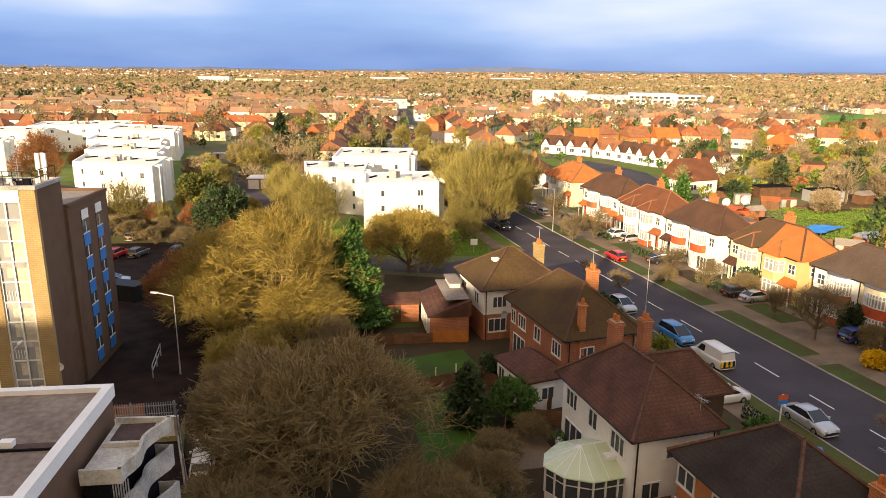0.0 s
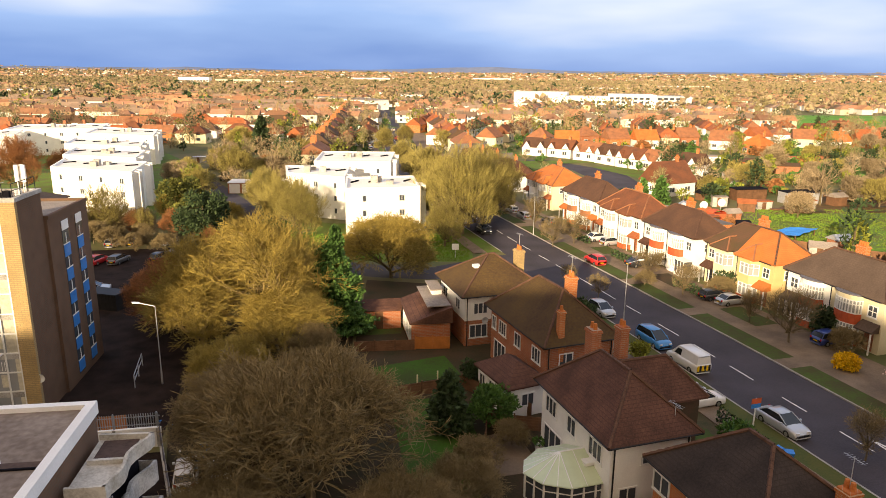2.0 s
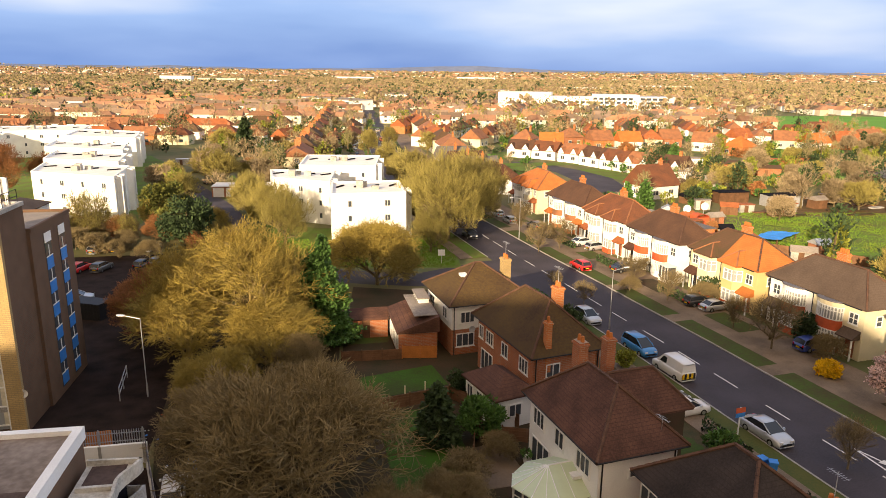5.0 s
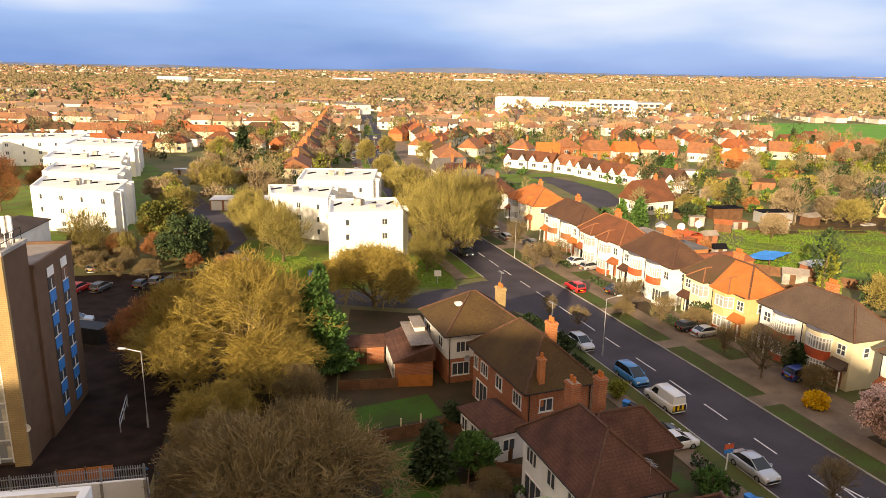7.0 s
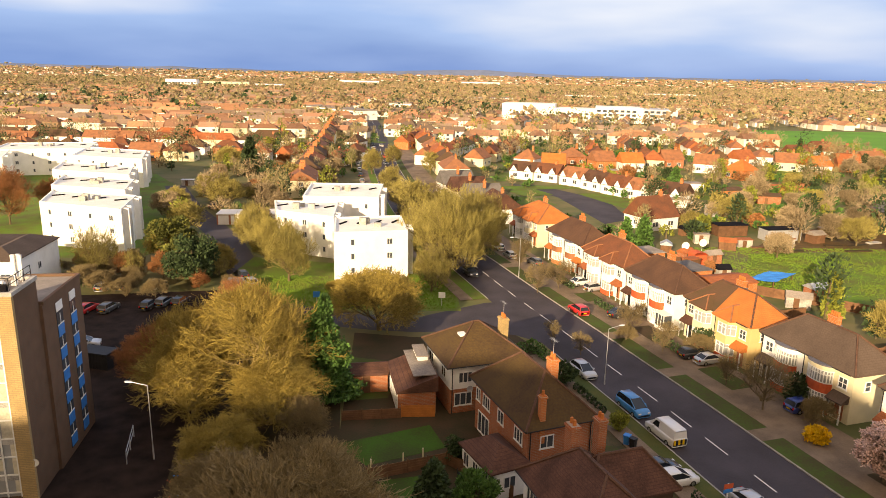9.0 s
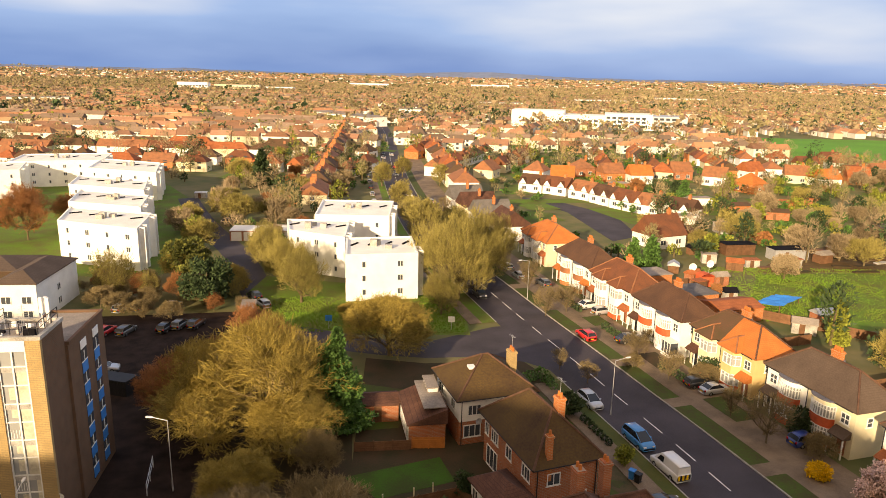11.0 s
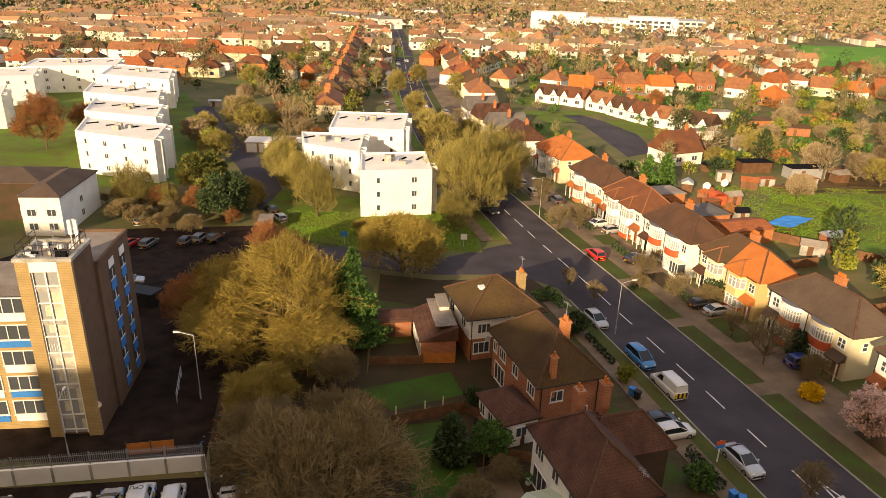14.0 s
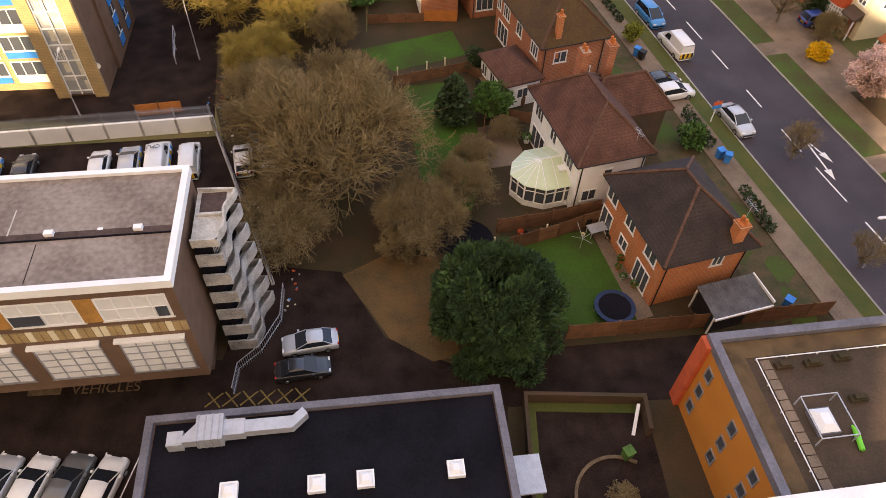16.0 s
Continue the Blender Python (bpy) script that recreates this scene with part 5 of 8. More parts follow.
for (p, h0), (q, h1) in zip(hs, hs[1:]):
    pi, qi = (p[0] * 0.97, p[1] * 0.97), (q[0] * 0.97, q[1] * 0.97)
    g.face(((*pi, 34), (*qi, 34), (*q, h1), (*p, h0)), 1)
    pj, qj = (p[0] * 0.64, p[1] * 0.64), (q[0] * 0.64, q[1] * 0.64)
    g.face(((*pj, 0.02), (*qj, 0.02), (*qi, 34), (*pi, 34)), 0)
# the blue is distance haze, put into the skyline's base colour
M["hazy_hill"] = mat("hazy_hill", (0.15, 0.19, 0.30), 1.0, 0.2, 0.004, 0.0, 0.02)
struct("backdrop", g, ["land", "hazy_hill"], "low hills on the skyline, blue with painted haze")

rng = random.Random(5)


def blocked(x, y):
    """Ground kept free of the filler houses."""
    if y < 40:
        return True
    for (px, py) in ROAD[::3]:
        if abs(py - y) < 14 and abs(px - x) < (26 if py < 240 else 8):
            return True
    if 195 < x + 0.0 * y < 420 and 290 < y < 500:
        return True
    if -165 < x < 0 and y < 252:
        return True
    if 0 <= x < 130 and y < 180 and x < 60 + (y - 60) * 0.9:
        return True
    if x > 40 and y < 150 + (x - 40) * 0.3:
        return True
    if x > 16 and y < 274:
        return True
    return False


def stuff(name, g, mats, label):
    return single(name, g, mats, label, name.replace("_", " "), None, "", "stuff")


# muted roof tones for the far town, with some haze mixed into the colours
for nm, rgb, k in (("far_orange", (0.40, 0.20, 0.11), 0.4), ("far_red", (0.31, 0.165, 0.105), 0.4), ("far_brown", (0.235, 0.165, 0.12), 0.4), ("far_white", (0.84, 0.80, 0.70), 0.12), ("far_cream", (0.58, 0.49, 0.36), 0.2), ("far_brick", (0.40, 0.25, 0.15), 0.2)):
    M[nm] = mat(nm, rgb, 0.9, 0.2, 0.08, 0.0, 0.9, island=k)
FM = ["far_orange", "far_red", "far_brown", "far_white", "far_cream", "far_brick", "glass"]


def rise(x, y):
    """The land lifts slowly towards the skyline."""
    return max(0.0, 34 * (math.hypot(x, y) - 3008) / 1551)


def far_house(g, x, y, a, w, d, h, rh, mw, mr, wins):
    ca, sa = math.cos(a), math.sin(a)

    def P(u, v, z):
        return (x + u * ca - v * sa, y + u * sa + v * ca, z + zz)
    zz = rise(x, y)
    w2, d2 = w / 2, d / 2
    c = [(-w2, -d2), (w2, -d2), (w2, d2), (-w2, d2)]
    for i in range(4):
        (a0, b0), (a1, b1) = c[i], c[(i + 1) % 4]
        g.face((P(a0, b0, 0), P(a1, b1, 0), P(a1, b1, h), P(a0, b0, h)), mw)
    w3, d3 = w2 + 0.3, d2 + 0.3
    k = d3 * 0.8 if rng.random() < 0.6 else 0.0
    r0, r1 = P(-w3 + k, 0, h + rh), P(w3 - k, 0, h + rh)
    q = [P(-w3, -d3, h), P(w3, -d3, h), P(w3, d3, h), P(-w3, d3, h)]
    base = len(g.v)
    g.v.extend(q + [r0, r1])
    for f in ((0, 1, 5, 4), (2, 3, 4, 5), (1, 2, 5), (3, 0, 4)):
        g.f.append(tuple(base + t for t in f))
        g.m.append(mr)
    if wins:
        for u in (-w * 0.25, w * 0.25):
            for z in (0.9, 3.1):
                for s in (-1, 1):
                    v = s * (d2 + 0.03)
                    g.face((P(u - 0.7, v, z), P(u + 0.7, v, z), P(u + 0.7, v, z + 1.1), P(u - 0.7, v, z + 1.1))[::s], 6)
        g.tube(P(0, 0, h + rh - 0.3), P(0, 0, h + rh + 1.1), 0.5, 0.5, 4, 5, True)


def mid_house(x, y, rz, w, d, h, rh, wall, roof):
    words = {"render_white": "white rendered", "render_cream": "cream rendered", "brick_orange": "orange brick"}[wall] + " house with " + {"tile_terracotta": "a terracotta tiled roof", "tile_red": "a reddish tiled roof", "tile_rust": "a rusty brown tiled roof", "tile_moss": "a brown tiled roof"}[roof]
    ob = thing("suburban_house", words, "house", pose(x, y, 0, 0, 0, rz), "houses of the suburb")
    box_part("wall", ob, wall, -w / 2, w / 2, -d / 2, d / 2, 0, h)
    g = G()
    g.hip(-w / 2, w / 2, -d / 2, d / 2, h, rh, 0, 0.35, rng.random() < 0.4)
    part("roof", g, roof, ob)
    box_part("chimney", ob, "brick_red", w * 0.2 - 0.5, w * 0.2 + 0.5, -0.35, 0.35, h + rh - 0.8, h + rh + 0.9)
    for u in (-w * 0.26, w * 0.26):
        for z in (0.9, 3.0):
            box_part("window", ob, "glass", u - 0.72, u + 0.72, -d / 2 - 0.05, -d / 2 - 0.003, z + 0.1, z + 1.15)


zones = [G(), G(), G()]
trees_at = []
for gx in range(-24, 25):
    for gy in range(1, 26):
        bx, by = gx * 110, gy * 100
        a0 = rng.choice((0.0, 0.12, -0.2, 0.3, 1.45, 1.2)) + rng.uniform(-0.06, 0.06)
        if math.hypot(bx, by) > 2700 or abs(bx) > by * 0.85 + 160:
            continue
        row_town = bx < -30 and by < 1300
        if row_town:
            a0 = rng.uniform(-0.08, 0.14)
        near = by < 460
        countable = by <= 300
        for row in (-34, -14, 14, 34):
            u = -50
            st = rng.random() * (0.35 if not row_town else 1) + (0.62 if row_town else 0)
            mrow = rng.choice((0, 0, 1, 1, 2, 2))
            while u < 50:
                w = rng.choice((8, 9, 12, 12, 15)) if st < 0.8 else 22
                x, y = bx + math.cos(a0) * u - math.sin(a0) * row, by + math.sin(a0) * u + math.cos(a0) * row
                if countable and not blocked(x, y):
                    if abs(x) < y * 0.72 + 60 and rng.random() < 0.8:
                        mid_house(x, y, math.degrees(a0), min(w, 22 if row_town else 10) - rng.uniform(0.2, 1.5), rng.uniform(6.0, 7.2), rng.uniform(3.3, 4.0), rng.uniform(2.5, 3.2), rng.choice(("render_white", "render_white", "render_cream", "brick_orange")), rng.choice(("tile_terracotta", "tile_red", "tile_moss", "tile_rust")))
                elif not blocked(x, y) and rng.random() < 0.9:
                    far_house(zones[0 if near else 1], x, y, a0 + rng.uniform(-0.03, 0.03), w - rng.uniform(0.4, 2.5), rng.uniform(6.3, 7.6), rng.uniform(3.4, 4.4) + (1.0 if row_town else 0), rng.uniform(2.0, 3.0), rng.choice((3, 3, 3, 3, 4, 5)), mrow if rng.random() < 0.5 else rng.choice((0, 1, 2, 2)), near)
                u += w + 0.6
        for k in range(rng.randint(24, 40)):
            trees_at.append((bx + rng.uniform(-55, 55), by + rng.uniform(-50, 50)))
for gy in range(27, 46, 1):
    for k in range(190):
        x, y = rng.uniform(-0.95, 0.95) * gy * 100, gy * 100 + rng.uniform(-50, 50)
        far_house(zones[2], x, y, rng.uniform(-0.4, 0.4), rng.choice((9, 14, 24)), 9, rng.uniform(4, 6.5), rng.uniform(2, 3.5), rng.choice((3, 4, 5, 5)), rng.choice((0, 1, 2)), False)
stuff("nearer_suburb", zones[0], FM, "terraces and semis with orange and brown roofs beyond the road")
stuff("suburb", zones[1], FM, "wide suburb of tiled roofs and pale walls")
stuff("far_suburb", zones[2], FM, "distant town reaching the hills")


def far_tree(g, x, y, h, r, m, n, fat=1.0):
    zz = rise(x, y)
    g.tube((x, y, zz), (x, y, zz + h * 0.6), 0.25, 0.12, 4, 0)
    if n > 40:
        # near enough to tell twigs from leaves
        bare = m in (1, 2, 5)
        for i in range(int(n * 1.8)):
            t, u = rng.uniform(0, 6.28), rng.uniform(-0.8, 1)
            k = math.sqrt(max(0, 1 - u * u)) * rng.uniform(0.35, 1.0) * (0.8 + 0.3 * math.sin(3 * t + x))
            c = Vector((x + r * k * math.cos(t), y + r * k * math.sin(t), zz + h * 0.58 + u * h * 0.42))
            out = Vector((math.cos(t) * k, math.sin(t) * k, rng.uniform(0.1, 1.2))) + Vector((rng.uniform(-.5, .5), rng.uniform(-.5, .5), rng.uniform(-.3, .3)))
            out.normalize()
            b = out.orthogonal().normalized()
            b = (b + out.cross(b) * rng.uniform(-2, 2)).normalized()
            s, w = (rng.uniform(0.7, 1.7), rng.uniform(0.05, 0.1)) if bare else (rng.uniform(0.4, 0.9), rng.uniform(0.16, 0.34))
            g.face((c - b * w, c + out * s, c + b * w), m)
            if bare:
                g.face((c + out * s * 0.3, c + out * s * 0.9 + b * s * 0.4, c + out * s * 0.38), m)
        return
    for i in range(n):
        t, u = rng.uniform(0, 6.28), rng.uniform(-0.75, 1)
        rr = r * math.sqrt(max(0, 1 - u * u)) * rng.uniform(0.55, 1.05)
        c = Vector((x + rr * math.cos(t), y + rr * math.sin(t), zz + h * 0.6 + u * h * 0.42))
        s = r * rng.uniform(0.12, 0.24) * fat
        a = Vector((rng.uniform(-1, 1), rng.uniform(-1, 1), rng.uniform(-1, 1))).normalized()
        b = a.orthogonal().normalized()
        d = a.cross(b)
        g.face((c + a * s, c + b * s * 0.8, c - a * s * 0.9, c - b * s * 0.7 + d * s * 0.5), m)
        g.face((c + d * s, c + b * s * 0.6, c - d * s * 0.8), m)


TM = ["bark", "hazy_olive", "far_twig", "leaf_dark", "leaf_yellow", "far_twig", "leaf_green"]
g1, g2 = G(), G()
for x, y in trees_at:
    if blocked(x, y) and not (x > 150 and y < 290):
        continue
    big = math.hypot(x, y)
    # beyond 600 m mostly the pale tones, so haze comes from the colours
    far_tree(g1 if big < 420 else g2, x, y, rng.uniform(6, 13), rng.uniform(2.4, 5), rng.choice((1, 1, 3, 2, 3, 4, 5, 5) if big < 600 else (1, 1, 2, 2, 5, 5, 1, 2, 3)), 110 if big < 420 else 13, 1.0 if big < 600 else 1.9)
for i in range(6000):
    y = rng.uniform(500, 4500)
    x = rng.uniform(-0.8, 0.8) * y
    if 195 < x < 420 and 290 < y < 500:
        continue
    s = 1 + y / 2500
    # same haze-paled tones for the farthest trees
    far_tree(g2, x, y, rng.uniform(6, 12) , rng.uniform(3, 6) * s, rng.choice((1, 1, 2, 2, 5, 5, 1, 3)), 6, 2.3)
for i in range(210):
    x, y = rng.uniform(46, 200), rng.uniform(72, 300)
    if (52 < x < 122 and 96 < y < 140) or x < 34 + (110 - y) * 0.28 + 15 or (y > 196 and y > x * 1.1 + 120) or (y > 150 and x < 62):
        continue
    far_tree(g1, x, y, rng.uniform(3, 10), rng.uniform(1.5, 4.2), rng.choice((1, 3, 2, 3, 4, 5)), 150, 0.9)
for i in range(60):
    x, y = rng.uniform(-62, -24), rng.uniform(140, 290)
    if x < -64 + (y - 180) * -0.2 or abs(x + 38 + (y - 138) * 0.55) < 4:
        continue
    far_tree(g1, x, y, rng.uniform(3, 9), rng.uniform(1.5, 3.6), rng.choice((1, 1, 2, 3, 4, 5)), 120, 0.9)
stuff("garden_trees", g1, TM, "bare and evergreen garden trees among the houses")
# shrubs, hedges and small plots of green between the houses
g3 = G()
for i in range(1500):
    if i < 900:
        x, y = rng.uniform(20, 230), rng.uniform(140, 430)
        if (60 < x < 125 and y < 142) or abs(x - 46) < 9 and 150 < y < 205 or x > 186 and y > 286:
            continue
    else:
        x, y = rng.uniform(-200, -22), rng.uniform(138, 430)
        if (x < -64 and y < 236) or abs(x + 38 + (y - 138) * 0.55) < 4 or abs(x + 12) < 6:
            continue
    far_tree(g3, x, y, rng.uniform(1.2, 3.6), rng.uniform(0.9, 2.4), rng.choice((1, 3, 3, 4, 6, 6, 2)), 46, 0.9)
stuff("garden_shrubs", g3, TM, "green and brown shrubs and hedges between the houses")
g = G()
for i in range(300):
    x, y = (rng.uniform(24, 190), rng.uniform(150, 420)) if i % 2 else (rng.uniform(-190, -24), rng.uniform(250, 430))
    if (x > 186 and y > 286) or abs(x - 46) < 9 and 150 < y < 205 or abs(x + 12) < 8:
        continue
    m_ = pose(x, y, 0, 0, 0, rng.choice((0, 15, 100, 70)) + rng.uniform(-6, 6))
    w_, d_ = rng.uniform(3, 5), rng.uniform(5, 12)
    z_ = 0.03 + i * 0.0003
    g.face([m_ @ Vector(p) for p in ((-w_, -d_, z_), (w_, -d_, z_), (w_, d_, z_), (-w_, d_, z_))])
stuff("garden_lawns", g, ["bright_grass"], "small green lawns behind the houses")
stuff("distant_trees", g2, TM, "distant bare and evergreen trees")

# ---- trees ----
def bare_tree(seed, h, r, trunk, bark, twig, label, levels=5, low=0.28, droop=0.0, name="bare_tree", thick=1.0, leaves=None, dense_k=1.0):
    """A winter tree whose limbs fork and bend inside a lumpy crown; returns it at the origin."""
    q = random.Random(seed)
    ob = thing(name, label, "tree")
    tr, li, tw, lf = G(), G(), G(), G()
    zc = h * (0.38 + low * 0.45)
    up, dn = h - zc, zc - h * low * 0.55
    shift = Vector((seed * 3.7, 0, 0))

    def depth(p):
        """0 at the heart of the crown, 1 at its outline."""
        e = Vector((p.x / r, p.y / r, (p.z - zc) / (up if p.z > zc else dn)))
        k = e.length
        return k / (0.93 + 0.36 * noise.noise(e.normalized() * 1.9 + shift) + 0.2 * noise.noise(e.normalized() * 4.5 + shift)) if k > 1e-4 else 0.0

    def reach(p, d):
        """How far the crown's outline lies from p along d."""
        s, step = 0.0, r * 0.09
        while s < r * 2 and (depth(p + d * (s + step)) < 1.0 or s < r * 0.05):
            s += step
        return s

    def grow(p, d, length, rad, lev):
        steps = (4, 4, 4, 3, 2, 2)[min(lev, 5)]
        pts, rads = [p], [rad]
        j = (0.06, 0.2, 0.26, 0.32, 0.36, 0.4)[min(lev, 5)]
        for s in range(steps):
            d = (d + Vector((q.uniform(-j, j), q.uniform(-j, j), q.uniform(-j, j) + (0.07 if 0 < lev < 4 else 0.1 - droop * 2)))).normalized()
            n = p + d * (length / steps)
            ra, rb = rad * (1 - 0.42 * s / steps), rad * (1 - 0.42 * (s + 1) / steps)
            if lev == 0:
                tr.tube(p, n, ra, rb, 8)
            elif lev < 4:
                li.tube(p, n, ra, rb, (8, 6, 5, 3)[lev])
            else:
                tw.tube(p, n, max(0.011 * thick, ra), max(0.007 * thick, rb), 3)
            p = n
            pts.append(p)
            rads.append(rb)
        if lev >= levels:
            if leaves:
                for k in range(3):
                    c = pts[q.randint(0, len(pts) - 1)] + Vector((q.uniform(-.12, .12), q.uniform(-.12, .12), q.uniform(-.1, .1)))
                    a = Vector((q.uniform(-1, 1), q.uniform(-1, 1), q.uniform(-1, 1))).normalized() * 0.09
                    b = a.orthogonal().normalized() * 0.07
                    lf.face((c + a, c + b, c - a, c - b))
            return
        kids = (9, 6, 5, 4, 3, 3)[min(lev, 5)]
        kids = max(2, int(round(kids * (dense_k if lev > 1 else 1))))
        az = q.uniform(0, 6.28)
        for i in range(kids + 1):
            t = 1.0 if i == kids else (0.3 + 0.7 * (i + q.random()) / kids if lev else 0.5 + 0.5 * (i + q.random()) / kids)
            f = t * steps
            k = min(steps - 1, int(f))
            base = pts[k].lerp(pts[k + 1], f - k)
            az += 2.4 + q.uniform(-0.5, 0.5)
            spread = q.uniform(0.1, 0.3) if i == kids else (q.uniform(0.4, 0.95) if lev else 0.35 + 1.0 * (1 - t) * 2 * q.uniform(0.7, 1.1))
            u = d.orthogonal().normalized()
            w = d.cross(u)
            nd = (d * math.cos(spread) + (u * math.cos(az) + w * math.sin(az)) * math.sin(spread)).normalized()
            far = reach(base, nd)
            ln = far * q.uniform(*((0.55, 0.75), (0.45, 0.7), (0.4, 0.7), (0.4, 0.75), (0.5, 0.9))[min(lev, 4)])
            cap = r * (0.8, 0.5, 0.32, 0.2, 0.12)[min(lev, 4)]
            ln = min(ln, cap * q.uniform(0.7, 1.1))
            if ln < r * 0.025:
                ln = r * q.uniform(0.02, 0.05) if lev > 2 else 0
            if ln <= 0:
                continue
            nr = max(rads[k] * q.uniform(0.5, 0.68), 0.012 * thick)
            grow(base, nd, ln, nr, lev + 1)

    grow(Vector((0, 0, -0.1)), Vector((0, 0, 1)), max(h * (low * 0.6 + 0.16), 0.8), trunk, 0)
    part("trunk", tr, bark, ob)
    part("branchwork", li, bark, ob)
    part("crown", tw, twig, ob)
    if leaves:
        part("blossom" if leaves == "blossom" else "buds", lf, leaves, ob)
    return ob


def put(ob, x, y, rz=0, s=1.0, z=0.0, sz=None):
    return copy_thing(ob, pose(x, y, z, 0, 0, rz) @ Matrix.Diagonal((s, s, sz or s, 1)))


def place(ob, x, y, rz=0, s=1.0):
    ob.matrix_world = pose(x, y, 0, 0, 0, rz) @ Matrix.Diagonal((s, s, s, 1))
    return ob


big_gold = place(bare_tree(17, 12.8, 9.4, 0.45, "bark_pale", "twig_gold", "large spreading bare tree with golden sunlit twigs", 5, 0.03, 0.02, thick=2.3, dense_k=1.1), -17.0, 65.2)
big_grey = place(bare_tree(23, 9.6, 9.4, 0.36, "bark", "twig_grey", "broad tangled bare tree on rough ground in shade", 5, 0.02, 0.03, thick=2.1, dense_k=1.1), -7.2, 38.6, 40)
tall = place(bare_tree(5, 17.5, 8.0, 0.42, "bark", "twig_olive", "tall bare street tree with upswept limbs", 5, 0.04, -0.15, thick=2.0, dense_k=1.0), 5.4, 112.5)
olive = place(bare_tree(31, 9.0, 7.6, 0.3, "bark", "twig_gold", "rounded bare tree with yellow-green catkins", 5, 0.04, 0.06, thick=2.3, dense_k=1.1), -4.9, 87.0)
small = place(bare_tree(8, 5.8, 2.7, 0.10, "bark_dark", "twig_grey", "small bare street tree on the verge", 4, 0.3, 0.0, thick=1.1, dense_k=0.9), 19.2, 104)
rust = place(bare_tree(14, 9.0, 4.2, 0.14, "bark", "twig_rust", "slender birch with reddish twigs", 5, 0.16, 0.05, thick=1.6, dense_k=0.9), -26.6, 67.5)
def light(seed, h, r, bark, twig, label):
    """A coarser winter tree for the middle distance."""
    return bare_tree(seed, h, r, h * 0.03, bark, twig, label, 4, 0.15, 0.0, thick=4.2, dense_k=1.25)


olive_far = place(light(61, 9.0, 6.0, "bark", "twig_olive", "rounded bare garden tree with olive twigs"), -46, 168)
grey_far = place(light(62, 8.0, 5.0, "bark", "far_twig", "bare garden tree with pale brown twigs"), 96, 192)
rust_far = place(light(63, 7.0, 3.4, "bark", "twig_rust", "slim bare tree with reddish twigs"), 70, 228)
tall_far = place(light(64, 13.0, 6.2, "bark", "twig_olive", "tall bare tree beside the road"), -1, 150)
tall_thin = place(bare_tree(73, 10.5, 4.6, 0.16, "bark", "twig_olive", "slim many-stemmed bare tree with olive twigs", 4, 0.08, -0.1, thick=1.8, dense_k=1.1), -52, 110)
grey_small = place(bare_tree(74, 8.5, 5.0, 0.16, "bark_dark", "twig_grey", "small open bare tree with grey-brown twigs", 4, 0.1, 0.0, thick=1.8, dense_k=1.1), -47, 112, 0, 0.6)
big_gold.matrix_world = pose(-16.8, 65.0, 0) @ Matrix.Diagonal((1.08, 1.05, 1.0, 1))
put(big_gold, -21.8, 63.6, 100, 0.72, 0, 0.66)
put(big_gold, -13.6, 61.6, 230, 0.62, 0, 0.55)
put(olive, -16.2, 52.6, 80, 0.55, 0, 0.6)
put(big_grey, -10.2, 58.6, 130, 0.36, 0, 0.45)
put(big_gold, -24.4, 69.5, 200, 0.6, 0, 0.72)
put(big_grey, -7.6, 46.6, 200, 0.55, 0, 0.72)
for i, (x, y, k) in enumerate(((2.4, 37.0, 0.36), (-13.0, 43.5, 0.55), (-1.0, 33.5, 0.5), (-14.6, 48.0, 0.5), (-10.8, 32.2, 0.55))):
    put(big_grey, x, y, 10 + i * 75, k)
# bare thicket along the edge of the car park
rb = random.Random(3)
for i in range(15):
    x = -62 + i * 2.3 + rb.uniform(-0.9, 0.9)
    put((rust, tall_thin, grey_small)[i % 3], x, 108 + rb.uniform(-3.5, 4.5) + (x + 45) * -0.12, i * 61, rb.uniform(0.4, 0.62))
for i, (x, y, k) in enumerate(((-20.8, 109.0, 0.62), (-23.5, 117.5, 0.6), (-26.5, 120.5, 0.55), (-12.0, 101.5, 0.3), (2.4, 104.0, 0.5), (6.8, 118.0, 0.75), (-30.5, 128.0, 0.6), (-33, 136, 0.55))):
    put(tall if k > 0.45 else olive, x, y, i * 83, k)
for i, (x, y, s) in enumerate(((-24.0, 88, 0.85), (-20.5, 84, 0.9), (-24.5, 76, 0.85), (-88, 149, 1.6), (-84, 160, 1.1), (-30.0, 70.5, 0.7))):
    put(rust, x, y, i * 70, s)
for i, (x, y, s) in enumerate(((9.5, 121, 0.95), (1.5, 118, 0.8), (12.5, 130, 0.8), (-4, 172, 0.7), (6.5, 160, 0.7), (-8, 195, 0.75), (-16, 235, 0.8), (-10, 260, 0.7), (4, 240, 0.7))):
    put(tall if y < 135 else tall_far, x, y, i * 50, s)
for i, (x, y, s) in enumerate(((-34, 114, 0.6), (-44, 122, 0.7), (-52, 176, 1.0), (-39, 176, 0.8), (-66, 240, 1.0), (-34, 150, 0.6), (36, 123, 0.5), (70, 128, 0.7), (62, 150, 0.6), (84, 150, 0.9), (92, 138, 0.8), (100, 150, 0.9), (96, 128, 0.7), (110, 160, 1.0), (55, 168, 0.6), (122, 170, 1.0))):
    put(olive if y < 125 else (olive_far, grey_far)[i % 2], x, y, i * 40, s)
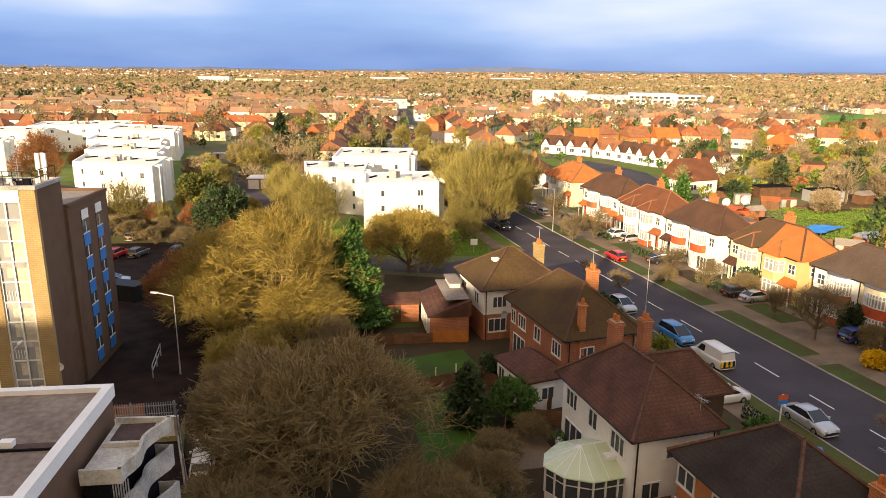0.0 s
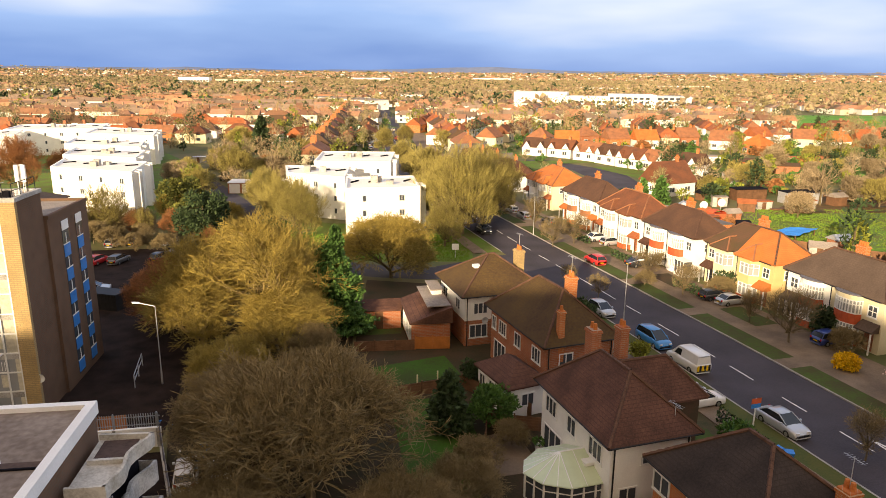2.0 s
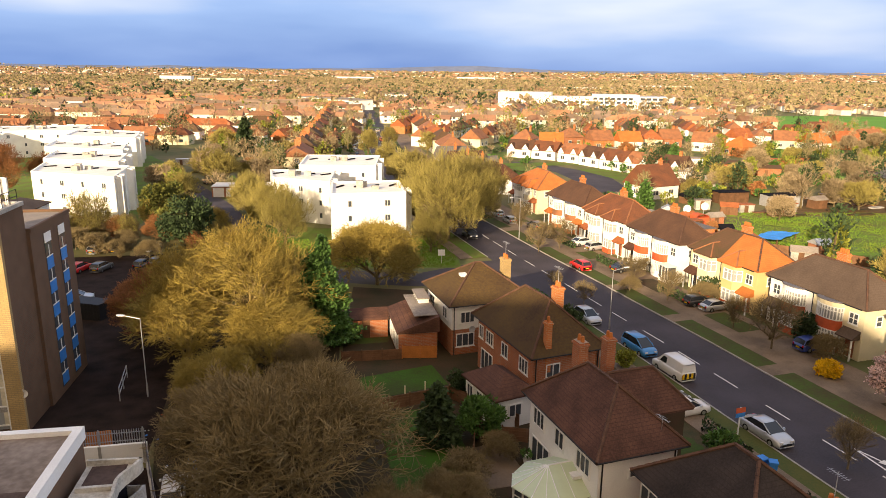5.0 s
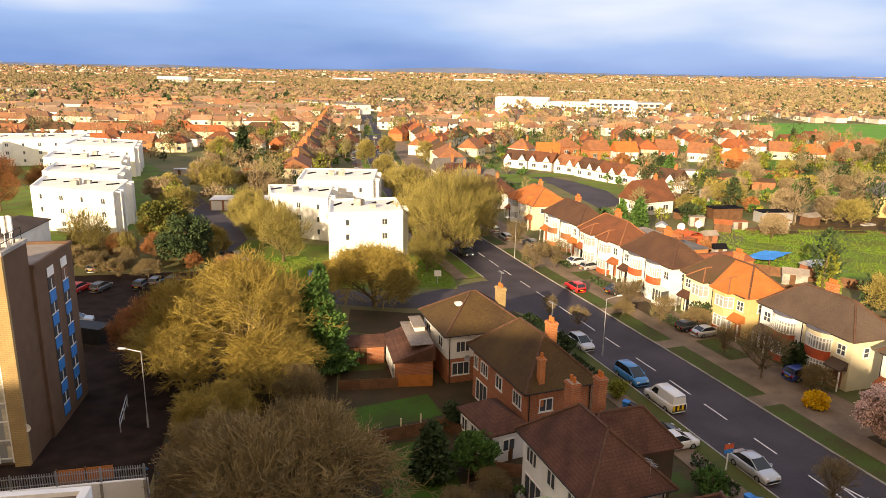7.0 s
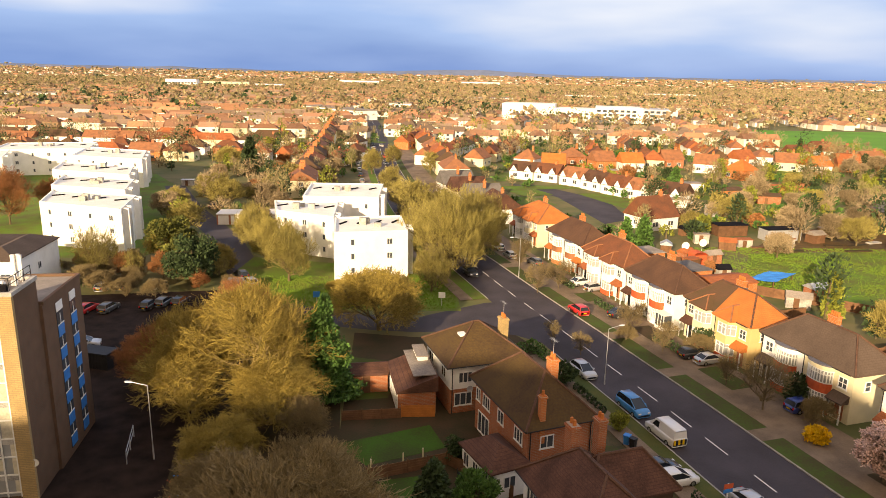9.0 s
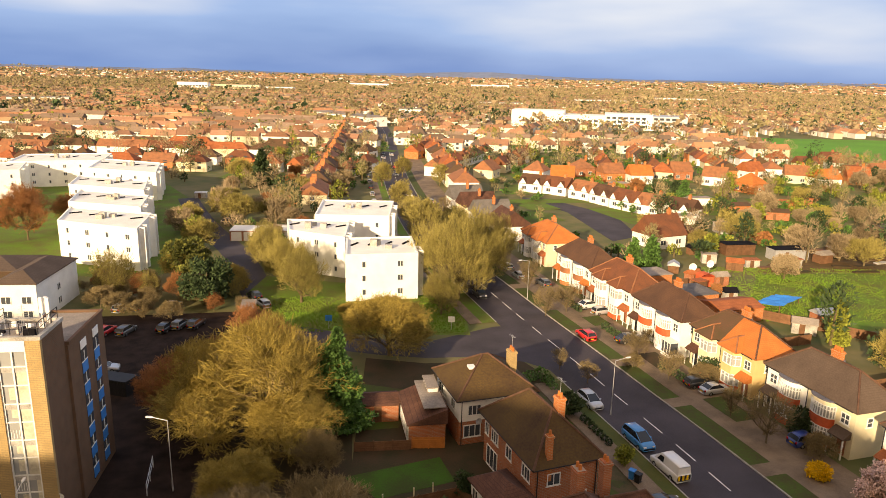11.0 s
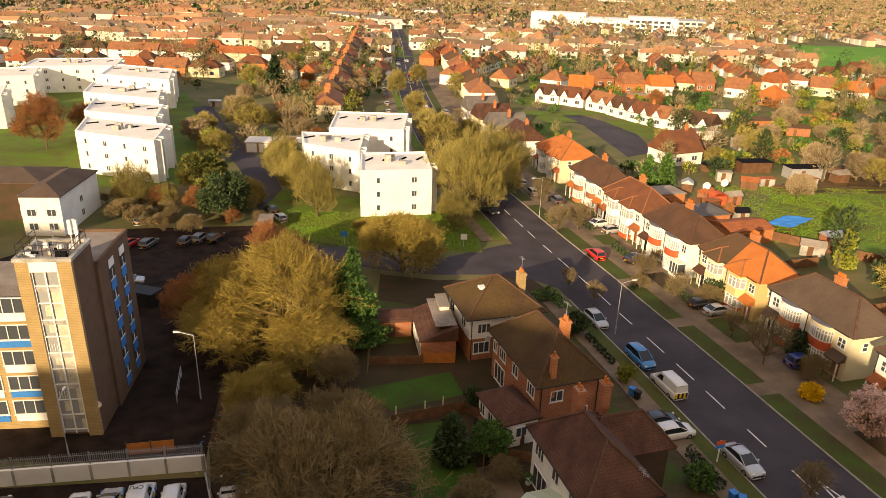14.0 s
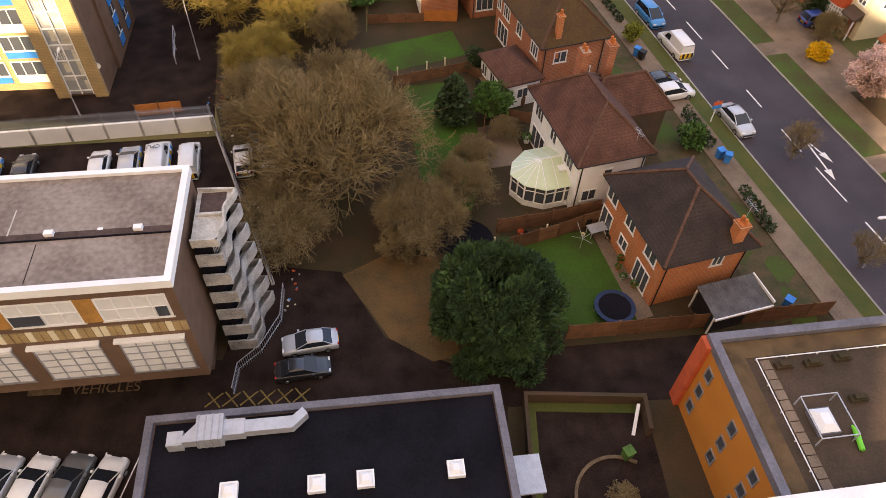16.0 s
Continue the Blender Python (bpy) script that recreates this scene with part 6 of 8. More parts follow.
for i, (x, y, s) in enumerate(((22.9, 106, 1.0), (18.3, 118, 1.1), (14.4, 134, 1.1), (28.5, 86, 0.85), (34.9, 70.5, 0.75), (36.2, 64.6, 1.15), (31, 80, 0.8), (17.6, 83, 0.6), (20.4, 79, 0.6), (30.6, 42.8, 0.8), (31.9, 31, 0.7), (11.0, 152, 1.0), (8, 168, 1.0), (4.6, 188, 1.0))):
    put(small, x, y, i * 65, s)
rq = random.Random(64)
for i in range(190):
    if i < 150:
        x, y = rq.uniform(46, 200), rq.uniform(72, 300)
        if (52 < x < 122 and 96 < y < 140) or x < 34 + (110 - y) * 0.28 + 15 or (y > 176 and y > x * 1.1 + 90) or (y > 150 and x < 62):
            continue
    else:
        x, y = rq.uniform(-64, -24), rq.uniform(138, 300)
        if abs(x + 38 + (y - 138) * 0.55) < 5:
            continue
    put((olive_far, grey_far, rust_far, grey_far)[i % 4], x, y, i * 47, rq.uniform(0.5, 0.95))
blossom_tree = place(bare_tree(41, 5.4, 3.0, 0.14, "bark_dark", "bark", "cherry tree in pale pink blossom beside the pavement", 5, 0.25, 0.0, "blossom_tree", 1.0, "blossom"), 40.3, 51.5)
bushes = bare_tree(52, 2.8, 2.4, 0.08, "bark_dark", "twig_grey", "bare brown shrub on rough ground", 5, 0.02, 0.05, "shrub", 1.5, None, 0.75)
place(bushes, -44, 101)
for i, (x, y, s) in enumerate(((-48, 103, 1.2), (-52, 105, 1.3), (-54, 112, 1.3), (-55, 117, 1.2), (-39, 100, 1.0), (-50, 110, 1.2), (-45, 107, 1.0), (3.5, 41.5, 0.9), (6.2, 45.0, 0.7), (-9, 48, 0.9), (-17.2, 49, 0.9), (-2.5, 31.5, 0.8), (-11, 30.5, 0.7), (27.5, 84, 0.7), (35.4, 79.5, 0.9), (33.5, 94, 0.8), (40.5, 62, 0.9))):
    put(bushes, x, y, i * 33, s)


def leafy(g, c, rx, ry, rz_, n, size, q, m=0, spike=0.0, wide=0.5):
    """Sprays of leaf over an uneven crown with gaps."""
    for i in range(n):
        u, t = q.uniform(-1, 1), q.uniform(0, 6.283)
        k = math.sqrt(1 - u * u)
        rad = q.uniform(0.62, 1.0) ** 0.6
        dirv = Vector((k * math.cos(t), k * math.sin(t), u))
        rad *= 0.82 + 0.36 * noise.noise(dirv * 2.6 + Vector((c[0], c[1], 0)))
        p = Vector((c[0] + rx * rad * dirv.x, c[1] + ry * rad * dirv.y, c[2] + rz_ * rad * dirv.z))
        out = (dirv + Vector((q.uniform(-.6, .6), q.uniform(-.6, .6), q.uniform(-.5, .6) + spike))).normalized()
        b = out.orthogonal().normalized()
        b = (b + out.cross(b) * q.uniform(-2, 2)).normalized()
        s = size * q.uniform(0.6, 1.3)
        g.face((p - b * s * 0.25, p + out * s * 0.5 - b * s * wide, p + out * s * 1.2, p + out * s * 0.5 + b * s * wide), m)


def yew(x, y, h, r, label):
    """A broad conifer of many soft lobes."""
    q = random.Random(9)
    ob = thing("yew_tree", label, "tree", pose(x, y, 0))
    g = G()
    g.tube((0, 0, -0.1), (0, 0, h * 0.8), 0.28, 0.08, 8)
    part("trunk", g, "bark_dark", ob)
    g = G()
    for i in range(120):
        t, u = q.uniform(0, 6.283), q.uniform(0.0, 1.0)
        k = math.sqrt(1 - (u * 0.95) ** 2) * q.uniform(0.72, 1.02)
        c = (r * 0.86 * k * math.cos(t), r * 0.86 * k * math.sin(t), h * (0.14 + 0.74 * u))
        s = q.uniform(0.55, 1.15)
        leafy(g, c, s, s, s * 1.05, 760, 0.3, q, 0, 0.45, 0.16)
    leafy(g, (0, 0, h * 0.45), r * 0.8, r * 0.8, h * 0.44, 6000, 0.6, q, 0, 0.3, 0.2)
    part("foliage", g, "leaf_soft", ob)


def evergreen(name, x, y, h, r, m, label, n=2600, size=0.32, cone=False, seed=1, trunk=0.16, group=""):
    q = random.Random(seed)
    ob = thing(name, label, "tree" if h > 3 else "bush", pose(x, y, 0), group)
    g = G()
    g.tube((0, 0, -0.1), (0, 0, h * 0.8), trunk, trunk * 0.3, 7)
    for i in range(14 if h > 2.5 else 0):
        z = h * q.uniform(0.15, 0.75)
        t = q.uniform(0, 6.28)
        k = r * (1 - z / h) if cone else r * 0.7
        g.tube((0, 0, z), (k * math.cos(t), k * math.sin(t), z + 0.2), trunk * 0.35, 0.02, 4)
    part("trunk", g, "bark_dark", ob)
    g = G()
    if cone:
        lay = 16
        for i in range(lay):
            z = h * (0.08 + 0.92 * i / lay)
            rr = r * (1 - (i / lay) ** 1.4) * q.uniform(0.85, 1.1) + 0.15
            leafy(g, (q.uniform(-.15, .15) * r, q.uniform(-.15, .15) * r, z), rr, rr, h / lay * 1.1, int(n * (rr / r + 0.15) / (lay * 0.62)), size, q, 0, -0.15)
    else:
        leafy(g, (0, 0, h * 0.5), r * 0.72, r * 0.72, h * 0.42, int(n * 0.3), size, q)
        for i in range(22):
            t, u = q.uniform(0, 6.28), q.uniform(-0.75, 0.95)
            k = math.sqrt(1 - u * u) * r * q.uniform(0.6, 0.85)
            b = r * q.uniform(0.2, 0.4)
            leafy(g, (k * math.cos(t), k * math.sin(t), h * (0.52 + 0.4 * u)), b, b, b * 0.8, int(n * 0.06), size, q, 0, 0.3, 0.32)
    part("foliage", g, m, ob)
    return ob


evergreen("cypress", -9.6, 67.4, 11.0, 3.9, "leaf_green", "tall green cypress with layered feathery sprays", 17000, 0.27, True, 3)
yew(4.4, 24.9, 6.6, 5.0, "broad dark green conifer with soft bushy foliage")
evergreen("evergreen_bush", 1.7, 47.0, 4.8, 1.7, "leaf_dark", "dark pointed evergreen bush in the back garden", 2600, 0.3, True, 5)
evergreen("evergreen_bush", 5.0, 47.6, 3.2, 1.9, "leaf_green", "rounded glossy evergreen bush beside a fence", 2600, 0.25, False, 6)
evergreen("evergreen_bush", 4.0, 54.6, 2.4, 1.3, "leaf_dark", "clipped dark bush by the lawn", 1500, 0.22, False, 7)
evergreen("conifer", 60.5, 93.5, 7.0, 1.5, "leaf_yellow", "slim golden yellow conifer", 1800, 0.4, True, 8)
evergreen("conifer", 41.5, 133, 6.5, 2.0, "leaf_green", "green conifer in a back garden", 1500, 0.45, True, 9)
evergreen("conifer", 45.5, 134, 6.8, 2.0, "leaf_green", "green conifer in a back garden", 1500, 0.45, True, 10)
evergreen("evergreen_tree", -42.5, 118.5, 8.5, 4.2, "leaf_olive", "yellow-green broad tree by the side road", 5200, 0.4, False, 11)
evergreen("evergreen_tree", -35.5, 107.0, 8.0, 4.6, "leaf_dark", "dark open-crowned evergreen by the side road", 3400, 0.42, False, 21)
evergreen("evergreen_bush", -39.0, 113.0, 5.5, 3.4, "leaf_olive", "spreading olive green bush by the side road", 2600, 0.4, False, 22)
evergreen("conifer", -57, 235, 12, 3.6, "leaf_dark", "tall dark conifer behind the garages", 2200, 0.8, True, 12)
evergreen("conifer", 15.5, 188, 5.5, 1.2, "leaf_yellow", "small golden conifer by bungalows", 700, 0.45, True, 13)
evergreen("palm_shrub", 22.3, 44.4, 2.0, 1.2, "leaf_green", "green spiky shrub in the front garden", 700, 0.3, False, 14)
evergreen("evergreen_bush", 36.9, 81.7, 2.6, 1.8, "leaf_dark", "dark evergreen bush by a driveway", 1400, 0.3, False, 15)
evergreen("evergreen_bush", 40.6, 66.5, 3.0, 1.6, "leaf_dark", "dark evergreen shrub in front of a bay window", 1400, 0.3, False, 16)
evergreen("forsythia", 38.2, 58.2, 1.4, 1.2, "forsythia", "bright yellow forsythia bush in flower", 1400, 0.22, False, 17)
evergreen("evergreen_bush", 20.0, 60.5, 1.7, 1.0, "leaf_yellow", "yellow-green bush at the gable end", 900, 0.22, False, 18)
evergreen("evergreen_bush", 16.5, 70.5, 2.6, 1.5, "leaf_dark", "dark bush in a front garden", 1100, 0.28, False, 19)
rr_ = random.Random(77)
for i in range(80):
    x, y = rr_.uniform(44, 170), rr_.uniform(70, 240)
    if (52 < x < 118 and 88 < y < 142) or x < 34 + (110 - y) * 0.28 + 14 or y > 150 and x < 64:
        continue
    evergreen("garden_bush", x, y, rr_.uniform(1.8, 5.5), rr_.uniform(1.2, 2.8), rr_.choice(("leaf_dark", "leaf_green", "twig_olive", "leaf_yellow", "twig_rust")), "dense garden shrub among the back gardens", 420, 0.55, rr_.random() < 0.3, 100 + i, group="garden shrubs")


def hedge(line, w, h, m, label, per=110, size=0.2):
    q = random.Random(int(line[0][0] * 10))
    g = G()
    for (x0, y0), (x1, y1) in zip(line, line[1:]):
        d = math.hypot(x1 - x0, y1 - y0)
        k = max(1, int(d / 0.8))
        for i in range(k):
            t = (i + 0.5) / k
            leafy(g, (x0 + (x1 - x0) * t, y0 + (y1 - y0) * t, h * 0.5), w * 0.6, w * 0.6, h * 0.56, per, size, q)
    return single("hedge", g, m, label, "hedge")


hedge([(22.6, 48.6), (24.0, 43.8)], 0.7, 1.2, "leaf_dark", "low dark hedge along the pavement")
hedge([(25.3, 39.0), (26.3, 34.0)], 0.6, 0.9, "leaf_dark", "trimmed hedge before the brick house")
hedge([(19.4, 63.4), (17.6, 69.5)], 0.5, 0.8, "leaf_dark", "shaded garden hedge by the pavement")
hedge([(11.5, 77.5), (14.6, 80.5), (15.8, 76.5)], 1.0, 1.6, "leaf_green", "hedge round the corner plot")
for k, (a, b) in enumerate((((33.0, 79.0), (31.4, 84)), ((28.8, 93), (27.2, 99)), ((25.2, 106), (23.8, 111)))):
    hedge([a, b], 0.7, 1.1, "leaf_dark", "front garden hedge beside the pavement", 70, 0.25)

# ---- vehicles ----
def loft(g, rings, m=0, cap=True):
    n, k = len(rings[0]), len(g.v)
    for r_ in rings:
        g.v.extend(r_)
    for a in range(len(rings) - 1):
        for i in range(n - 1):
            g.f.append((k + a * n + i, k + a * n + i + 1, k + (a + 1) * n + i + 1, k + (a + 1) * n + i))
            g.m.append(m)
    if cap:
        g.f.append(tuple(k + i for i in range(n)))
        g.m.append(m)
        g.f.append(tuple(k + (len(rings) - 1) * n + i for i in reversed(range(n))))
        g.m.append(m)


KIND = {  # length, half width, stations of the lower body (x, top), glasshouse (x, z, half width)
    "saloon": (4.5, 0.9, [(-2.25, 0.72), (-2.15, 0.92), (-1.5, 0.98), (0.9, 0.95), (1.7, 0.84), (2.15, 0.72), (2.25, 0.5)], [(-1.75, 0.97), (-1.05, 1.40), (0.2, 1.45), (1.15, 0.95)]),
    "hatch": (4.1, 0.87, [(-2.05, 0.7), (-2.0, 0.95), (-1.4, 0.98), (0.9, 0.96), (1.6, 0.88), (1.98, 0.74), (2.05, 0.5)], [(-1.98, 0.97), (-1.6, 1.45), (0.1, 1.50), (1.15, 0.96)]),
    "mpv": (4.4, 0.9, [(-2.2, 0.7), (-2.15, 1.0), (-1.4, 1.02), (1.1, 1.0), (1.8, 0.9), (2.12, 0.75), (2.2, 0.5)], [(-2.12, 1.0), (-1.85, 1.6), (0.3, 1.66), (1.5, 0.99)]),
    "van": (5.0, 0.98, [(-2.5, 1.0), (-2.48, 1.15), (-1.5, 1.15), (1.2, 1.12), (2.0, 1.02), (2.4, 0.85), (2.5, 0.55)], [(-2.47, 1.14), (-2.4, 2.05), (0.7, 2.1), (1.75, 1.1)]),
}
CARS = {}


def car(kind, paint, x, y, heading, label, group="parked cars", z=0.02, extra=None, size=0.93):
    """heading: degrees of the nose, counter-clockwise from +x."""
    key = (kind, paint, extra)
    if key in CARS:
        ob = copy_thing(CARS[key], pose(x, y, z, 0, 0, heading) @ Matrix.Diagonal((size, size, size, 1)))
        return tagged(ob, label)
    ln, hw, low, top = KIND[kind]
    ob = thing("van" if kind == "van" else "car", label, "van" if kind == "van" else "car", pose(x, y, z, 0, 0, heading) @ Matrix.Diagonal((size, size, size, 1)), group)
    CARS[key] = ob
    g = G()
    rings = []
    for i, (px, pz) in enumerate(low):
        e = 0.86 if i in (0, len(low) - 1) else (0.95 if i in (1, len(low) - 2) else 1.0)
        w = hw * e
        rings.append([(px, -w * 0.9, 0.2), (px, -w, 0.36), (px, -w, pz - 0.2), (px, -w * 0.93, pz - 0.03), (px, -w * 0.7, pz), (px, 0, pz + 0.03), (px, w * 0.7, pz), (px, w * 0.93, pz - 0.03), (px, w, pz - 0.2), (px, w, 0.36), (px, w * 0.9, 0.2)])
    loft(g, rings)
    part("body", g, paint, ob, smooth=True)
    g = G()
    rings = []
    mid = [(top[0][0], top[0][1], top[0][1]), (top[1][0], top[1][1], top[0][1]), (top[2][0], top[2][1], top[3][1]), (top[3][0], top[3][1], top[3][1])]
    for px, pt, pb in mid:
        wt = hw * 0.72 if pt > pb + 0.1 else hw * 0.84
        rings.append([(px, -hw * 0.88, pb - 0.05), (px, -wt, pt), (px, wt, pt), (px, hw * 0.88, pb - 0.05)])
    loft(g, rings)
    part("glasshouse", g, paint if kind == "van" else "car_glass", ob)
    (xa, za), (xb, zb) = top[1], top[2]
    g = G()
    wt = hw * 0.725
    rr = []
    for px, pz, k in ((xa - 0.06, za - 0.05, 0.94), (xa + 0.04, za + 0.02, 1.0), ((xa + xb) / 2, (za + zb) / 2 + 0.045, 1.0), (xb - 0.04, zb + 0.02, 1.0), (xb + 0.06, zb - 0.05, 0.94)):
        rr.append([(px, -wt * k - 0.02, pz - 0.06), (px, -wt * k, pz - 0.01), (px, -wt * 0.6, pz + 0.015), (px, wt * 0.6, pz + 0.015), (px, wt * k, pz - 0.01), (px, wt * k + 0.02, pz - 0.06)])
    loft(g, rr)
    part("roof", g, paint, ob, smooth=True)
    for sx, ex, sz, ez in ((top[0][0], xa, top[0][1], za), (top[3][0], xb, top[3][1], zb)) if kind != "van" else ():
        for s in (-1, 1):
            g = G()
            g.tube((sx, s * hw * 0.85, sz), (ex, s * wt, ez), 0.045, 0.04, 4)
            part("pillar", g, paint, ob)
    if kind == "van":
        g = G()
        g.face([(top[3][0] + 0.0, -hw * 0.74, 1.16), (top[3][0], hw * 0.74, 1.16), (xb + 0.12, hw * 0.64, 2.0), (xb + 0.12, -hw * 0.64, 2.0)])
        part("windscreen", g, "car_glass", ob)
        for s in (-1, 1):
            g = G()
            g.face([(0.1, s * hw * 0.885, 1.2), (1.2, s * hw * 0.885, 1.2), (0.72, s * hw * 0.79, 1.85), (0.1, s * hw * 0.79, 1.85)][::s])
            part("side_window", g, "car_glass", ob)
        for k in range(6):
            g = G()
            g.face([(-2.53, -0.8 + k * 0.27, 0.45), (-2.53, -0.55 + k * 0.27, 0.45), (-2.53, -0.55 + k * 0.27, 1.05), (-2.53, -0.8 + k * 0.27, 1.05)])
            part("stripe", g, "forsythia" if k % 2 else "black", ob, "reflective rear stripe")
    for sx in (-1, 1):
        for sy in (-1, 1):
            cx = sx * ln * 0.3
            g = G()
            g.tube((cx, sy * (hw - 0.2), 0.31), (cx, sy * (hw + 0.012), 0.31), 0.31, 0.31, 14, 0, True)
            wh = part("wheel", g, "rubber", ob, "black tyre")
            g = G()
            g.tube((cx, sy * (hw - 0.02), 0.31), (cx, sy * (hw + 0.022), 0.31), 0.2, 0.18, 10, 0, True)
            part("rim", g, "rim", wh)
    for sy in (-1, 1):
        g = G()
        g.box(ln / 2 - 0.17, ln / 2 - 0.02, sy * hw * 0.62 - 0.16, sy * hw * 0.62 + 0.16, 0.58, 0.74)
        part("headlight", g, "lamp_clear", ob)
        g = G()
        g.box(-ln / 2 - 0.015, -ln / 2 + 0.15, sy * hw * 0.74 - 0.1, sy * hw * 0.74 + 0.1, 0.66, 0.9)
        part("tail_light", g, "lamp_red", ob)
        g = G()
        g.box(0.75, 0.92, sy * (hw + 0.08) - 0.08, sy * (hw + 0.08) + 0.08, top[3][1] - 0.02, top[3][1] + 0.12)
        part("mirror", g, paint, ob)
    if extra:
        zz = (0.5, 0.85) if kind != "van" else (0.55, 1.05)
        for s in (-1, 1):
            for k in range(6):
                x0 = -1.8 + k * 0.6
                g = G()
                g.box(x0, x0 + 0.6, s * (hw + 0.012) - 0.006, s * (hw + 0.012) + 0.006, *zz)
                part("livery_square", g, "tarp" if k % 2 else "forsythia", ob, "reflective blue or yellow square")
    g = G()
    g.box(-ln / 2 - 0.03, -ln / 2 - 0.002, -0.26, 0.26, 0.5, 0.62)
    part("plate", g, "forsythia", ob, "plain yellow plate")
    g = G()
    g.box(ln / 2 + 0.002, ln / 2 + 0.02, -0.5, 0.5, 0.32, 0.46)
    part("grille", g, "black", ob)
    return ob


RD = 107
car("saloon", "paint_silver", 27.0, 47.4, RD + 180, "silver saloon parked half on the kerb")
car("van", "paint_white", 24.0, 59.0, RD, "white van with black and yellow rear stripes", "parked vans", size=0.88)
car("mpv", "paint_blue", 22.5, 64.4, RD + 180, "bright blue people carrier parked at the kerb")
car("hatch", "paint_silver", 19.4, 73.2, RD + 180, "silver hatchback parked at the kerb")
car("hatch", "paint_red", 23.6, 94.6, RD, "red hatchback parked on the far side")
car("hatch", "paint_black", 9.2, 113.8, RD + 180, "black car near the junction")
car("saloon", "paint_white", 27.2, 108.6, 25, "white car on a front driveway")
car("hatch", "paint_silver", 28.6, 105.6, 25, "silver car on a front driveway")
car("saloon", "paint_black", 29.6, 93.2, 20, "black car parked on a drive")
car("hatch", "paint_black", 34.2, 78.6, 18, "black car on a paved driveway")
car("saloon", "paint_silver", 35.6, 76.8, 18, "silver car on a paved driveway")
car("hatch", "paint_navy", 40.4, 64.6, 17, "dark blue hatchback on a driveway")
car("saloon", "paint_black", 21.3, 53.0, 17, "dark car beside the white house")
car("hatch", "paint_white", 22.2, 51.2, 17, "white car beside the white house")
for i, (x, y, p) in enumerate(((16.0, 132, "paint_white"), (14.6, 138, "paint_black"), (17.5, 126, "paint_silver"), (12.5, 144, "paint_silver"), (21.5, 121, "paint_grey"), (11, 150, "paint_white"), (-3.2, 196, "paint_black"), (-6, 215, "paint_white"), (0.6, 205, "paint_silver"), (-12.5, 262, "paint_grey"), (-14, 285, "paint_red"), (-19.5, 300, "paint_black"), (-21, 318, "paint_silver"), (-22.4, 335, "paint_black"), (-18, 330, "paint_white"))):
    car("hatch", p, x, y, RD + 180 * (i % 2), "car parked along the road")
for i, (x, y, p) in enumerate(((-46, 93.5, "paint_red"), (-43.2, 93.8, "paint_grey"), (-38, 95.2, "paint_black"), (-36.4, 96.6, "paint_grey"), (-34.2, 97.0, "paint_black"), (-48, 103.5, "paint_silver"), (-45, 104, "paint_grey"), (-40.5, 105, "paint_silver"))):
    car("hatch", p, x, y, 80, "car in the shaded car park", "car park cars")
car("hatch", "paint_black", -29.0, 111, 125, "dark car on the side road")
car("hatch", "paint_silver", -26.6, 106.8, 125, "silver car on the side road")
car("van", "paint_white", -62.5, 182, 120, "white van by the garages", "parked vans")
car("saloon", "paint_black", -56, 164, 120, "black car by the garages")
car("hatch", "paint_black", -50, 170, 20, "dark car beside the garages")
car("saloon", "paint_silver", -40.5, 80.5, 15, "silver car behind the tower")
car("saloon", "paint_silver", -7.9, 23.2, 192, "silver saloon on the tarmac yard", "cars in the yard", size=0.88)
car("saloon", "paint_black", -8.1, 21.2, 11, "dark saloon on the tarmac yard", "cars in the yard", size=0.84)
for i, p in enumerate(("paint_silver", "paint_white", "paint_grey", "paint_white")):
    car("saloon", p, -24.3 + i * 2.0, 13.2, 81, "car in a marked bay", "cars in marked bays")
car("van", "paint_white", -22.3, 40.0, 101, "white van with yellow and blue side squares", "vehicles in the walled yard", extra="police")
car("van", "paint_white", -19.9, 40.4, 101, "plain cream white van in the walled yard", "vehicles in the walled yard")
car("hatch", "paint_white", -26.9, 39.4, 101, "white car in the walled yard", "vehicles in the walled yard")
car("hatch", "paint_silver", -24.6, 39.8, 101, "silver car with yellow and blue side squares", "vehicles in the walled yard", extra="police")
car("saloon", "paint_black", -32.6, 38.6, 101, "black car in the walled yard", "vehicles in the walled yard")
car("hatch", "paint_silver", -35.2, 38.2, 101, "silver patrol car in the walled yard", "vehicles in the walled yard", extra="police")
car("hatch", "paint_white", -15.6, 40.6, 105, "abandoned white car among the branches")
for i in range(9):
    y = 176 + i * 13.5
    x = -8.6 - (y - 176) * 0.118
    car(("hatch", "saloon", "hatch")[i % 3], ("paint_silver", "paint_black", "paint_white")[i % 3], x - 4.4, y, 97, "parked car beside the terraces", "cars parked up the road")

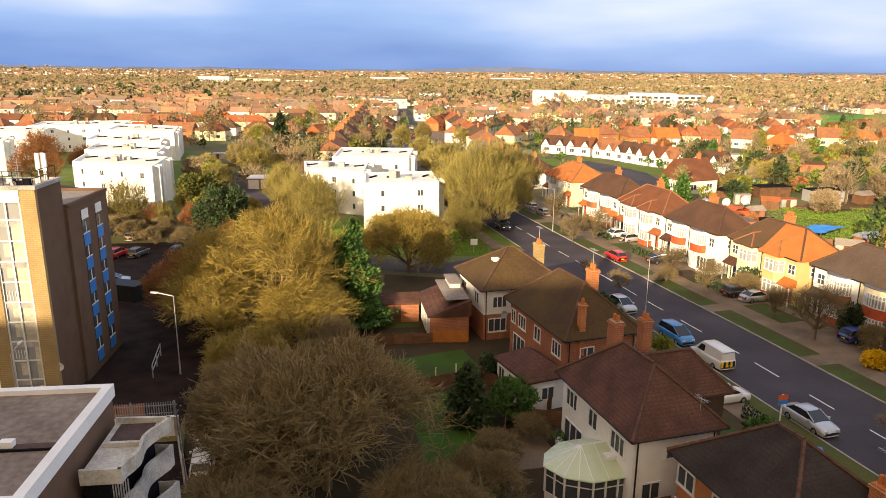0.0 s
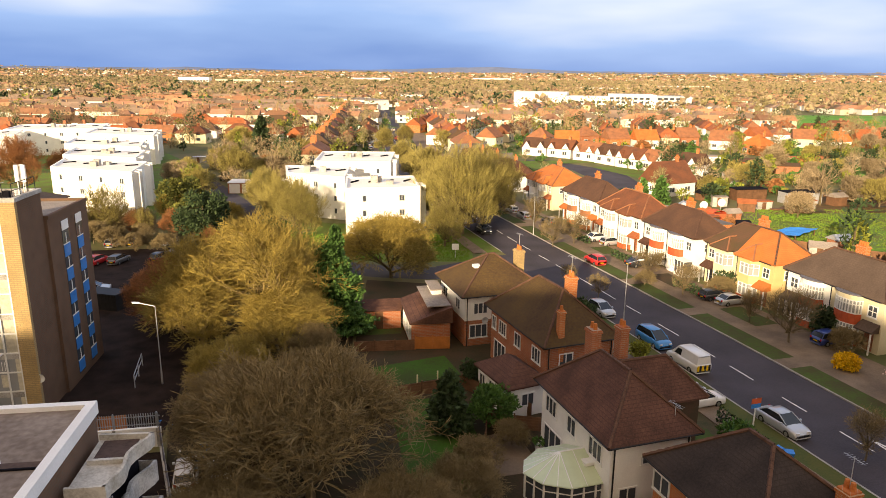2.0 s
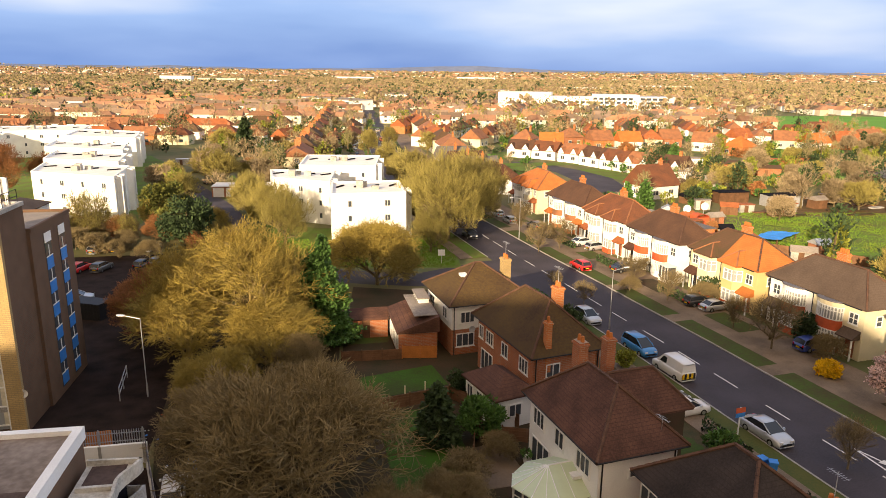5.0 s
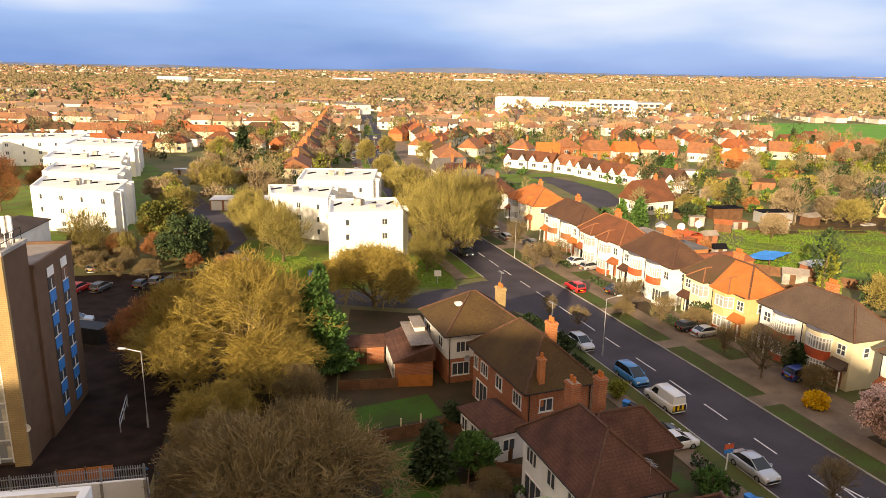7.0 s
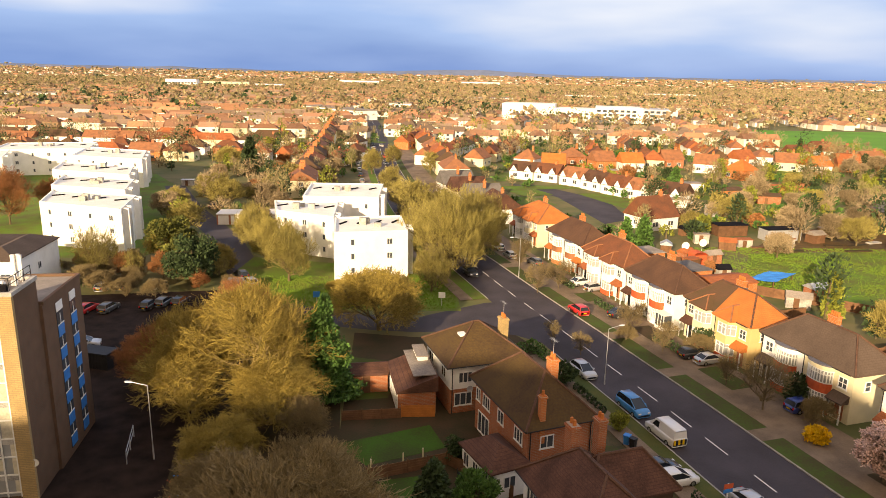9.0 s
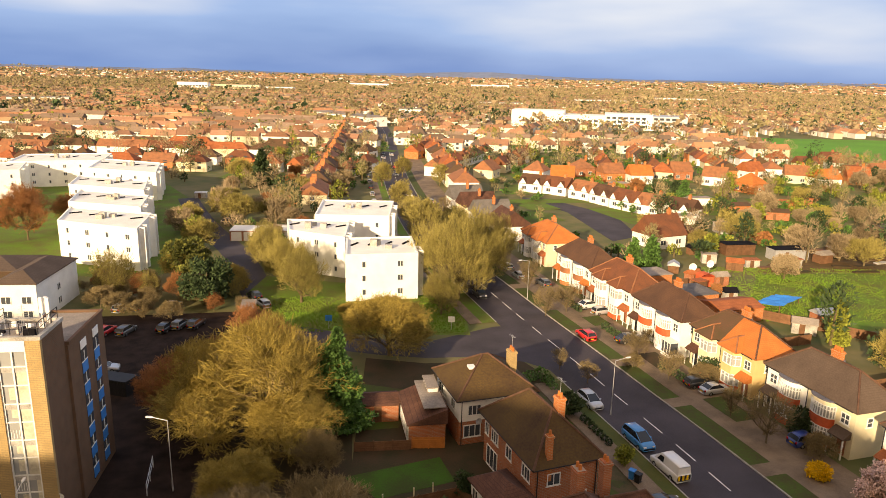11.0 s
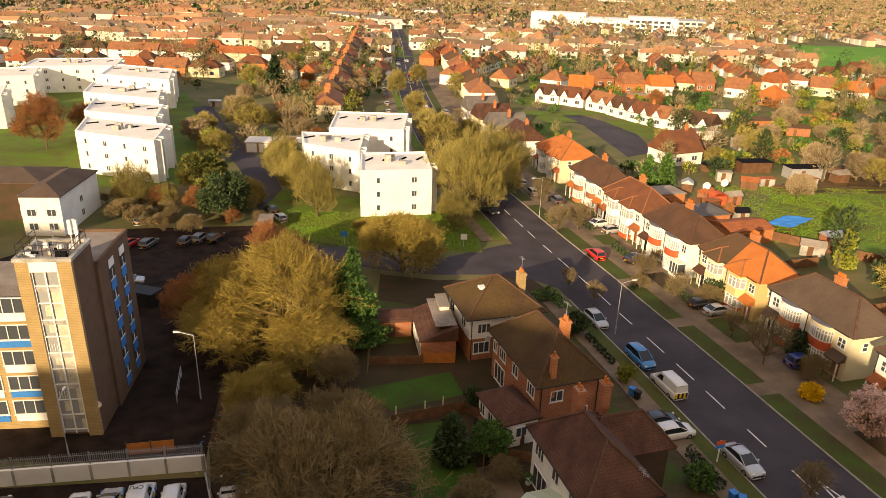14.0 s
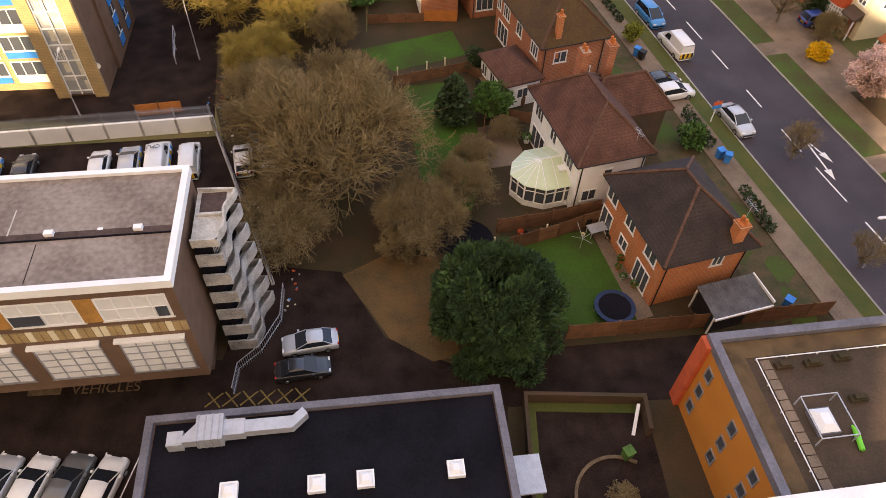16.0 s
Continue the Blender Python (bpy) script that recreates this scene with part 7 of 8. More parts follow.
# ---- gardens, yards and open ground ----
for nm, poly, z, m, lab in (
        ("yard", [(-36, 9), (-36, 21), (-13.5, 22), (-12.5, 30), (-6.5, 29.5), (-3, 24), (1.5, 22), (9.5, 23.6), (28.7, 26.0), (31, 20), (16, 19.8), (5, 19), (4, 8)], 0.02, "tarmac", "worn tarmac lane and yard, darkened for shade"),
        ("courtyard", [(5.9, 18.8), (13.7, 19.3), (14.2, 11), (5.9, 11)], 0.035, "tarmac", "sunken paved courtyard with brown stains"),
        ("litter_patch", [(-6.4, 29.2), (-3, 31.5), (0.5, 31), (1.4, 26.5), (2.0, 22.6), (0.2, 22.2), (-2.7, 23.9), (-4.4, 26.4)], 0.028, "leaf_litter", "patch of brown fallen leaves"),
        ("scrub_ground", [(-13.5, 30), (-6, 30), (0, 32), (4.2, 35), (4.0, 58), (-7, 60), (-9, 80), (-21, 82), (-22.5, 56), (-18.5, 45)], 0.012, "soil", "rough shaded ground of soil and ivy"),
        ("back_gardens", [(-8, 86), (0, 84.5), (13, 86), (16, 80), (20, 62), (25, 45), (28, 27), (9.5, 25), (5, 24.5), (0, 32), (4.0, 35), (3.8, 58), (-7, 60)], 0.008, "soil", "shaded ground of beds and trodden grass"),
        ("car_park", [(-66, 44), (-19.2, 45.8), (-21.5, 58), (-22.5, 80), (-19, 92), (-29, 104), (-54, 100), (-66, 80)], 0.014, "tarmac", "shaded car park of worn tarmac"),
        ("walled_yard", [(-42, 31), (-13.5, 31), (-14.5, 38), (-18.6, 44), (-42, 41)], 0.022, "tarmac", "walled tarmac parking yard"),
        ("lawn", [(-7.5, 57.4), (1.6, 61.2), (3.0, 57.0), (-4.0, 54.0)], 0.03, "lawn", "green back lawn in shade"),
        ("lawn", [(-3.0, 51.6), (2.6, 52.8), (4.2, 44), (3.2, 36), (-0.5, 36)], 0.03, "lawn", "mossy back lawn in shade"),
        ("lawn", [(5.8, 26), (6.4, 33.2), (12.0, 34.0), (13.2, 31), (14.6, 27.5), (14.2, 25.4), (9.5, 24.6)], 0.03, "lawn", "green back lawn beside the brick house"),
        ("lawn", [(-9, 66), (-2.8, 67), (-0.8, 76), (-8, 78)], 0.02, "grass", "shaded lawn behind the corner house"),
        ("patio", [(4.6, 40.8), (8.0, 41.6), (6.6, 47.0), (3.8, 46)], 0.035, "pave", "paved back terrace"),
        ("patio", [(12.2, 34.2), (13.8, 34.6), (15.6, 26.2), (14.4, 25.8)], 0.035, "pave", "paved strip behind the brick house"),
        ("garden_pit", [(2.4 + 2.3 * math.cos(k * 0.3142), 32.9 + 2.1 * math.sin(k * 0.3142)) for k in range(20)], 0.05, "felt_dark", "round dark cover on the garden ground"),
        ("lane_edge", [(-40, 2), (45, 2), (36, 20), (31, 27), (9, 25.5), (0, 33), (-14, 32), (-42, 30)], 0.004, "soil", "bare brown ground beside the lane"),
        ("common", [(-31, 113), (-24, 99.5), (-11, 94.8), (6.6, 95.0), (6.2, 104), (4, 116), (-30, 124)], 0.02, "bright_grass", "bright green lawn round the flats"),
        ("common", [(-104, 128), (-76, 124), (-50, 120), (-48, 136), (-60, 186), (-90, 235), (-170, 235), (-130, 150)], 0.01, "bright_grass", "sunlit lawn between the blocks of flats"),
        ("sports_field", [(196, 318), (186, 430), (198, 492), (520, 492), (520, 290), (210, 290)], 0.05, "field", "wide flat green sports field"),
        ("allotment", [(53, 106), (64, 99), (125, 104), (120, 136), (66, 131)], 0.02, "bright_grass", "green allotment ground"),
        ("allotment", [(66, 132), (120, 137), (124, 174), (80, 148)], 0.025, "leaf_litter", "brown dug allotment plots"),
        ("tarmac_court", [(44, 158), (52, 164), (53, 190), (38, 216), (29, 218), (40, 194)], 0.02, "asphalt", "cul-de-sac before white houses")):
    sheet(nm, poly, z, m, lab)
g = G()
strip(g, cut(ROAD, 30, 330), 9.4, 13.9, 0.05)
struct("forecourt", g, "pave", "paved front drives")
g = G()
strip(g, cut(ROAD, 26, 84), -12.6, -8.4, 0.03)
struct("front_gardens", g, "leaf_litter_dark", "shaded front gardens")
for k, (y0, y1) in enumerate(((42, 50), (66, 73), (80, 87), (96, 101), (109, 115), (122, 128))):
    g = G()
    strip(g, cut(fine, y0, y1), 9.6, 12.6, 0.07)
    struct("garden_bed", g, "grass" if k % 2 else "soil", "small front garden bed")
for y0 in (39.5, 56, 70, 82, 93, 104, 117):
    g = G()
    strip(g, cut(fine, y0, y0 + 3.2), 4.75, 7.3, 0.118)
    struct("crossover", g, "pave", "paved vehicle crossing over the verge")
rp = random.Random(21)
for k in range(26):
    y = rp.uniform(27, 83)
    p = min(fine, key=lambda q: abs(q[1] - y))
    cx_, cy_ = p[0] - rp.uniform(8.9, 11.8), p[1] - rp.uniform(2.4, 3.2)
    r_ = rp.uniform(0.6, 1.5)
    sheet("grass_patch", [(cx_ + r_ * rp.uniform(0.6, 1.2) * math.cos(a * 0.7), cy_ + r_ * rp.uniform(0.6, 1.3) * math.sin(a * 0.7)) for a in range(9)], 0.034 + k * 0.0002, "grass", "ragged patch of grass in a front garden")
# fine tufts over the sunlit grass
rg = random.Random(31)
verts, faces, tone = [], [], []
for x0, x1, y0, y1, n in ((54, 122, 103, 136, 26000), (-29, 6, 95.5, 112, 9000)):
    for i in range(n):
        x, y = rg.uniform(x0, x1), rg.uniform(y0, y1)
        if noise.noise((x * 0.12, y * 0.12, 0)) < -0.15 and i % 3:
            continue
        a, s_ = rg.uniform(-0.6, 0.6), rg.uniform(0.05, 0.13)
        ca, sa = math.cos(a) * s_, math.sin(a) * s_
        k = len(verts)
        verts += [(x - ca, y - sa, 0.02), (x + ca, y + sa, 0.02), (x + rg.uniform(-0.06, 0.06), y + 0.04, s_ * 1.9)]
        faces.append((k, k + 1, k + 2))
        tone.append(0)
g = G()
g.v, g.f, g.m = verts, faces, tone
single("grass_tufts", g, ["blade_grass"], "coarse sunlit tufts of winter grass", "grass", None, "", "stuff")
# direction arrow on the road
g = G()
for hx, hy in ((33.7, 40.4), (34.3, 42.6)):
    a_ = math.degrees(math.atan2(hy - 45.6, hx - 32.8))
    ln_ = math.hypot(hx - 32.8, hy - 45.6)
    m = pose(32.8, 45.6, 0.027 + 0.002 * (hx > 34), 0, 0, a_)
    g.face([m @ Vector(p) for p in ((0, -0.08, 0), (ln_ - 1.3, -0.08, 0), (ln_ - 1.3, 0.08, 0), (0, 0.08, 0))])
    g.face([m @ Vector(p) for p in ((ln_ - 1.3, -0.36, 0), (ln_, 0, 0), (ln_ - 1.3, 0.36, 0))])
struct("road_arrow", g, "line", "white painted arrows on the road")


def fence(line, h, m, label, board=1.8, name="fence", t=0.04, pm="wood"):
    """Panels of boards between posts."""
    ob = thing(name, label, "fence", pose(line[0][0], line[0][1], 0), "garden fences")
    ox, oy = line[0]
    for (x0, y0), (x1, y1) in zip(line, line[1:]):
        d = math.hypot(x1 - x0, y1 - y0)
        n = max(1, round(d / board))
        a = math.atan2(y1 - y0, x1 - x0)
        w = d / n
        for i in range(n):
            mm = Matrix.Translation((x0 - ox, y0 - oy, 0)) @ Matrix.Rotation(a, 4, "Z") @ Matrix.Translation((i * w, 0, 0))
            g = G()
            k = 5
            for j in range(k):
                z = 0.05 + (h - 0.05) * j / k
                g.box(0.06, w - 0.06, -t * (0.5 + 0.3 * (j % 2)), t * 0.5, z, z + (h - 0.05) / k - 0.012, 0, mm)
            part("panel", g, m, ob)
            g = G()
            g.box(-0.05, 0.05, -0.05, 0.05, 0, h + 0.12, 0, mm)
            part("post", g, pm, ob)
    return ob


fence([(5.0, 31.6), (9.6, 33.4), (13.4, 35.2)], 1.5, "wood", "weathered timber fence between the gardens")
fence([(4.9, 33.6), (9.2, 34.6), (13.2, 36.0)], 1.6, "wood", "dark timber fence behind the conservatory")
fence([(-3.8, 51.6), (3.0, 54.2), (8.2, 49.0)], 1.2, "wood", "low timber fence across the back gardens")
fence([(-7.0, 62.0), (-1.2, 62.6)], 1.1, "wood", "low timber fence at the end of a lawn")
fence([(-1.2, 62.8), (2.2, 62.9)], 1.3, "wood_orange", "bright orange timber fence panels", 1.7, pm="wood_orange")
fence([(9.2, 24.1), (19.5, 25.4), (28.0, 26.6)], 1.7, "wood", "long reddish timber fence along the lane")
fence([(4.2, 44.4), (4.6, 47.6), (8.6, 46.8)], 1.2, "wood", "timber fence round a terrace")
fence([(88, 110), (104, 128), (124, 140)], 1.8, "wood", "dark fence at the allotments", 3.0)
fence([(52, 106), (70, 92), (74, 80)], 1.6, "wood", "garden fence behind the houses", 3.0)
for k in range(5):
    x, y = 45.5 - k * 3.9, 74.5 + k * 14.3
    fence([(x + 5.5, y + 1.5), (x + 15, y + 4.6)], 1.6, "wood", "back garden fence between the houses", 2.4)

# conservatory behind the white house
cons = thing("conservatory", "white framed conservatory with a pale green ribbed roof", "conservatory", pose(8.9, 38.7, 0, 0, 0, 17))
fpc = [(2.3, -2.3), (2.3, 2.2), (-0.9, 2.2), (-2.3, 1.2), (-2.9, 0), (-2.3, -1.4), (-0.9, -2.3)]
g = G()
g.prism(fpc, 0, 0.55)
part("base_wall", g, "render_white", cons)
g = G()
g.prism([(x * 0.97, y * 0.97) for x, y in fpc], 0.55, 2.2)
part("glazing", g, "glass", cons)
g = G()
for (ax, ay), (bx, by) in zip(fpc[1:], fpc[2:] + fpc[:1]):
    n = max(1, round(math.hypot(bx - ax, by - ay) / 0.8))
    for i in range(n):
        t = i / n
        g.box(-0.05, 0.05, -0.05, 0.05, 0.55, 2.2, 0, Matrix.Translation((ax + (bx - ax) * t, ay + (by - ay) * t, 0)))
    g.tube((ax, ay, 2.2), (bx, by, 2.2), 0.08, 0.08, 4)
    g.tube((ax, ay, 1.7), (bx, by, 1.7), 0.035, 0.035, 4)
part("frame", g, "upvc", cons)
M["poly"] = gloss("poly", (0.60, 0.69, 0.47), 0.35)
apex, back = (-0.6, 0, 3.25), (2.3, 0, 3.25)
eav = [(x * 1.05, y * 1.05, 2.25) for x, y in fpc]
roofq = [(eav[1], eav[2], apex, back), (eav[6], eav[0], back, apex)] + [(eav[i], eav[i + 1], apex) for i in range(2, 6)]
for q_ in roofq:
    g = G()
    g.face(q_)
    g.face([(p[0], p[1], p[2] - 0.06) for p in reversed(q_)])
    part("roof_panel", g, "poly", cons)
g = G()
for i in range(2, 7):
    g.tube(eav[i], apex, 0.035, 0.035, 4)
for i in range(2, 6):
    md = tuple((a + b) / 2 for a, b in zip(eav[i], eav[i + 1]))
    g.tube(md, apex, 0.03, 0.03, 4)
g.tube(apex, back, 0.06, 0.06, 6)
for k in (0.3, 0.65):
    for e0, e1 in ((eav[2], eav[1]), (eav[6], eav[0])):
        a = Vector(e0).lerp(Vector(e1), k)
        g.tube(a, Vector(apex).lerp(Vector(back), k), 0.03, 0.03, 4)
part("glazing_bars", g, "upvc", cons)
box_part("roof_vent", cons, "upvc", 0.5, 1.1, -1.3, -0.7, 2.78, 2.98)

# additions to the near houses
ext = thing("rear_extension", "white rendered extension with a dark tiled lean-to roof", "extension", pose(9.4, 50.0, 0, 0, 0, 114))
box_part("wall", ext, "render_white", 0, 5.0, 0, 3.4, 0, 2.7)
g = G()
g.hip(0, 5.0, 0, 3.4, 2.7, 1.3, 0, 0.3)
part("roof", g, "tile_brown", ext)
window(ext, pose(0, 1.7, 0.9, 0, 0, -90), 1.2, 1.1, 2)
for x in (1.0, 2.6, 4.2):
    window(ext, pose(x, 3.4, 0.9, 0, 0, 180), 1.0, 1.3, 2)
ex2 = thing("rear_extension", "brick extension with white windows and a dark roof", "extension", pose(2.2, 63.6, 0, 0, 0, 100))
box_part("wall", ex2, "brick_red", 0, 7.4, 0, 3.8, 0, 2.7)
g = G()
g.face(((-0.2, 4.0, 2.65), (-0.2, -0.2, 4.1), (7.6, -0.2, 4.1), (7.6, 4.0, 2.65))[::-1])
g.face(((-0.2, 4.0, 2.5), (7.6, 4.0, 2.5), (7.6, 4.0, 2.65), (-0.2, 4.0, 2.65))[::-1])
g.face(((-0.2, 4.0, 2.5), (-0.2, -0.2, 2.5), (-0.2, -0.2, 4.1), (-0.2, 4.0, 2.65)))
part("roof", g, "tile_brown", ex2)
for x in (1.0, 2.9, 4.8, 6.5):
    window(ex2, pose(x, 3.8, 0.4, 0, 0, 180), 1.5, 2.0, 2)
dm = box_part("dormer", ex2, "render_white", 4.0, 7.0, 0.1, 1.1, 3.2, 4.55)
box_part("dormer_roof", dm, "felt", 3.85, 7.15, 0.0, 1.3, 4.553, 4.68)
window(ex2, pose(5.5, 1.1, 3.62, 0, 0, 180), 2.6, 0.85, 4)
box_part("flat_roof", ex2, "felt", 0.4, 7.2, -0.15, 2.2, 4.0, 4.08)
wing = thing("front_wing", "low tiled front wing with a white gable", "extension", pose(16.1, 37.75, 0, 0, 0, 107))
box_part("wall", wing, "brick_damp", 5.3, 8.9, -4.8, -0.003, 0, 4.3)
g = G()
c_, r_w = g.hip(5.3, 8.9, -4.8, 2.4, 4.3, 2.5, 0, 0.4)
part("roof", g, "tile_brown", wing)
ridges(wing, c_, r_w)
window(wing, pose(7.1, -4.8, 1.0), 2.0, 1.3, 3)
window(wing, pose(5.3, -2.4, 1.2, 0, 0, -90), 1.0, 1.1, 2)
lean = thing("side_shelter", "lean-to shelter with a grey corrugated roof", "shelter", pose(18.3, 26.6, 0, 0, 0, 17))
for px, py in ((0.1, -1.9), (4.3, -1.9), (0.1, 0.4), (4.3, 0.4)):
    box_part("post", lean, "upvc", px - 0.05, px + 0.05, py - 0.05, py + 0.05, 0, 2.0)
g = G()
for k in range(22):
    x = k * 0.2
    g.face(((x, -2.1, 2.0), (x + 0.1, -2.1, 2.06), (x + 0.1, 0.5, 2.4), (x, 0.5, 2.34)))
    g.face(((x + 0.1, -2.1, 2.06), (x + 0.2, -2.1, 2.0), (x + 0.2, 0.5, 2.34), (x + 0.1, 0.5, 2.4)))
part("roof", g, "slate_sheet", lean)
box_part("edge", lean, "upvc", 4.4, 4.5, -2.1, 0.5, 2.2, 2.42)
box_part("wall", lean, "black", 0.2, 4.2, -1.85, 0.3, 0, 1.9)
box_part("fascia", lean, "upvc", -0.05, 4.45, -2.2, -2.1, 1.9, 2.08)


def shed(x, y, rz, w, d, h, wall, roof, label, flat=False):
    ob = thing("shed", label, "shed", pose(x, y, 0, 0, 0, rz), "sheds and outbuildings")
    box_part("wall", ob, wall, 0, w, 0, d, 0, h)
    g = G()
    if flat:
        g.box(-0.15, w + 0.15, -0.15, d + 0.15, h, h + 0.14)
    else:
        g.hip(0, w, 0, d, h, 0.7, 0, 0.15, True)
    part("roof", g, roof, ob)
    box_part("door", ob, "wood", w * 0.3, w * 0.3 + 0.8, -0.04, -0.003, 0, min(h - 0.1, 1.9))
    return ob


shed(-6.6, 68.0, 8, 3.8, 3.2, 2.1, "brick_red", "tile_brown", "small brick garden shed")
shed(-26.4, 100.5, 100, 4, 2, 1.8, "wood_orange", "felt", "orange timber store beside the side road", True)
rs = random.Random(21)
for i, (x, y) in enumerate(((61, 134), (66, 136), (71, 132), (58, 139), (76, 136), (48, 131), (84, 140), (68, 147), (90, 147), (58, 146), (52, 113), (49, 118), (62, 101), (69, 90), (56, 98), (100, 155), (54, 122), (50, 124), (78, 158), (-38, 146), (-36, 160), (-70, 205), (-62, 196), (-48, 190), (-40, 196))):
    shed(x, y, rs.uniform(-30, 30), rs.uniform(2, 3.8), rs.uniform(1.6, 2.4), rs.uniform(1.6, 2.0), rs.choice(("wood", "wood", "concrete", "brick_red")), rs.choice(("felt", "galv", "felt_dark", "tile_red")), "small shed among the garden plots", rs.random() < 0.5)
g = G()
nx = 14
for i in range(nx):
    for j in range(6):
        def tp(a, b):
            return (54.8 + a * 0.45 + b * 0.67, 108.6 + a * 0.37 - b * 0.27, 1.3 + 0.18 * noise.noise((a * 0.5, b * 0.6, 2.0)))
        g.face((tp(i, j), tp(i + 1, j), tp(i + 1, j + 1), tp(i, j + 1)))
ob = single("tarpaulin", g, "tarp", "bright blue tarpaulin stretched over a low frame", "tarpaulin")
ob.modifiers.new("s", "SOLIDIFY").thickness = 0.03
for x, y in ((55.1, 108.6), (58.7, 107.2), (60.9, 113.5), (64.6, 112.3)):
    g = G()
    g.box(x - 0.06, x + 0.06, y - 0.06, y + 0.06, 0, 1.35)
    single("pole", g, "wood", "timber pole holding a tarpaulin", "pole")
for i in range(26):
    g = G()
    x, y = rs.uniform(66, 118), rs.uniform(130, 165)
    if y > 136 + (x - 66) * 0.7:
        continue
    g.box(-rs.uniform(1.5, 3), rs.uniform(1.5, 3), -0.6, 0.6, 0, 0.3)
    single("raised_bed", g, rs.choice(("soil", "wood", "concrete")), "low timber-edged allotment bed", "raised bed", pose(x, y, 0, 0, 0, rs.uniform(-20, 20)), "allotment beds")

# hatched box on the lane
g = G()
for k in range(6):
    x = -13.9 + k * 1.08
    strip(g, [(x, 18.6 + k * 0.09), (x + 0.95, 19.6 + k * 0.09)], -0.05, 0.05, 0.026)
    strip(g, [(x, 19.6 + k * 0.09), (x + 0.95, 18.6 + k * 0.09)], -0.05, 0.05, 0.026)
struct("hatched_marking", g, "faded_line", "worn yellow hatched box on the lane")
rt = random.Random(12)
for i in range(16):
    x, y = (rt.uniform(14.2, 15.6), rt.uniform(26.5, 33.5)) if i < 10 else (rt.uniform(5.5, 12.5), rt.uniform(33.0, 34.4))
    g = G()
    s_ = rt.uniform(0.12, 0.3)
    g.tube((0, 0, 0), (0, 0, s_ * 1.3), s_ * 0.7, s_, 8)
    single("plant_pot", g, rt.choice(("red_band", "concrete", "render_cream", "wood", "black")), "small plant pot on the garden edge", "pot", pose(x, y, 0.036), "garden pots")

# trampoline
tram = thing("trampoline", "round trampoline with a navy rim on the lawn", "trampoline", pose(12.8, 26.5, 0))
g = G()
for i in range(24):
    a, b = 2 * math.pi * i / 24, 2 * math.pi * (i + 1) / 24
    for r0, r1, z0, z1 in ((1.15, 1.45, 0.66, 0.66), (1.45, 1.45, 0.66, 0.58)):
        g.face(((r0 * math.cos(a), r0 * math.sin(a), z0), (r1 * math.cos(a), r1 * math.sin(a), z1), (r1 * math.cos(b), r1 * math.sin(b), z1), (r0 * math.cos(b), r0 * math.sin(b), z0)))
part("rim", g, "navy", tram)
g = G()
g.prism([(1.16 * math.cos(2 * math.pi * i / 24), 1.16 * math.sin(2 * math.pi * i / 24)) for i in range(24)], 0.6, 0.63)
part("mat", g, "felt_dark", tram)
for i in range(6):
    a = 2 * math.pi * i / 6
    g = G()
    g.tube((1.35 * math.cos(a), 1.35 * math.sin(a), 0), (1.35 * math.cos(a), 1.35 * math.sin(a), 0.6), 0.03, 0.03, 6)
    part("leg", g, "galv", tram)


def bin_(x, y, m, label, h=1.05):
    ob = thing("wheelie_bin", label, "bin", pose(x, y, 0, 0, 0, rs.uniform(0, 360)), "bins")
    g = G()
    a, b = 0.22, 0.28
    lo = [(-a, -a, 0.05), (a, -a, 0.05), (a, a, 0.05), (-a, a, 0.05)]
    hi = [(-b, -b, h - 0.08), (b, -b, h - 0.08), (b, b, h - 0.08), (-b, b, h - 0.08)]
    for i in range(4):
        g.face((lo[i], lo[(i + 1) % 4], hi[(i + 1) % 4], hi[i]))
    g.face(lo[::-1])
    part("body", g, m, ob)
    box_part("lid", ob, m, -0.31, 0.31, -0.31, 0.31, h - 0.08, h)
    for s in (-1, 1):
        g = G()
        g.tube((s * 0.24, -0.24, 0.1), (s * 0.28, -0.24, 0.1), 0.1, 0.1, 8, 0, True)
        part("wheel", g, "rubber", ob)


for x, y, m in ((24.4, 42.8, "blue"), (24.9, 42.3, "blue"), (19.9, 57.6, "blue"), (20.3, 57.0, "black"), (25.2, 27.2, "blue"), (14.7, 32.6, "black"), (11.9, 15.8, "leaf_green"), (-15.2, 43.4, "blue")):
    bin_(x, y, m, "plastic wheelie bin by a wall")
sign = thing("sale_sign", "red and blue estate sign board on a post", "sign", pose(24.9, 47.6, 0, 0, 0, 17))
box_part("post", sign, "upvc", -0.04, 0.04, -0.04, 0.04, 0, 2.4)
box_part("board", sign, "red_band", -0.45, 0.45, -0.05, -0.042, 1.95, 2.4, label="red upper half")
box_part("board", sign, "blue", -0.45, 0.45, -0.05, -0.042, 1.6, 1.947, label="blue lower half")


def lamp(x, y, h, rz, label):
    ob = thing("street_lamp", label, "street lamp", pose(x, y, 0, 0, 0, rz), "street lamps")
    g = G()
    g.tube((0, 0, 0), (0, 0, 1.3), 0.08, 0.07, 8)
    g.tube((0, 0, 1.3), (0, 0, h), 0.045, 0.032, 8)
    part("post", g, "galv", ob)
    g = G()
    g.tube((0, 0, h), (1.4, 0, h + 0.25), 0.035, 0.03, 6)
    part("arm", g, "galv", ob)
    g = G()
    g.prism([(1.3, -0.05), (1.5, -0.1), (1.85, -0.1), (1.95, -0.04), (1.95, 0.04), (1.85, 0.1), (1.5, 0.1), (1.3, 0.05)], h + 0.2, h + 0.31)
    part("lantern", g, "lamp_clear", ob)


lamp(-22.6, 55.0, 7.0, 175, "grey steel street lamp in the car park")
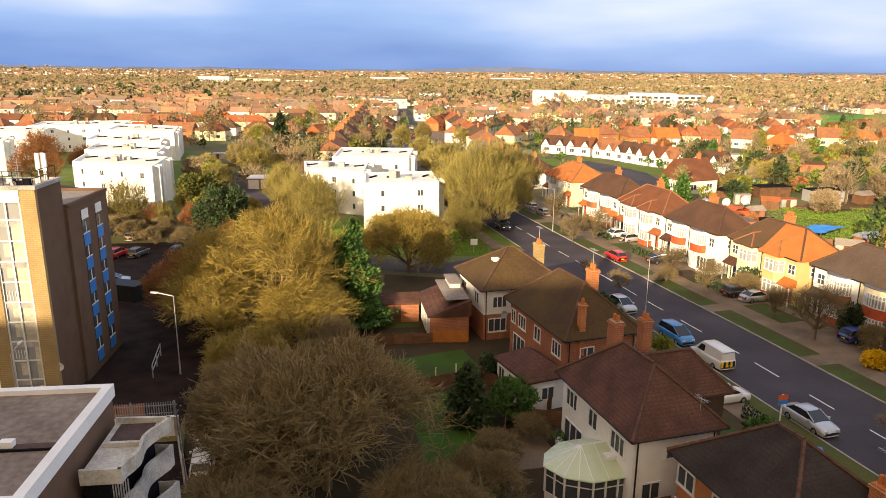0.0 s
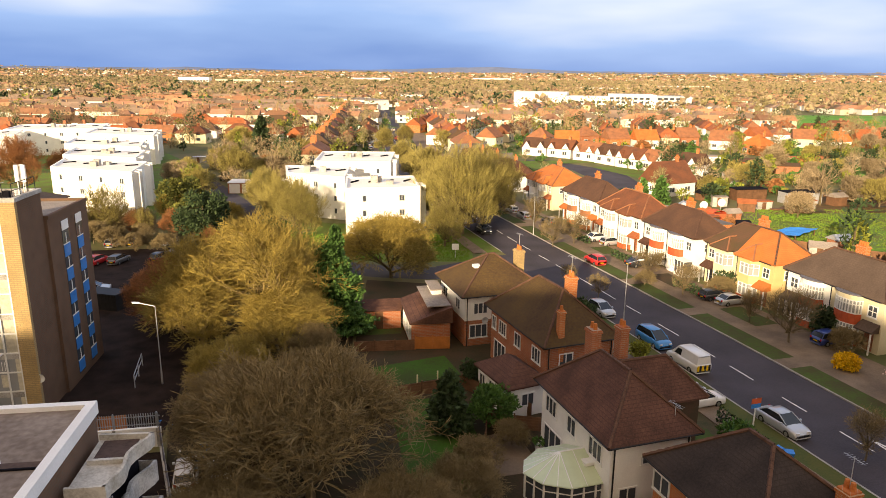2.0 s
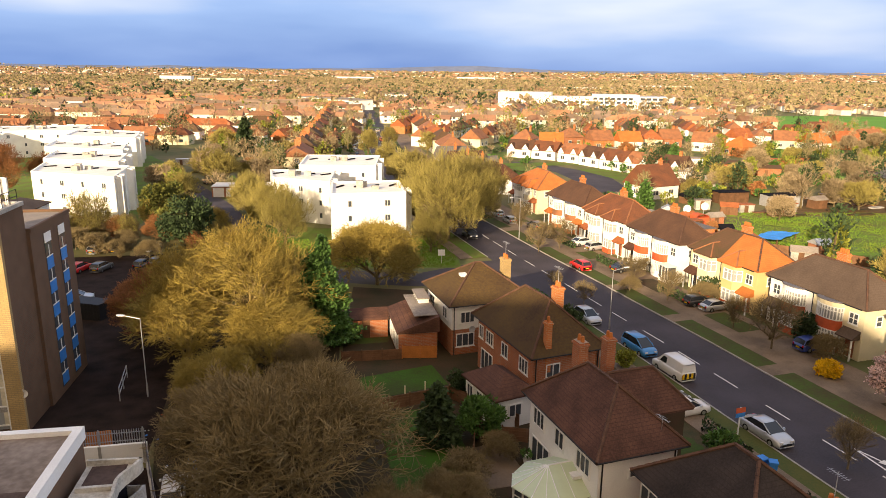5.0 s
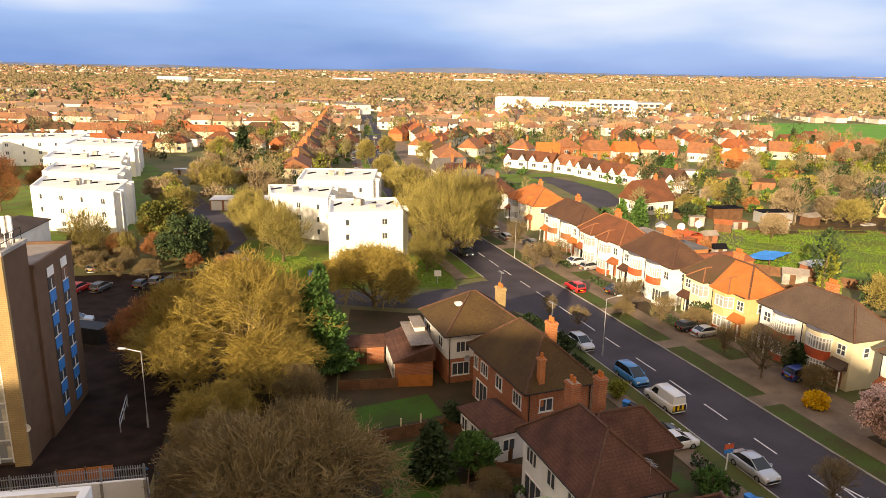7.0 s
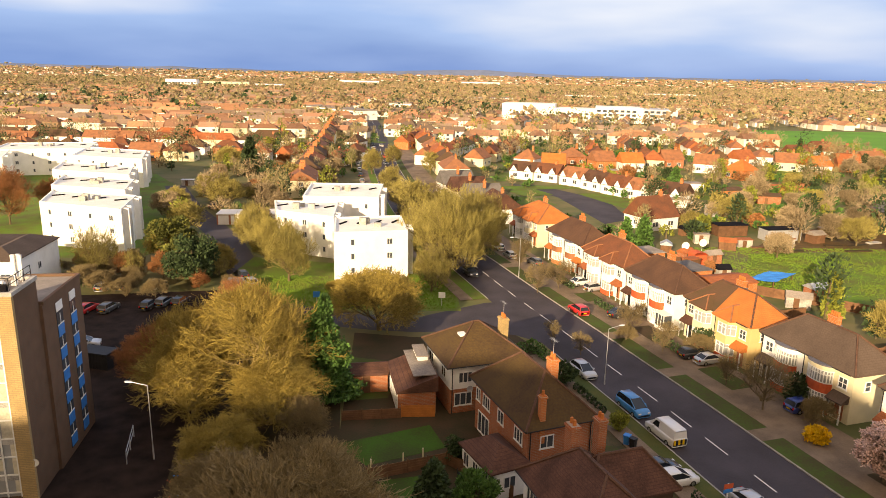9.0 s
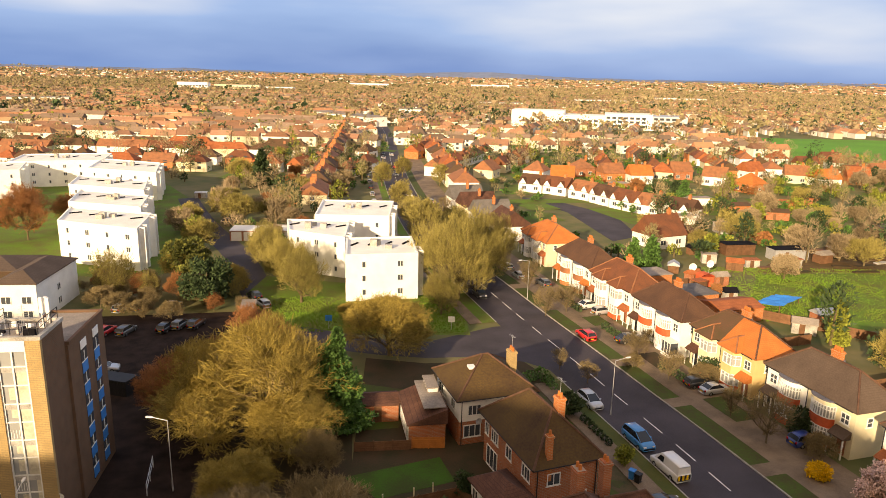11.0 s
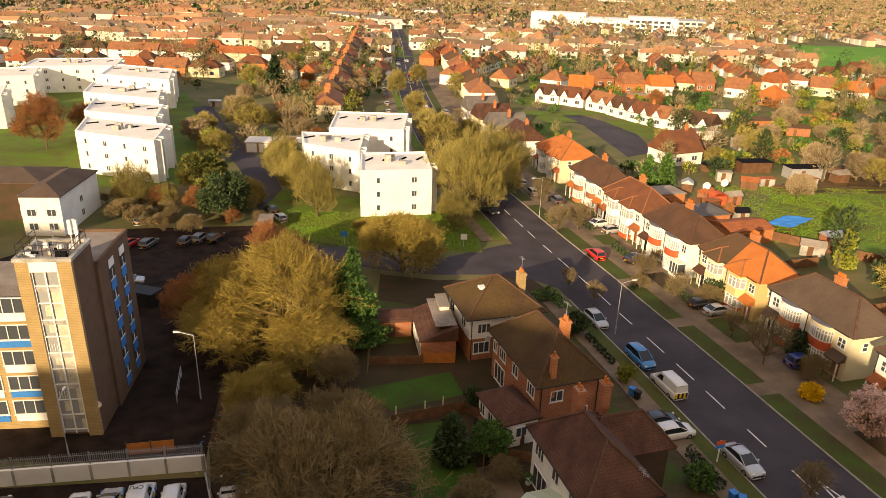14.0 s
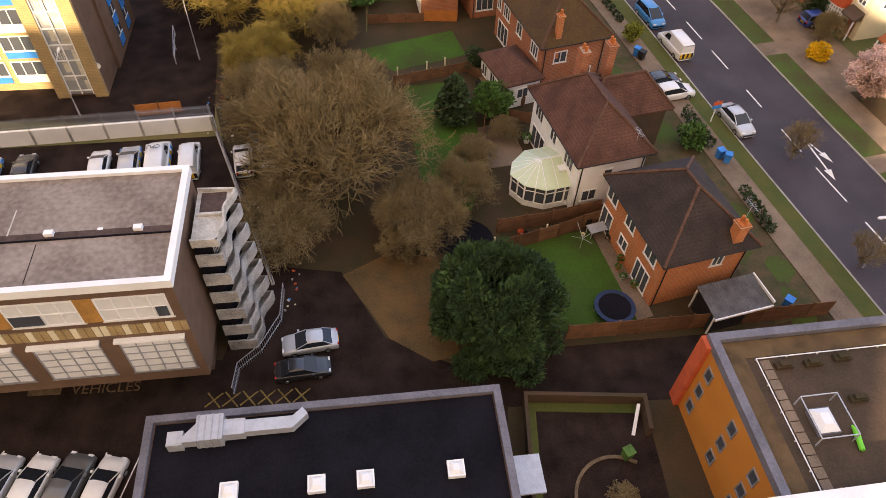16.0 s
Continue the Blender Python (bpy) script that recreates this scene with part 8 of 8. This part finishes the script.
lamp(-30.8, 46.0, 5.5, 100, "grey steel lamp beside the walled yard")
lamp(21.2, 70.6, 6.6, 17, "grey steel street lamp at the kerb")
lamp(32.3, 31.0, 5.5, 190, "grey steel street lamp at the kerb")
lamp(17.3, 112, 7, 197, "grey steel street lamp on the verge")
lamp(1.0, 152, 7, 17, "grey steel street lamp on the verge")
for x, y in ((3.8, 97.0), (-14.5, 96.8)):
    ob = thing("sign_post", "small board on a post at the junction", "sign", pose(x, y, 0))
    box_part("post", ob, "galv", -0.04, 0.04, -0.04, 0.04, 0, 2.2)
    box_part("board", ob, "render_white" if x > 0 else "blue", -0.5, 0.5, -0.06, -0.042, 1.3, 2.2)

# wall and spiked fence of the walled yard
yw = thing("yard_wall", "pale rendered yard wall with a spiked steel fence on top", "wall", pose(-42, 41.0, 0, 0, 0, math.degrees(math.atan2(3.9, 23.2))))
Lw = math.hypot(23.2, 3.9)
box_part("wall", yw, "render_white", 0, Lw, -0.12, 0.12, 0, 1.5)
for i in range(9):
    x = 0.2 + i * (Lw - 0.4) / 8
    box_part("pier", yw, "concrete", x - 0.1, x + 0.1, -0.16, -0.123, 0, 1.5)
    box_part("fence_post", yw, "grey_metal", x - 0.04, x + 0.04, -0.04, 0.04, 1.5, 2.7)
for z in (1.75, 2.35):
    box_part("fence_rail", yw, "grey_metal", 0, Lw, -0.02, 0.02, z, z + 0.05)
gp = G()
for i in range(int(Lw / 0.16)):
    x = i * 0.16
    gp.box(x, x + 0.06, 0.021, 0.035, 1.6, 2.6)
pp = part("pale", gp, "grey_metal", yw)
tagged(pp, kind="stuff")
sw = thing("side_railing", "low concrete kerb with a steel mesh fence", "fence", pose(-18.6, 44.2, 0, 0, 0, math.degrees(math.atan2(-16, 7.4))))
Ls = math.hypot(16, 7.4)
box_part("kerb", sw, "concrete", 0, Ls, -0.12, 0.12, 0, 0.4)
for i in range(9):
    x = i * Ls / 8
    box_part("fence_post", sw, "lead", x - 0.04, x + 0.04, -0.04, 0.04, 0.4, 2.0)
for z in (0.8, 1.4, 1.95):
    box_part("fence_rail", sw, "lead", 0, Ls, -0.015, 0.015, z, z + 0.03)
hr = thing("ramp_handrail", "curved grey handrail beside the stair tower", "handrail", pose(0, 0, 0))
pts = [(-10.3, 27.6), (-10.1, 25.0), (-11.0, 22.6), (-12.2, 21.2), (-12.2, 19.4)]
for k, (a, b) in enumerate(zip(pts, pts[1:])):
    for z in (0.35, 1.05):
        g = G()
        g.tube((*a, z), (*b, z), 0.03, 0.03, 5)
        part("rail", g, "grey_metal", hr)
    for i in range(12):
        t = i / 12
        x, y = a[0] + (b[0] - a[0]) * t, a[1] + (b[1] - a[1]) * t
        g = G()
        g.tube((x, y, 0), (x, y, 1.05), 0.018, 0.018, 4)
        part("baluster", g, "grey_metal", hr)
# lettering on the tarmac
cu = bpy.data.curves.new("t", "FONT")
cu.body, cu.size, cu.extrude = "VEHICLES", 1.0, 0.003
ob = new("painted_word", cu)
ob.matrix_world = pose(-22.4, 19.3, 0.035, 0, 0, 5)
cu.materials.append(M["faded"])
tagged(ob, "faded yellow word painted on tarmac", "road marking")
g = G()
g.box(-2.6, -0.6, 0.05, 0.75, 0, 0.005)
single("painted_bar", g, "faded", "faded yellow paint on tarmac", "road marking", pose(-22.4, 19.3, 0.032, 0, 0, 5))
cu = bpy.data.curves.new("t", "FONT")
cu.body, cu.size, cu.extrude = "CPU", 0.55, 0.004
ob = new("roof_lettering", cu)
ob.matrix_world = pose(-21.85, 40.4, 2.16, 0, 0, 101 + 90)
cu.materials.append(M["black"])
tagged(ob, "black letters on the roof of a van", "lettering")
g = G()
for k in range(5):
    m = pose(-25.3 + k * 2.0, 13.2, 0.03, 0, 0, 81)
    g.box(-2.6, 2.4, -0.04, 0.04, 0, 0.004, 0, m)
struct("bay_lines", g, "line", "white parking bay lines")
# courtyard walls and round bed
cy = thing("courtyard_wall", "low yellow brick wall round the courtyard", "wall", pose(0, 0, 0))
for b in ((5.9, 13.6, 19.3, 19.55), (5.9, 6.12, 10, 19.297), (13.35, 13.6, 17.2, 19.297)):
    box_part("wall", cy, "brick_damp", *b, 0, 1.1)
box_part("planting_strip", cy, "rough_grass", 6.2, 13.3, 18.7, 19.29, 0, 0.12)
box_part("planting_strip", cy, "rough_grass", 6.13, 6.7, 12, 18.69, 0, 0.12)
gb = G()
gb.tube((12.6, 17.2, 0.04), (13.1, 19.0, 0.7), 0.12, 0.12, 6, 0, True)
single("leaning_board", gb, "upvc", "white length of board against the courtyard wall", "board")
g = G()
for i in range(20):
    a, b = radians(60 + i * 10), radians(60 + (i + 1) * 10)
    g.face([(11.2 + r_ * math.cos(t), 13.2 + r_ * math.sin(t), 0.16) for r_, t in ((2.5, a), (2.7, a), (2.7, b), (2.5, b))])
    g.face([(11.2 + 2.5 * math.cos(t), 13.2 + 2.5 * math.sin(t), z) for t, z in ((a, 0.16), (b, 0.16), (b, 0.0), (a, 0.0))])
    g.face([(11.2 + 2.7 * math.cos(t), 13.2 + 2.7 * math.sin(t), z) for t, z in ((b, 0.16), (a, 0.16), (a, 0.0), (b, 0.0))])
single("stone_edging", g, "faded", "curved pale edging of a garden bed", "edging")
put(bushes, 11.2, 13.0, 30, 0.5)
for i in range(40):
    g = G()
    x, y = (rs.uniform(-20.5, -15.5), rs.uniform(44, 53)) if i < 26 else (rs.uniform(-10.5, -9.3), rs.uniform(26, 33))
    s = rs.uniform(0.04, 0.11)
    g.box(-s, s, -s * 0.7, s * 0.7, 0, s * 0.6)
    single("litter", g, rs.choice(("upvc", "render_cream", "red_band", "blue", "concrete")), "scrap of litter on rough ground", "litter", pose(x, y, 0.012, 0, 0, rs.uniform(0, 360)), "litter")
for x, y in ((-12.9, 42.2), (-12.1, 40.0), (-12.8, 35.2)):
    g = G()
    g.box(-0.7, 0.7, -0.45, 0.45, 0, 0.12)
    single("loose_board", g, "render_white", "pale board lying on the ground", "board", pose(x - 1.4, y + 0.6, 0.03, 0, 0, 30))

# ---- middle distance ----
garage = thing("garage_row", "row of lock-up garages with white doors", "garages", pose(-44.5, 151.5, 0, 0, 0, 4))
box_part("wall", garage, "brick_red", 0, 14, 0, 5.5, 0, 2.3)
box_part("roof", garage, "white_roof", -0.1, 14.1, -0.2, 5.6, 2.3, 2.45)
for k in range(5):
    box_part("garage_door", garage, "render_white", 0.3 + k * 2.75, 2.6 + k * 2.75, -0.05, -0.003, 0.05, 2.1)
for i, (x, y, a) in enumerate(((30.5, 231, -32), (38.0, 226.5, -36), (45.2, 219.5, -52), (50.2, 211.5, -60), (54.4, 203.0, -58), (59.4, 195.6, -50), (65.5, 189.0, -46))):
    rh_ = cottage(x, y, a, 8.4, 7.5, "render_white", ("tile_brown_warm", "tile_rust", "tile_terracotta")[i % 3], "white gabled house in a curved row", 2.9, 2.9, True, group="white houses in a curved row")
    for gx in (1.7, 6.7):
        g = G()
        for q_ in (((gx - 1.3, -0.5, 2.9), (gx + 1.3, -0.5, 2.9), (gx, -0.5, 4.7)),):
            g.face(q_)
        part("gable_front", g, "render_white", rh_)
        g = G()
        g.face(((gx + 1.5, -0.6, 2.75), (gx + 1.5, 1.2, 2.75), (gx, 1.9, 4.85), (gx, -0.6, 4.85)))
        g.face(((gx - 1.5, 1.2, 2.75), (gx - 1.5, -0.6, 2.75), (gx, -0.6, 4.85), (gx, 1.9, 4.85)))
        part("gable_roof", g, ("tile_brown_warm", "tile_rust", "tile_terracotta")[i % 3], rh_)
for i, (x, y, a) in enumerate(((70, 256, 12), (79, 252, 4), (90, 264, -14), (99, 265, 8), (106, 254, -30), (112, 241, -62), (131, 270, 20), (142, 263, -20), (62, 268, 20), (150, 251, 10), (166, 262, -12), (40, 262, -30), (28, 258, 64), (48, 246, -10))):
    cottage(x - 4, y, a, 8.2, 7.8, ("brick_orange", "render_white", "render_cream", "brick_red", "render_white")[i % 5], ("tile_terracotta", "tile_orange", "tile_red", "tile_terracotta")[i % 4], "brick house with a terracotta roof among trees", 3.4, 3.5, i % 3 != 2, group="orange roofed houses")
for i, (x, y, a, w, d, wl_, rf) in enumerate(((88, 196, 10, 7, 5, "brick_orange", "tile_moss"), (95, 188, -15, 6, 5, "brick_red", "tile_moss"), (80, 208, 5, 8, 4, "render_white", "felt"), (74, 168, 10, 8, 4, "concrete", "felt"), (66, 178, 16, 6, 3.5, "render_white", "felt"), (70, 198, 20, 5, 4, "wood", "felt"), (104, 204, -10, 7, 5, "brick_orange", "tile_red"), (60, 160, 20, 5, 4, "wood", "tile_moss"), (118, 214, 0, 7, 5, "brick_red", "tile_moss"), (66, 146, 8, 7, 3.2, "wood", "felt_dark"), (75, 142, 8, 8, 3.4, "galv", "felt_dark"), (58, 214, 30, 5, 3, "wood", "felt"), (64, 236, 12, 6, 4, "brick_red", "felt"))):
    shed(x, y, a, w, d, 2.4, wl_, rf, "outbuilding in the back gardens among trees", rf in ("felt", "felt_dark"))
cottage(51.5, 150, 24, 9.0, 8.0, "render_white", "tile_rust", "white house with a steep brown roof", 3.0, 4.4, True)
cottage(-63.0, 96.5, 5, 5.8, 14.5, "render_white", "tile_grey_brown", "white house with a shallow grey tiled roof", 6.3, 1.3, False, stack=False)
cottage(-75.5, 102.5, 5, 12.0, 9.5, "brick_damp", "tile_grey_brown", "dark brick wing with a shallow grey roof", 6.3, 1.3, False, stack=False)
cottage(106, 150, -8, 10, 12, "render_yellow", "tile_grey", "yellow house beyond the allotments", 5.0, 2.6, False)
for i in range(14):
    y = 188 + i * 19
    x = -20 - (y - 188) * 0.085
    te = cottage(x - 8, y, 96, 17.5, 8, ("render_cream", "brick_orange", "render_white")[i % 3], ("tile_terracotta", "tile_moss", "tile_red", "tile_moss")[i % 4], "terraced houses with tiled roofs and party walls", 4.8 + 0.5 * (i % 3 == 1), 2.5 + 0.6 * (i % 2), i % 2 == 0, "terrace", 3, "terraces up the road")
    for u in (5.8, 11.7):
        q_ = G()
        q_.prism([(u - 0.15, 0.2), (u + 0.15, 0.2), (u + 0.15, 7.8), (u - 0.15, 7.8)], 4.7, 5.3, 0)
        part("party_wall", q_, "brick_red", te)
        box_part("chimney", te, "brick_orange", u - 0.45, u + 0.45, 3.3, 4.7, 6.6, 8.9)
    for u in (2.2, 8.2, 14.2):
        box_part("rear_addition", te, ("brick_red", "render_cream")[i % 2], u, u + 2.6, 8.003, 12.0, 0, 2.9)
for i in range(7):
    y = 214 + i * 21
    x = 2.5 - (y - 214) * 0.09
    cottage(x + 4, y + 16, -84, 15, 8, ("render_white", "render_cream")[i % 2], ("tile_terracotta", "tile_moss", "tile_red")[i % 3], "pair of houses with tiled roofs up the road", 5.0, 3.0, False, "terrace", 3, "terraces up the road")
sch = thing("long_white_building", "long white modern building with glazed bands", "building", pose(66, 566, 0, 0, 0, -13.3))
for k, (x0, x1, h_) in enumerate(((0, 42, 13), (42.003, 74, 10), (74.003, 110, 12), (110.003, 136, 11))):
    box_part("wall", sch, "render_white" if k < 3 else "galv", x0, x1, 0, 30, 0, h_)
    if k:
        for j in range(int((x1 - x0) / 4.5)):
            for z in (2, 5.2, 8.2):
                if z + 1.8 < h_:
                    box_part("window", sch, "glass", x0 + 1 + j * 4.5, x0 + 4 + j * 4.5, -0.1, -0.003, z, z + 1.7)
for x, y, a, w, h_ in ((-500, 1408, 0, 60, 17), (-440, 1450, 5, 90, 13), (-345, 1480, 0, 60, 10), (-410, 690, 30, 55, 9), (-100, 590, -55, 90, 7), (-30, 640, 0, 22, 8), (60, 900, 5, 60, 7), (230, 1100, 0, 80, 8), (420, 1300, -5, 90, 9), (-250, 2200, 0, 120, 14), (150, 2600, 0, 140, 14)):
    ob = thing("far_white_building", "distant white building among roofs", "building", pose(x, y, 0, 0, 0, a), "far white buildings")
    box_part("wall", ob, "render_white" if w != 90 or x > -200 else "render_cream", 0, w, 0, 20, 0, h_)
    box_part("roof", ob, "felt", -0.3, w + 0.3, -0.3, 20.3, h_, h_ + 0.5)
    for j in range(int(w / 6)):
        box_part("window", ob, "glass", 1 + j * 6, 5 + j * 6, -0.2, -0.003, h_ * 0.55, h_ * 0.55 + 2)

# ---- small things by the tower and in the gardens ----
cont = thing("skip_container", "dark steel container behind the tower", "container", pose(-38.6, 74.6, 0, 0, 0, -16))
box_part("body", cont, "black", 0, 4.2, 0, 2.2, 0, 1.9)
for k in range(10):
    box_part("rib", cont, "black", 0.2 + k * 0.41, 0.3 + k * 0.41, -0.05, -0.003, 0.1, 1.8)
fence([(-26.0, 46.4), (-22.2, 47.2)], 1.2, "wood_orange", "brown timber hoarding beside the yard wall", 1.9)
frame_ = thing("steel_frame", "pale steel barrier frame in the car park", "barrier", pose(-24.6, 54.2, 0, 0, 0, 105))
for x in (0, 2.4, 4.8):
    box_part("upright", frame_, "galv", x - 0.04, x + 0.04, -0.04, 0.04, 0, 1.2)
for z in (0.6, 1.14):
    box_part("bar", frame_, "galv", 0.043, 4.757, -0.03, 0.03, z, z + 0.06)
for (x, y, z, r_, parent) in ((0.0, -0.12, 3.2, 0.35, tower),):
    g = G()
    for i in range(12):
        a, b = 2 * math.pi * i / 12, 2 * math.pi * (i + 1) / 12
        g.face(((x, y - 0.02, z), (x + r_ * math.cos(a), y - 0.15, z + r_ * math.sin(a)), (x + r_ * math.cos(b), y - 0.15, z + r_ * math.sin(b))))
        g.face(((x, y, z), (x + r_ * math.cos(b), y - 0.13, z + r_ * math.sin(b)), (x + r_ * math.cos(a), y - 0.13, z + r_ * math.sin(a))))
    part("satellite_dish", g, "render_white", parent)


def aerial(parent, x, y, z):
    g = G()
    g.tube((x, y, z), (x, y, z + 1.7), 0.02, 0.018, 5)
    g.tube((x - 0.6, y, z + 1.6), (x + 0.6, y, z + 1.6), 0.014, 0.014, 4)
    for k in range(7):
        u = x - 0.5 + k * 0.16
        g.tube((u, y - 0.22, z + 1.6), (u, y + 0.22, z + 1.6), 0.008, 0.008, 3)
    part("aerial", g, "galv", parent)


aerial(hb, 3.1, 2.4, 9.7)
aerial(hc, 0.4, 1.0, 5.2)
aerial(hg, 0.3, 1.3, 7.0)
aerial(ha, 3.1, 1.3, 8.6)
dsh = G()
for i in range(12):
    a, b = 2 * math.pi * i / 12, 2 * math.pi * (i + 1) / 12
    dsh.face(((-0.15, 6.2, 2.6), (-0.3, 6.2 + 0.35 * math.cos(a), 2.6 + 0.35 * math.sin(a)), (-0.3, 6.2 + 0.35 * math.cos(b), 2.6 + 0.35 * math.sin(b))))
part("satellite_dish", dsh, "galv", ha)
g = G()
g.box(2.6, 3.4, 5.6, 6.3, 7.1, 7.35)
part("roof_window", g, "upvc", ha)


def table(x, y, m, label):
    ob = thing("garden_table", label, "table", pose(x, y, 0.035, 0, 0, 20))
    box_part("tabletop", ob, m, -0.75, 0.75, -0.45, 0.45, 0.68, 0.73)
    for a in (-0.65, 0.65):
        for b in (-0.36, 0.36):
            box_part("leg", ob, m, a - 0.03, a + 0.03, b - 0.03, b + 0.03, 0, 0.68)


def chair(x, y, rz, m, label):
    ob = thing("garden_chair", label, "chair", pose(x, y, 0.035, 0, 0, rz), "garden chairs")
    box_part("seat", ob, m, -0.22, 0.22, -0.22, 0.22, 0.42, 0.46)
    box_part("backrest", ob, m, -0.22, 0.22, 0.19, 0.22, 0.46, 0.9)
    for a in (-0.19, 0.19):
        for b in (-0.18, 0.18):
            box_part("leg", ob, m, a - 0.02, a + 0.02, b - 0.02, b + 0.02, 0, 0.42)


def pot(x, y, r_, m, label, plant=True):
    ob = thing("plant_pot", label, "plant pot", pose(x, y, 0.035), "plant pots")
    g = G()
    g.tube((0, 0, 0), (0, 0, r_ * 1.5), r_ * 0.75, r_, 12, 0, True)
    part("pot", g, m, ob)
    if plant:
        g = G()
        leafy(g, (0, 0, r_ * 2.2), r_ * 1.2, r_ * 1.2, r_, 120, r_ * 0.6, random.Random(int(x * 10)))
        part("plant", g, "leaf_green", ob)


table(12.6, 33.8, "galv", "grey metal table on the paved strip")
chair(13.5, 33.2, 40, "black", "dark garden chair beside a table")
chair(12.0, 34.6, 200, "black", "dark garden chair beside a table")
table(4.9, 52.2, "wood", "brown garden table on the terrace")
chair(4.0, 52.0, 90, "black", "dark garden chair on the terrace")
chair(5.6, 53.0, 300, "black", "dark garden chair on the terrace")
for x, y, r_, m in ((14.0, 31.0, 0.22, "tile_orange"), (13.7, 30.3, 0.18, "tile_orange"), (14.3, 32.3, 0.25, "render_white"), (13.9, 29.4, 0.2, "concrete"), (8.0, 44.2, 0.3, "render_white"), (14.6, 28.7, 0.2, "tile_orange"), (16.8, 28.3, 0.24, "render_white"), (9.6, 33.9, 0.2, "render_white")):
    pot(x, y, r_, m, "planted pot on the paving")
g = G()
g.tube((0, 0, 0.1), (0, 0, 0.5), 0.22, 0.22, 10, 0, True)
single("red_ball", g, "red_band", "red plastic stool near the back door", "stool", pose(14.3, 31.7, 0.035))
dryer = thing("rotary_dryer", "white folding washing line on the lawn", "washing line", pose(11.2, 32.3, 0.03))
g = G()
g.tube((0, 0, 0), (0, 0, 1.7), 0.025, 0.025, 6)
part("pole", g, "galv", dryer)
for k in range(4):
    a = radians(20 + 90 * k)
    g = G()
    g.tube((0, 0, 1.1), (1.1 * math.cos(a), 1.1 * math.sin(a), 1.75), 0.018, 0.018, 5)
    part("arm", g, "galv", dryer)
for x, y in ((-3.5, 52.4), (-0.8, 53.4), (0.9, 54.2), (4.6, 31.8), (8.6, 33.2)):
    g = G()
    g.box(-0.06, 0.06, -0.06, 0.06, 0, 1.6)
    single("fence_post", g, "render_cream", "pale post beside a garden fence", "post", pose(x, y, 0), "pale posts")
# shallow rear additions behind the row of houses
for x, y, w, d, h_, rf, lab in ((42.2, 106.5, 7, 6, 2.8, "tile_grey", "grey flat-roofed rear addition"), (46.4, 101.0, 8, 5.5, 2.4, "tile_red", "long brick outbuilding with a tiled roof"), (39.5, 119, 6, 5, 2.6, "felt", "flat-roofed brick rear addition to a house")):
    shed(x, y, 17, w, d, h_, "brick_orange", rf, lab, rf != "tile_red")
drum = thing("red_shed", "round-topped red store among the sheds", "store", pose(51.0, 121.5, 0, 0, 0, 10))
box_part("wall", drum, "red_band", 0, 2.6, 0, 2.0, 0, 1.9)
g = G()
for i in range(8):
    a, b = math.pi * i / 8, math.pi * (i + 1) / 8
    g.face([(1.3 - 1.35 * math.cos(t), yy, 1.9 + 0.6 * math.sin(t)) for t, yy in ((a, -0.1), (b, -0.1), (b, 2.1), (a, 2.1))])
part("roof", g, "red_band", drum)
for x, y in ((50.6, 125.4), (55.0, 128.0)):
    ob = thing("satellite_dish", "white dish on a short pole", "satellite dish", pose(x, y, 0))
    g = G()
    g.tube((0, 0, 0), (0, 0, 2.6), 0.04, 0.04, 6)
    part("pole", g, "galv", ob)
    g = G()
    for i in range(14):
        a, b = 2 * math.pi * i / 14, 2 * math.pi * (i + 1) / 14
        for s_ in (0.0, 0.03):
            q_ = ((0, -0.05 - s_, 2.9), (0.75 * math.cos(a), -0.3 - s_, 2.9 + 0.75 * math.sin(a)), (0.75 * math.cos(b), -0.3 - s_, 2.9 + 0.75 * math.sin(b)))
            g.face(q_ if s_ else q_[::-1])
    part("dish", g, "render_white", ob)
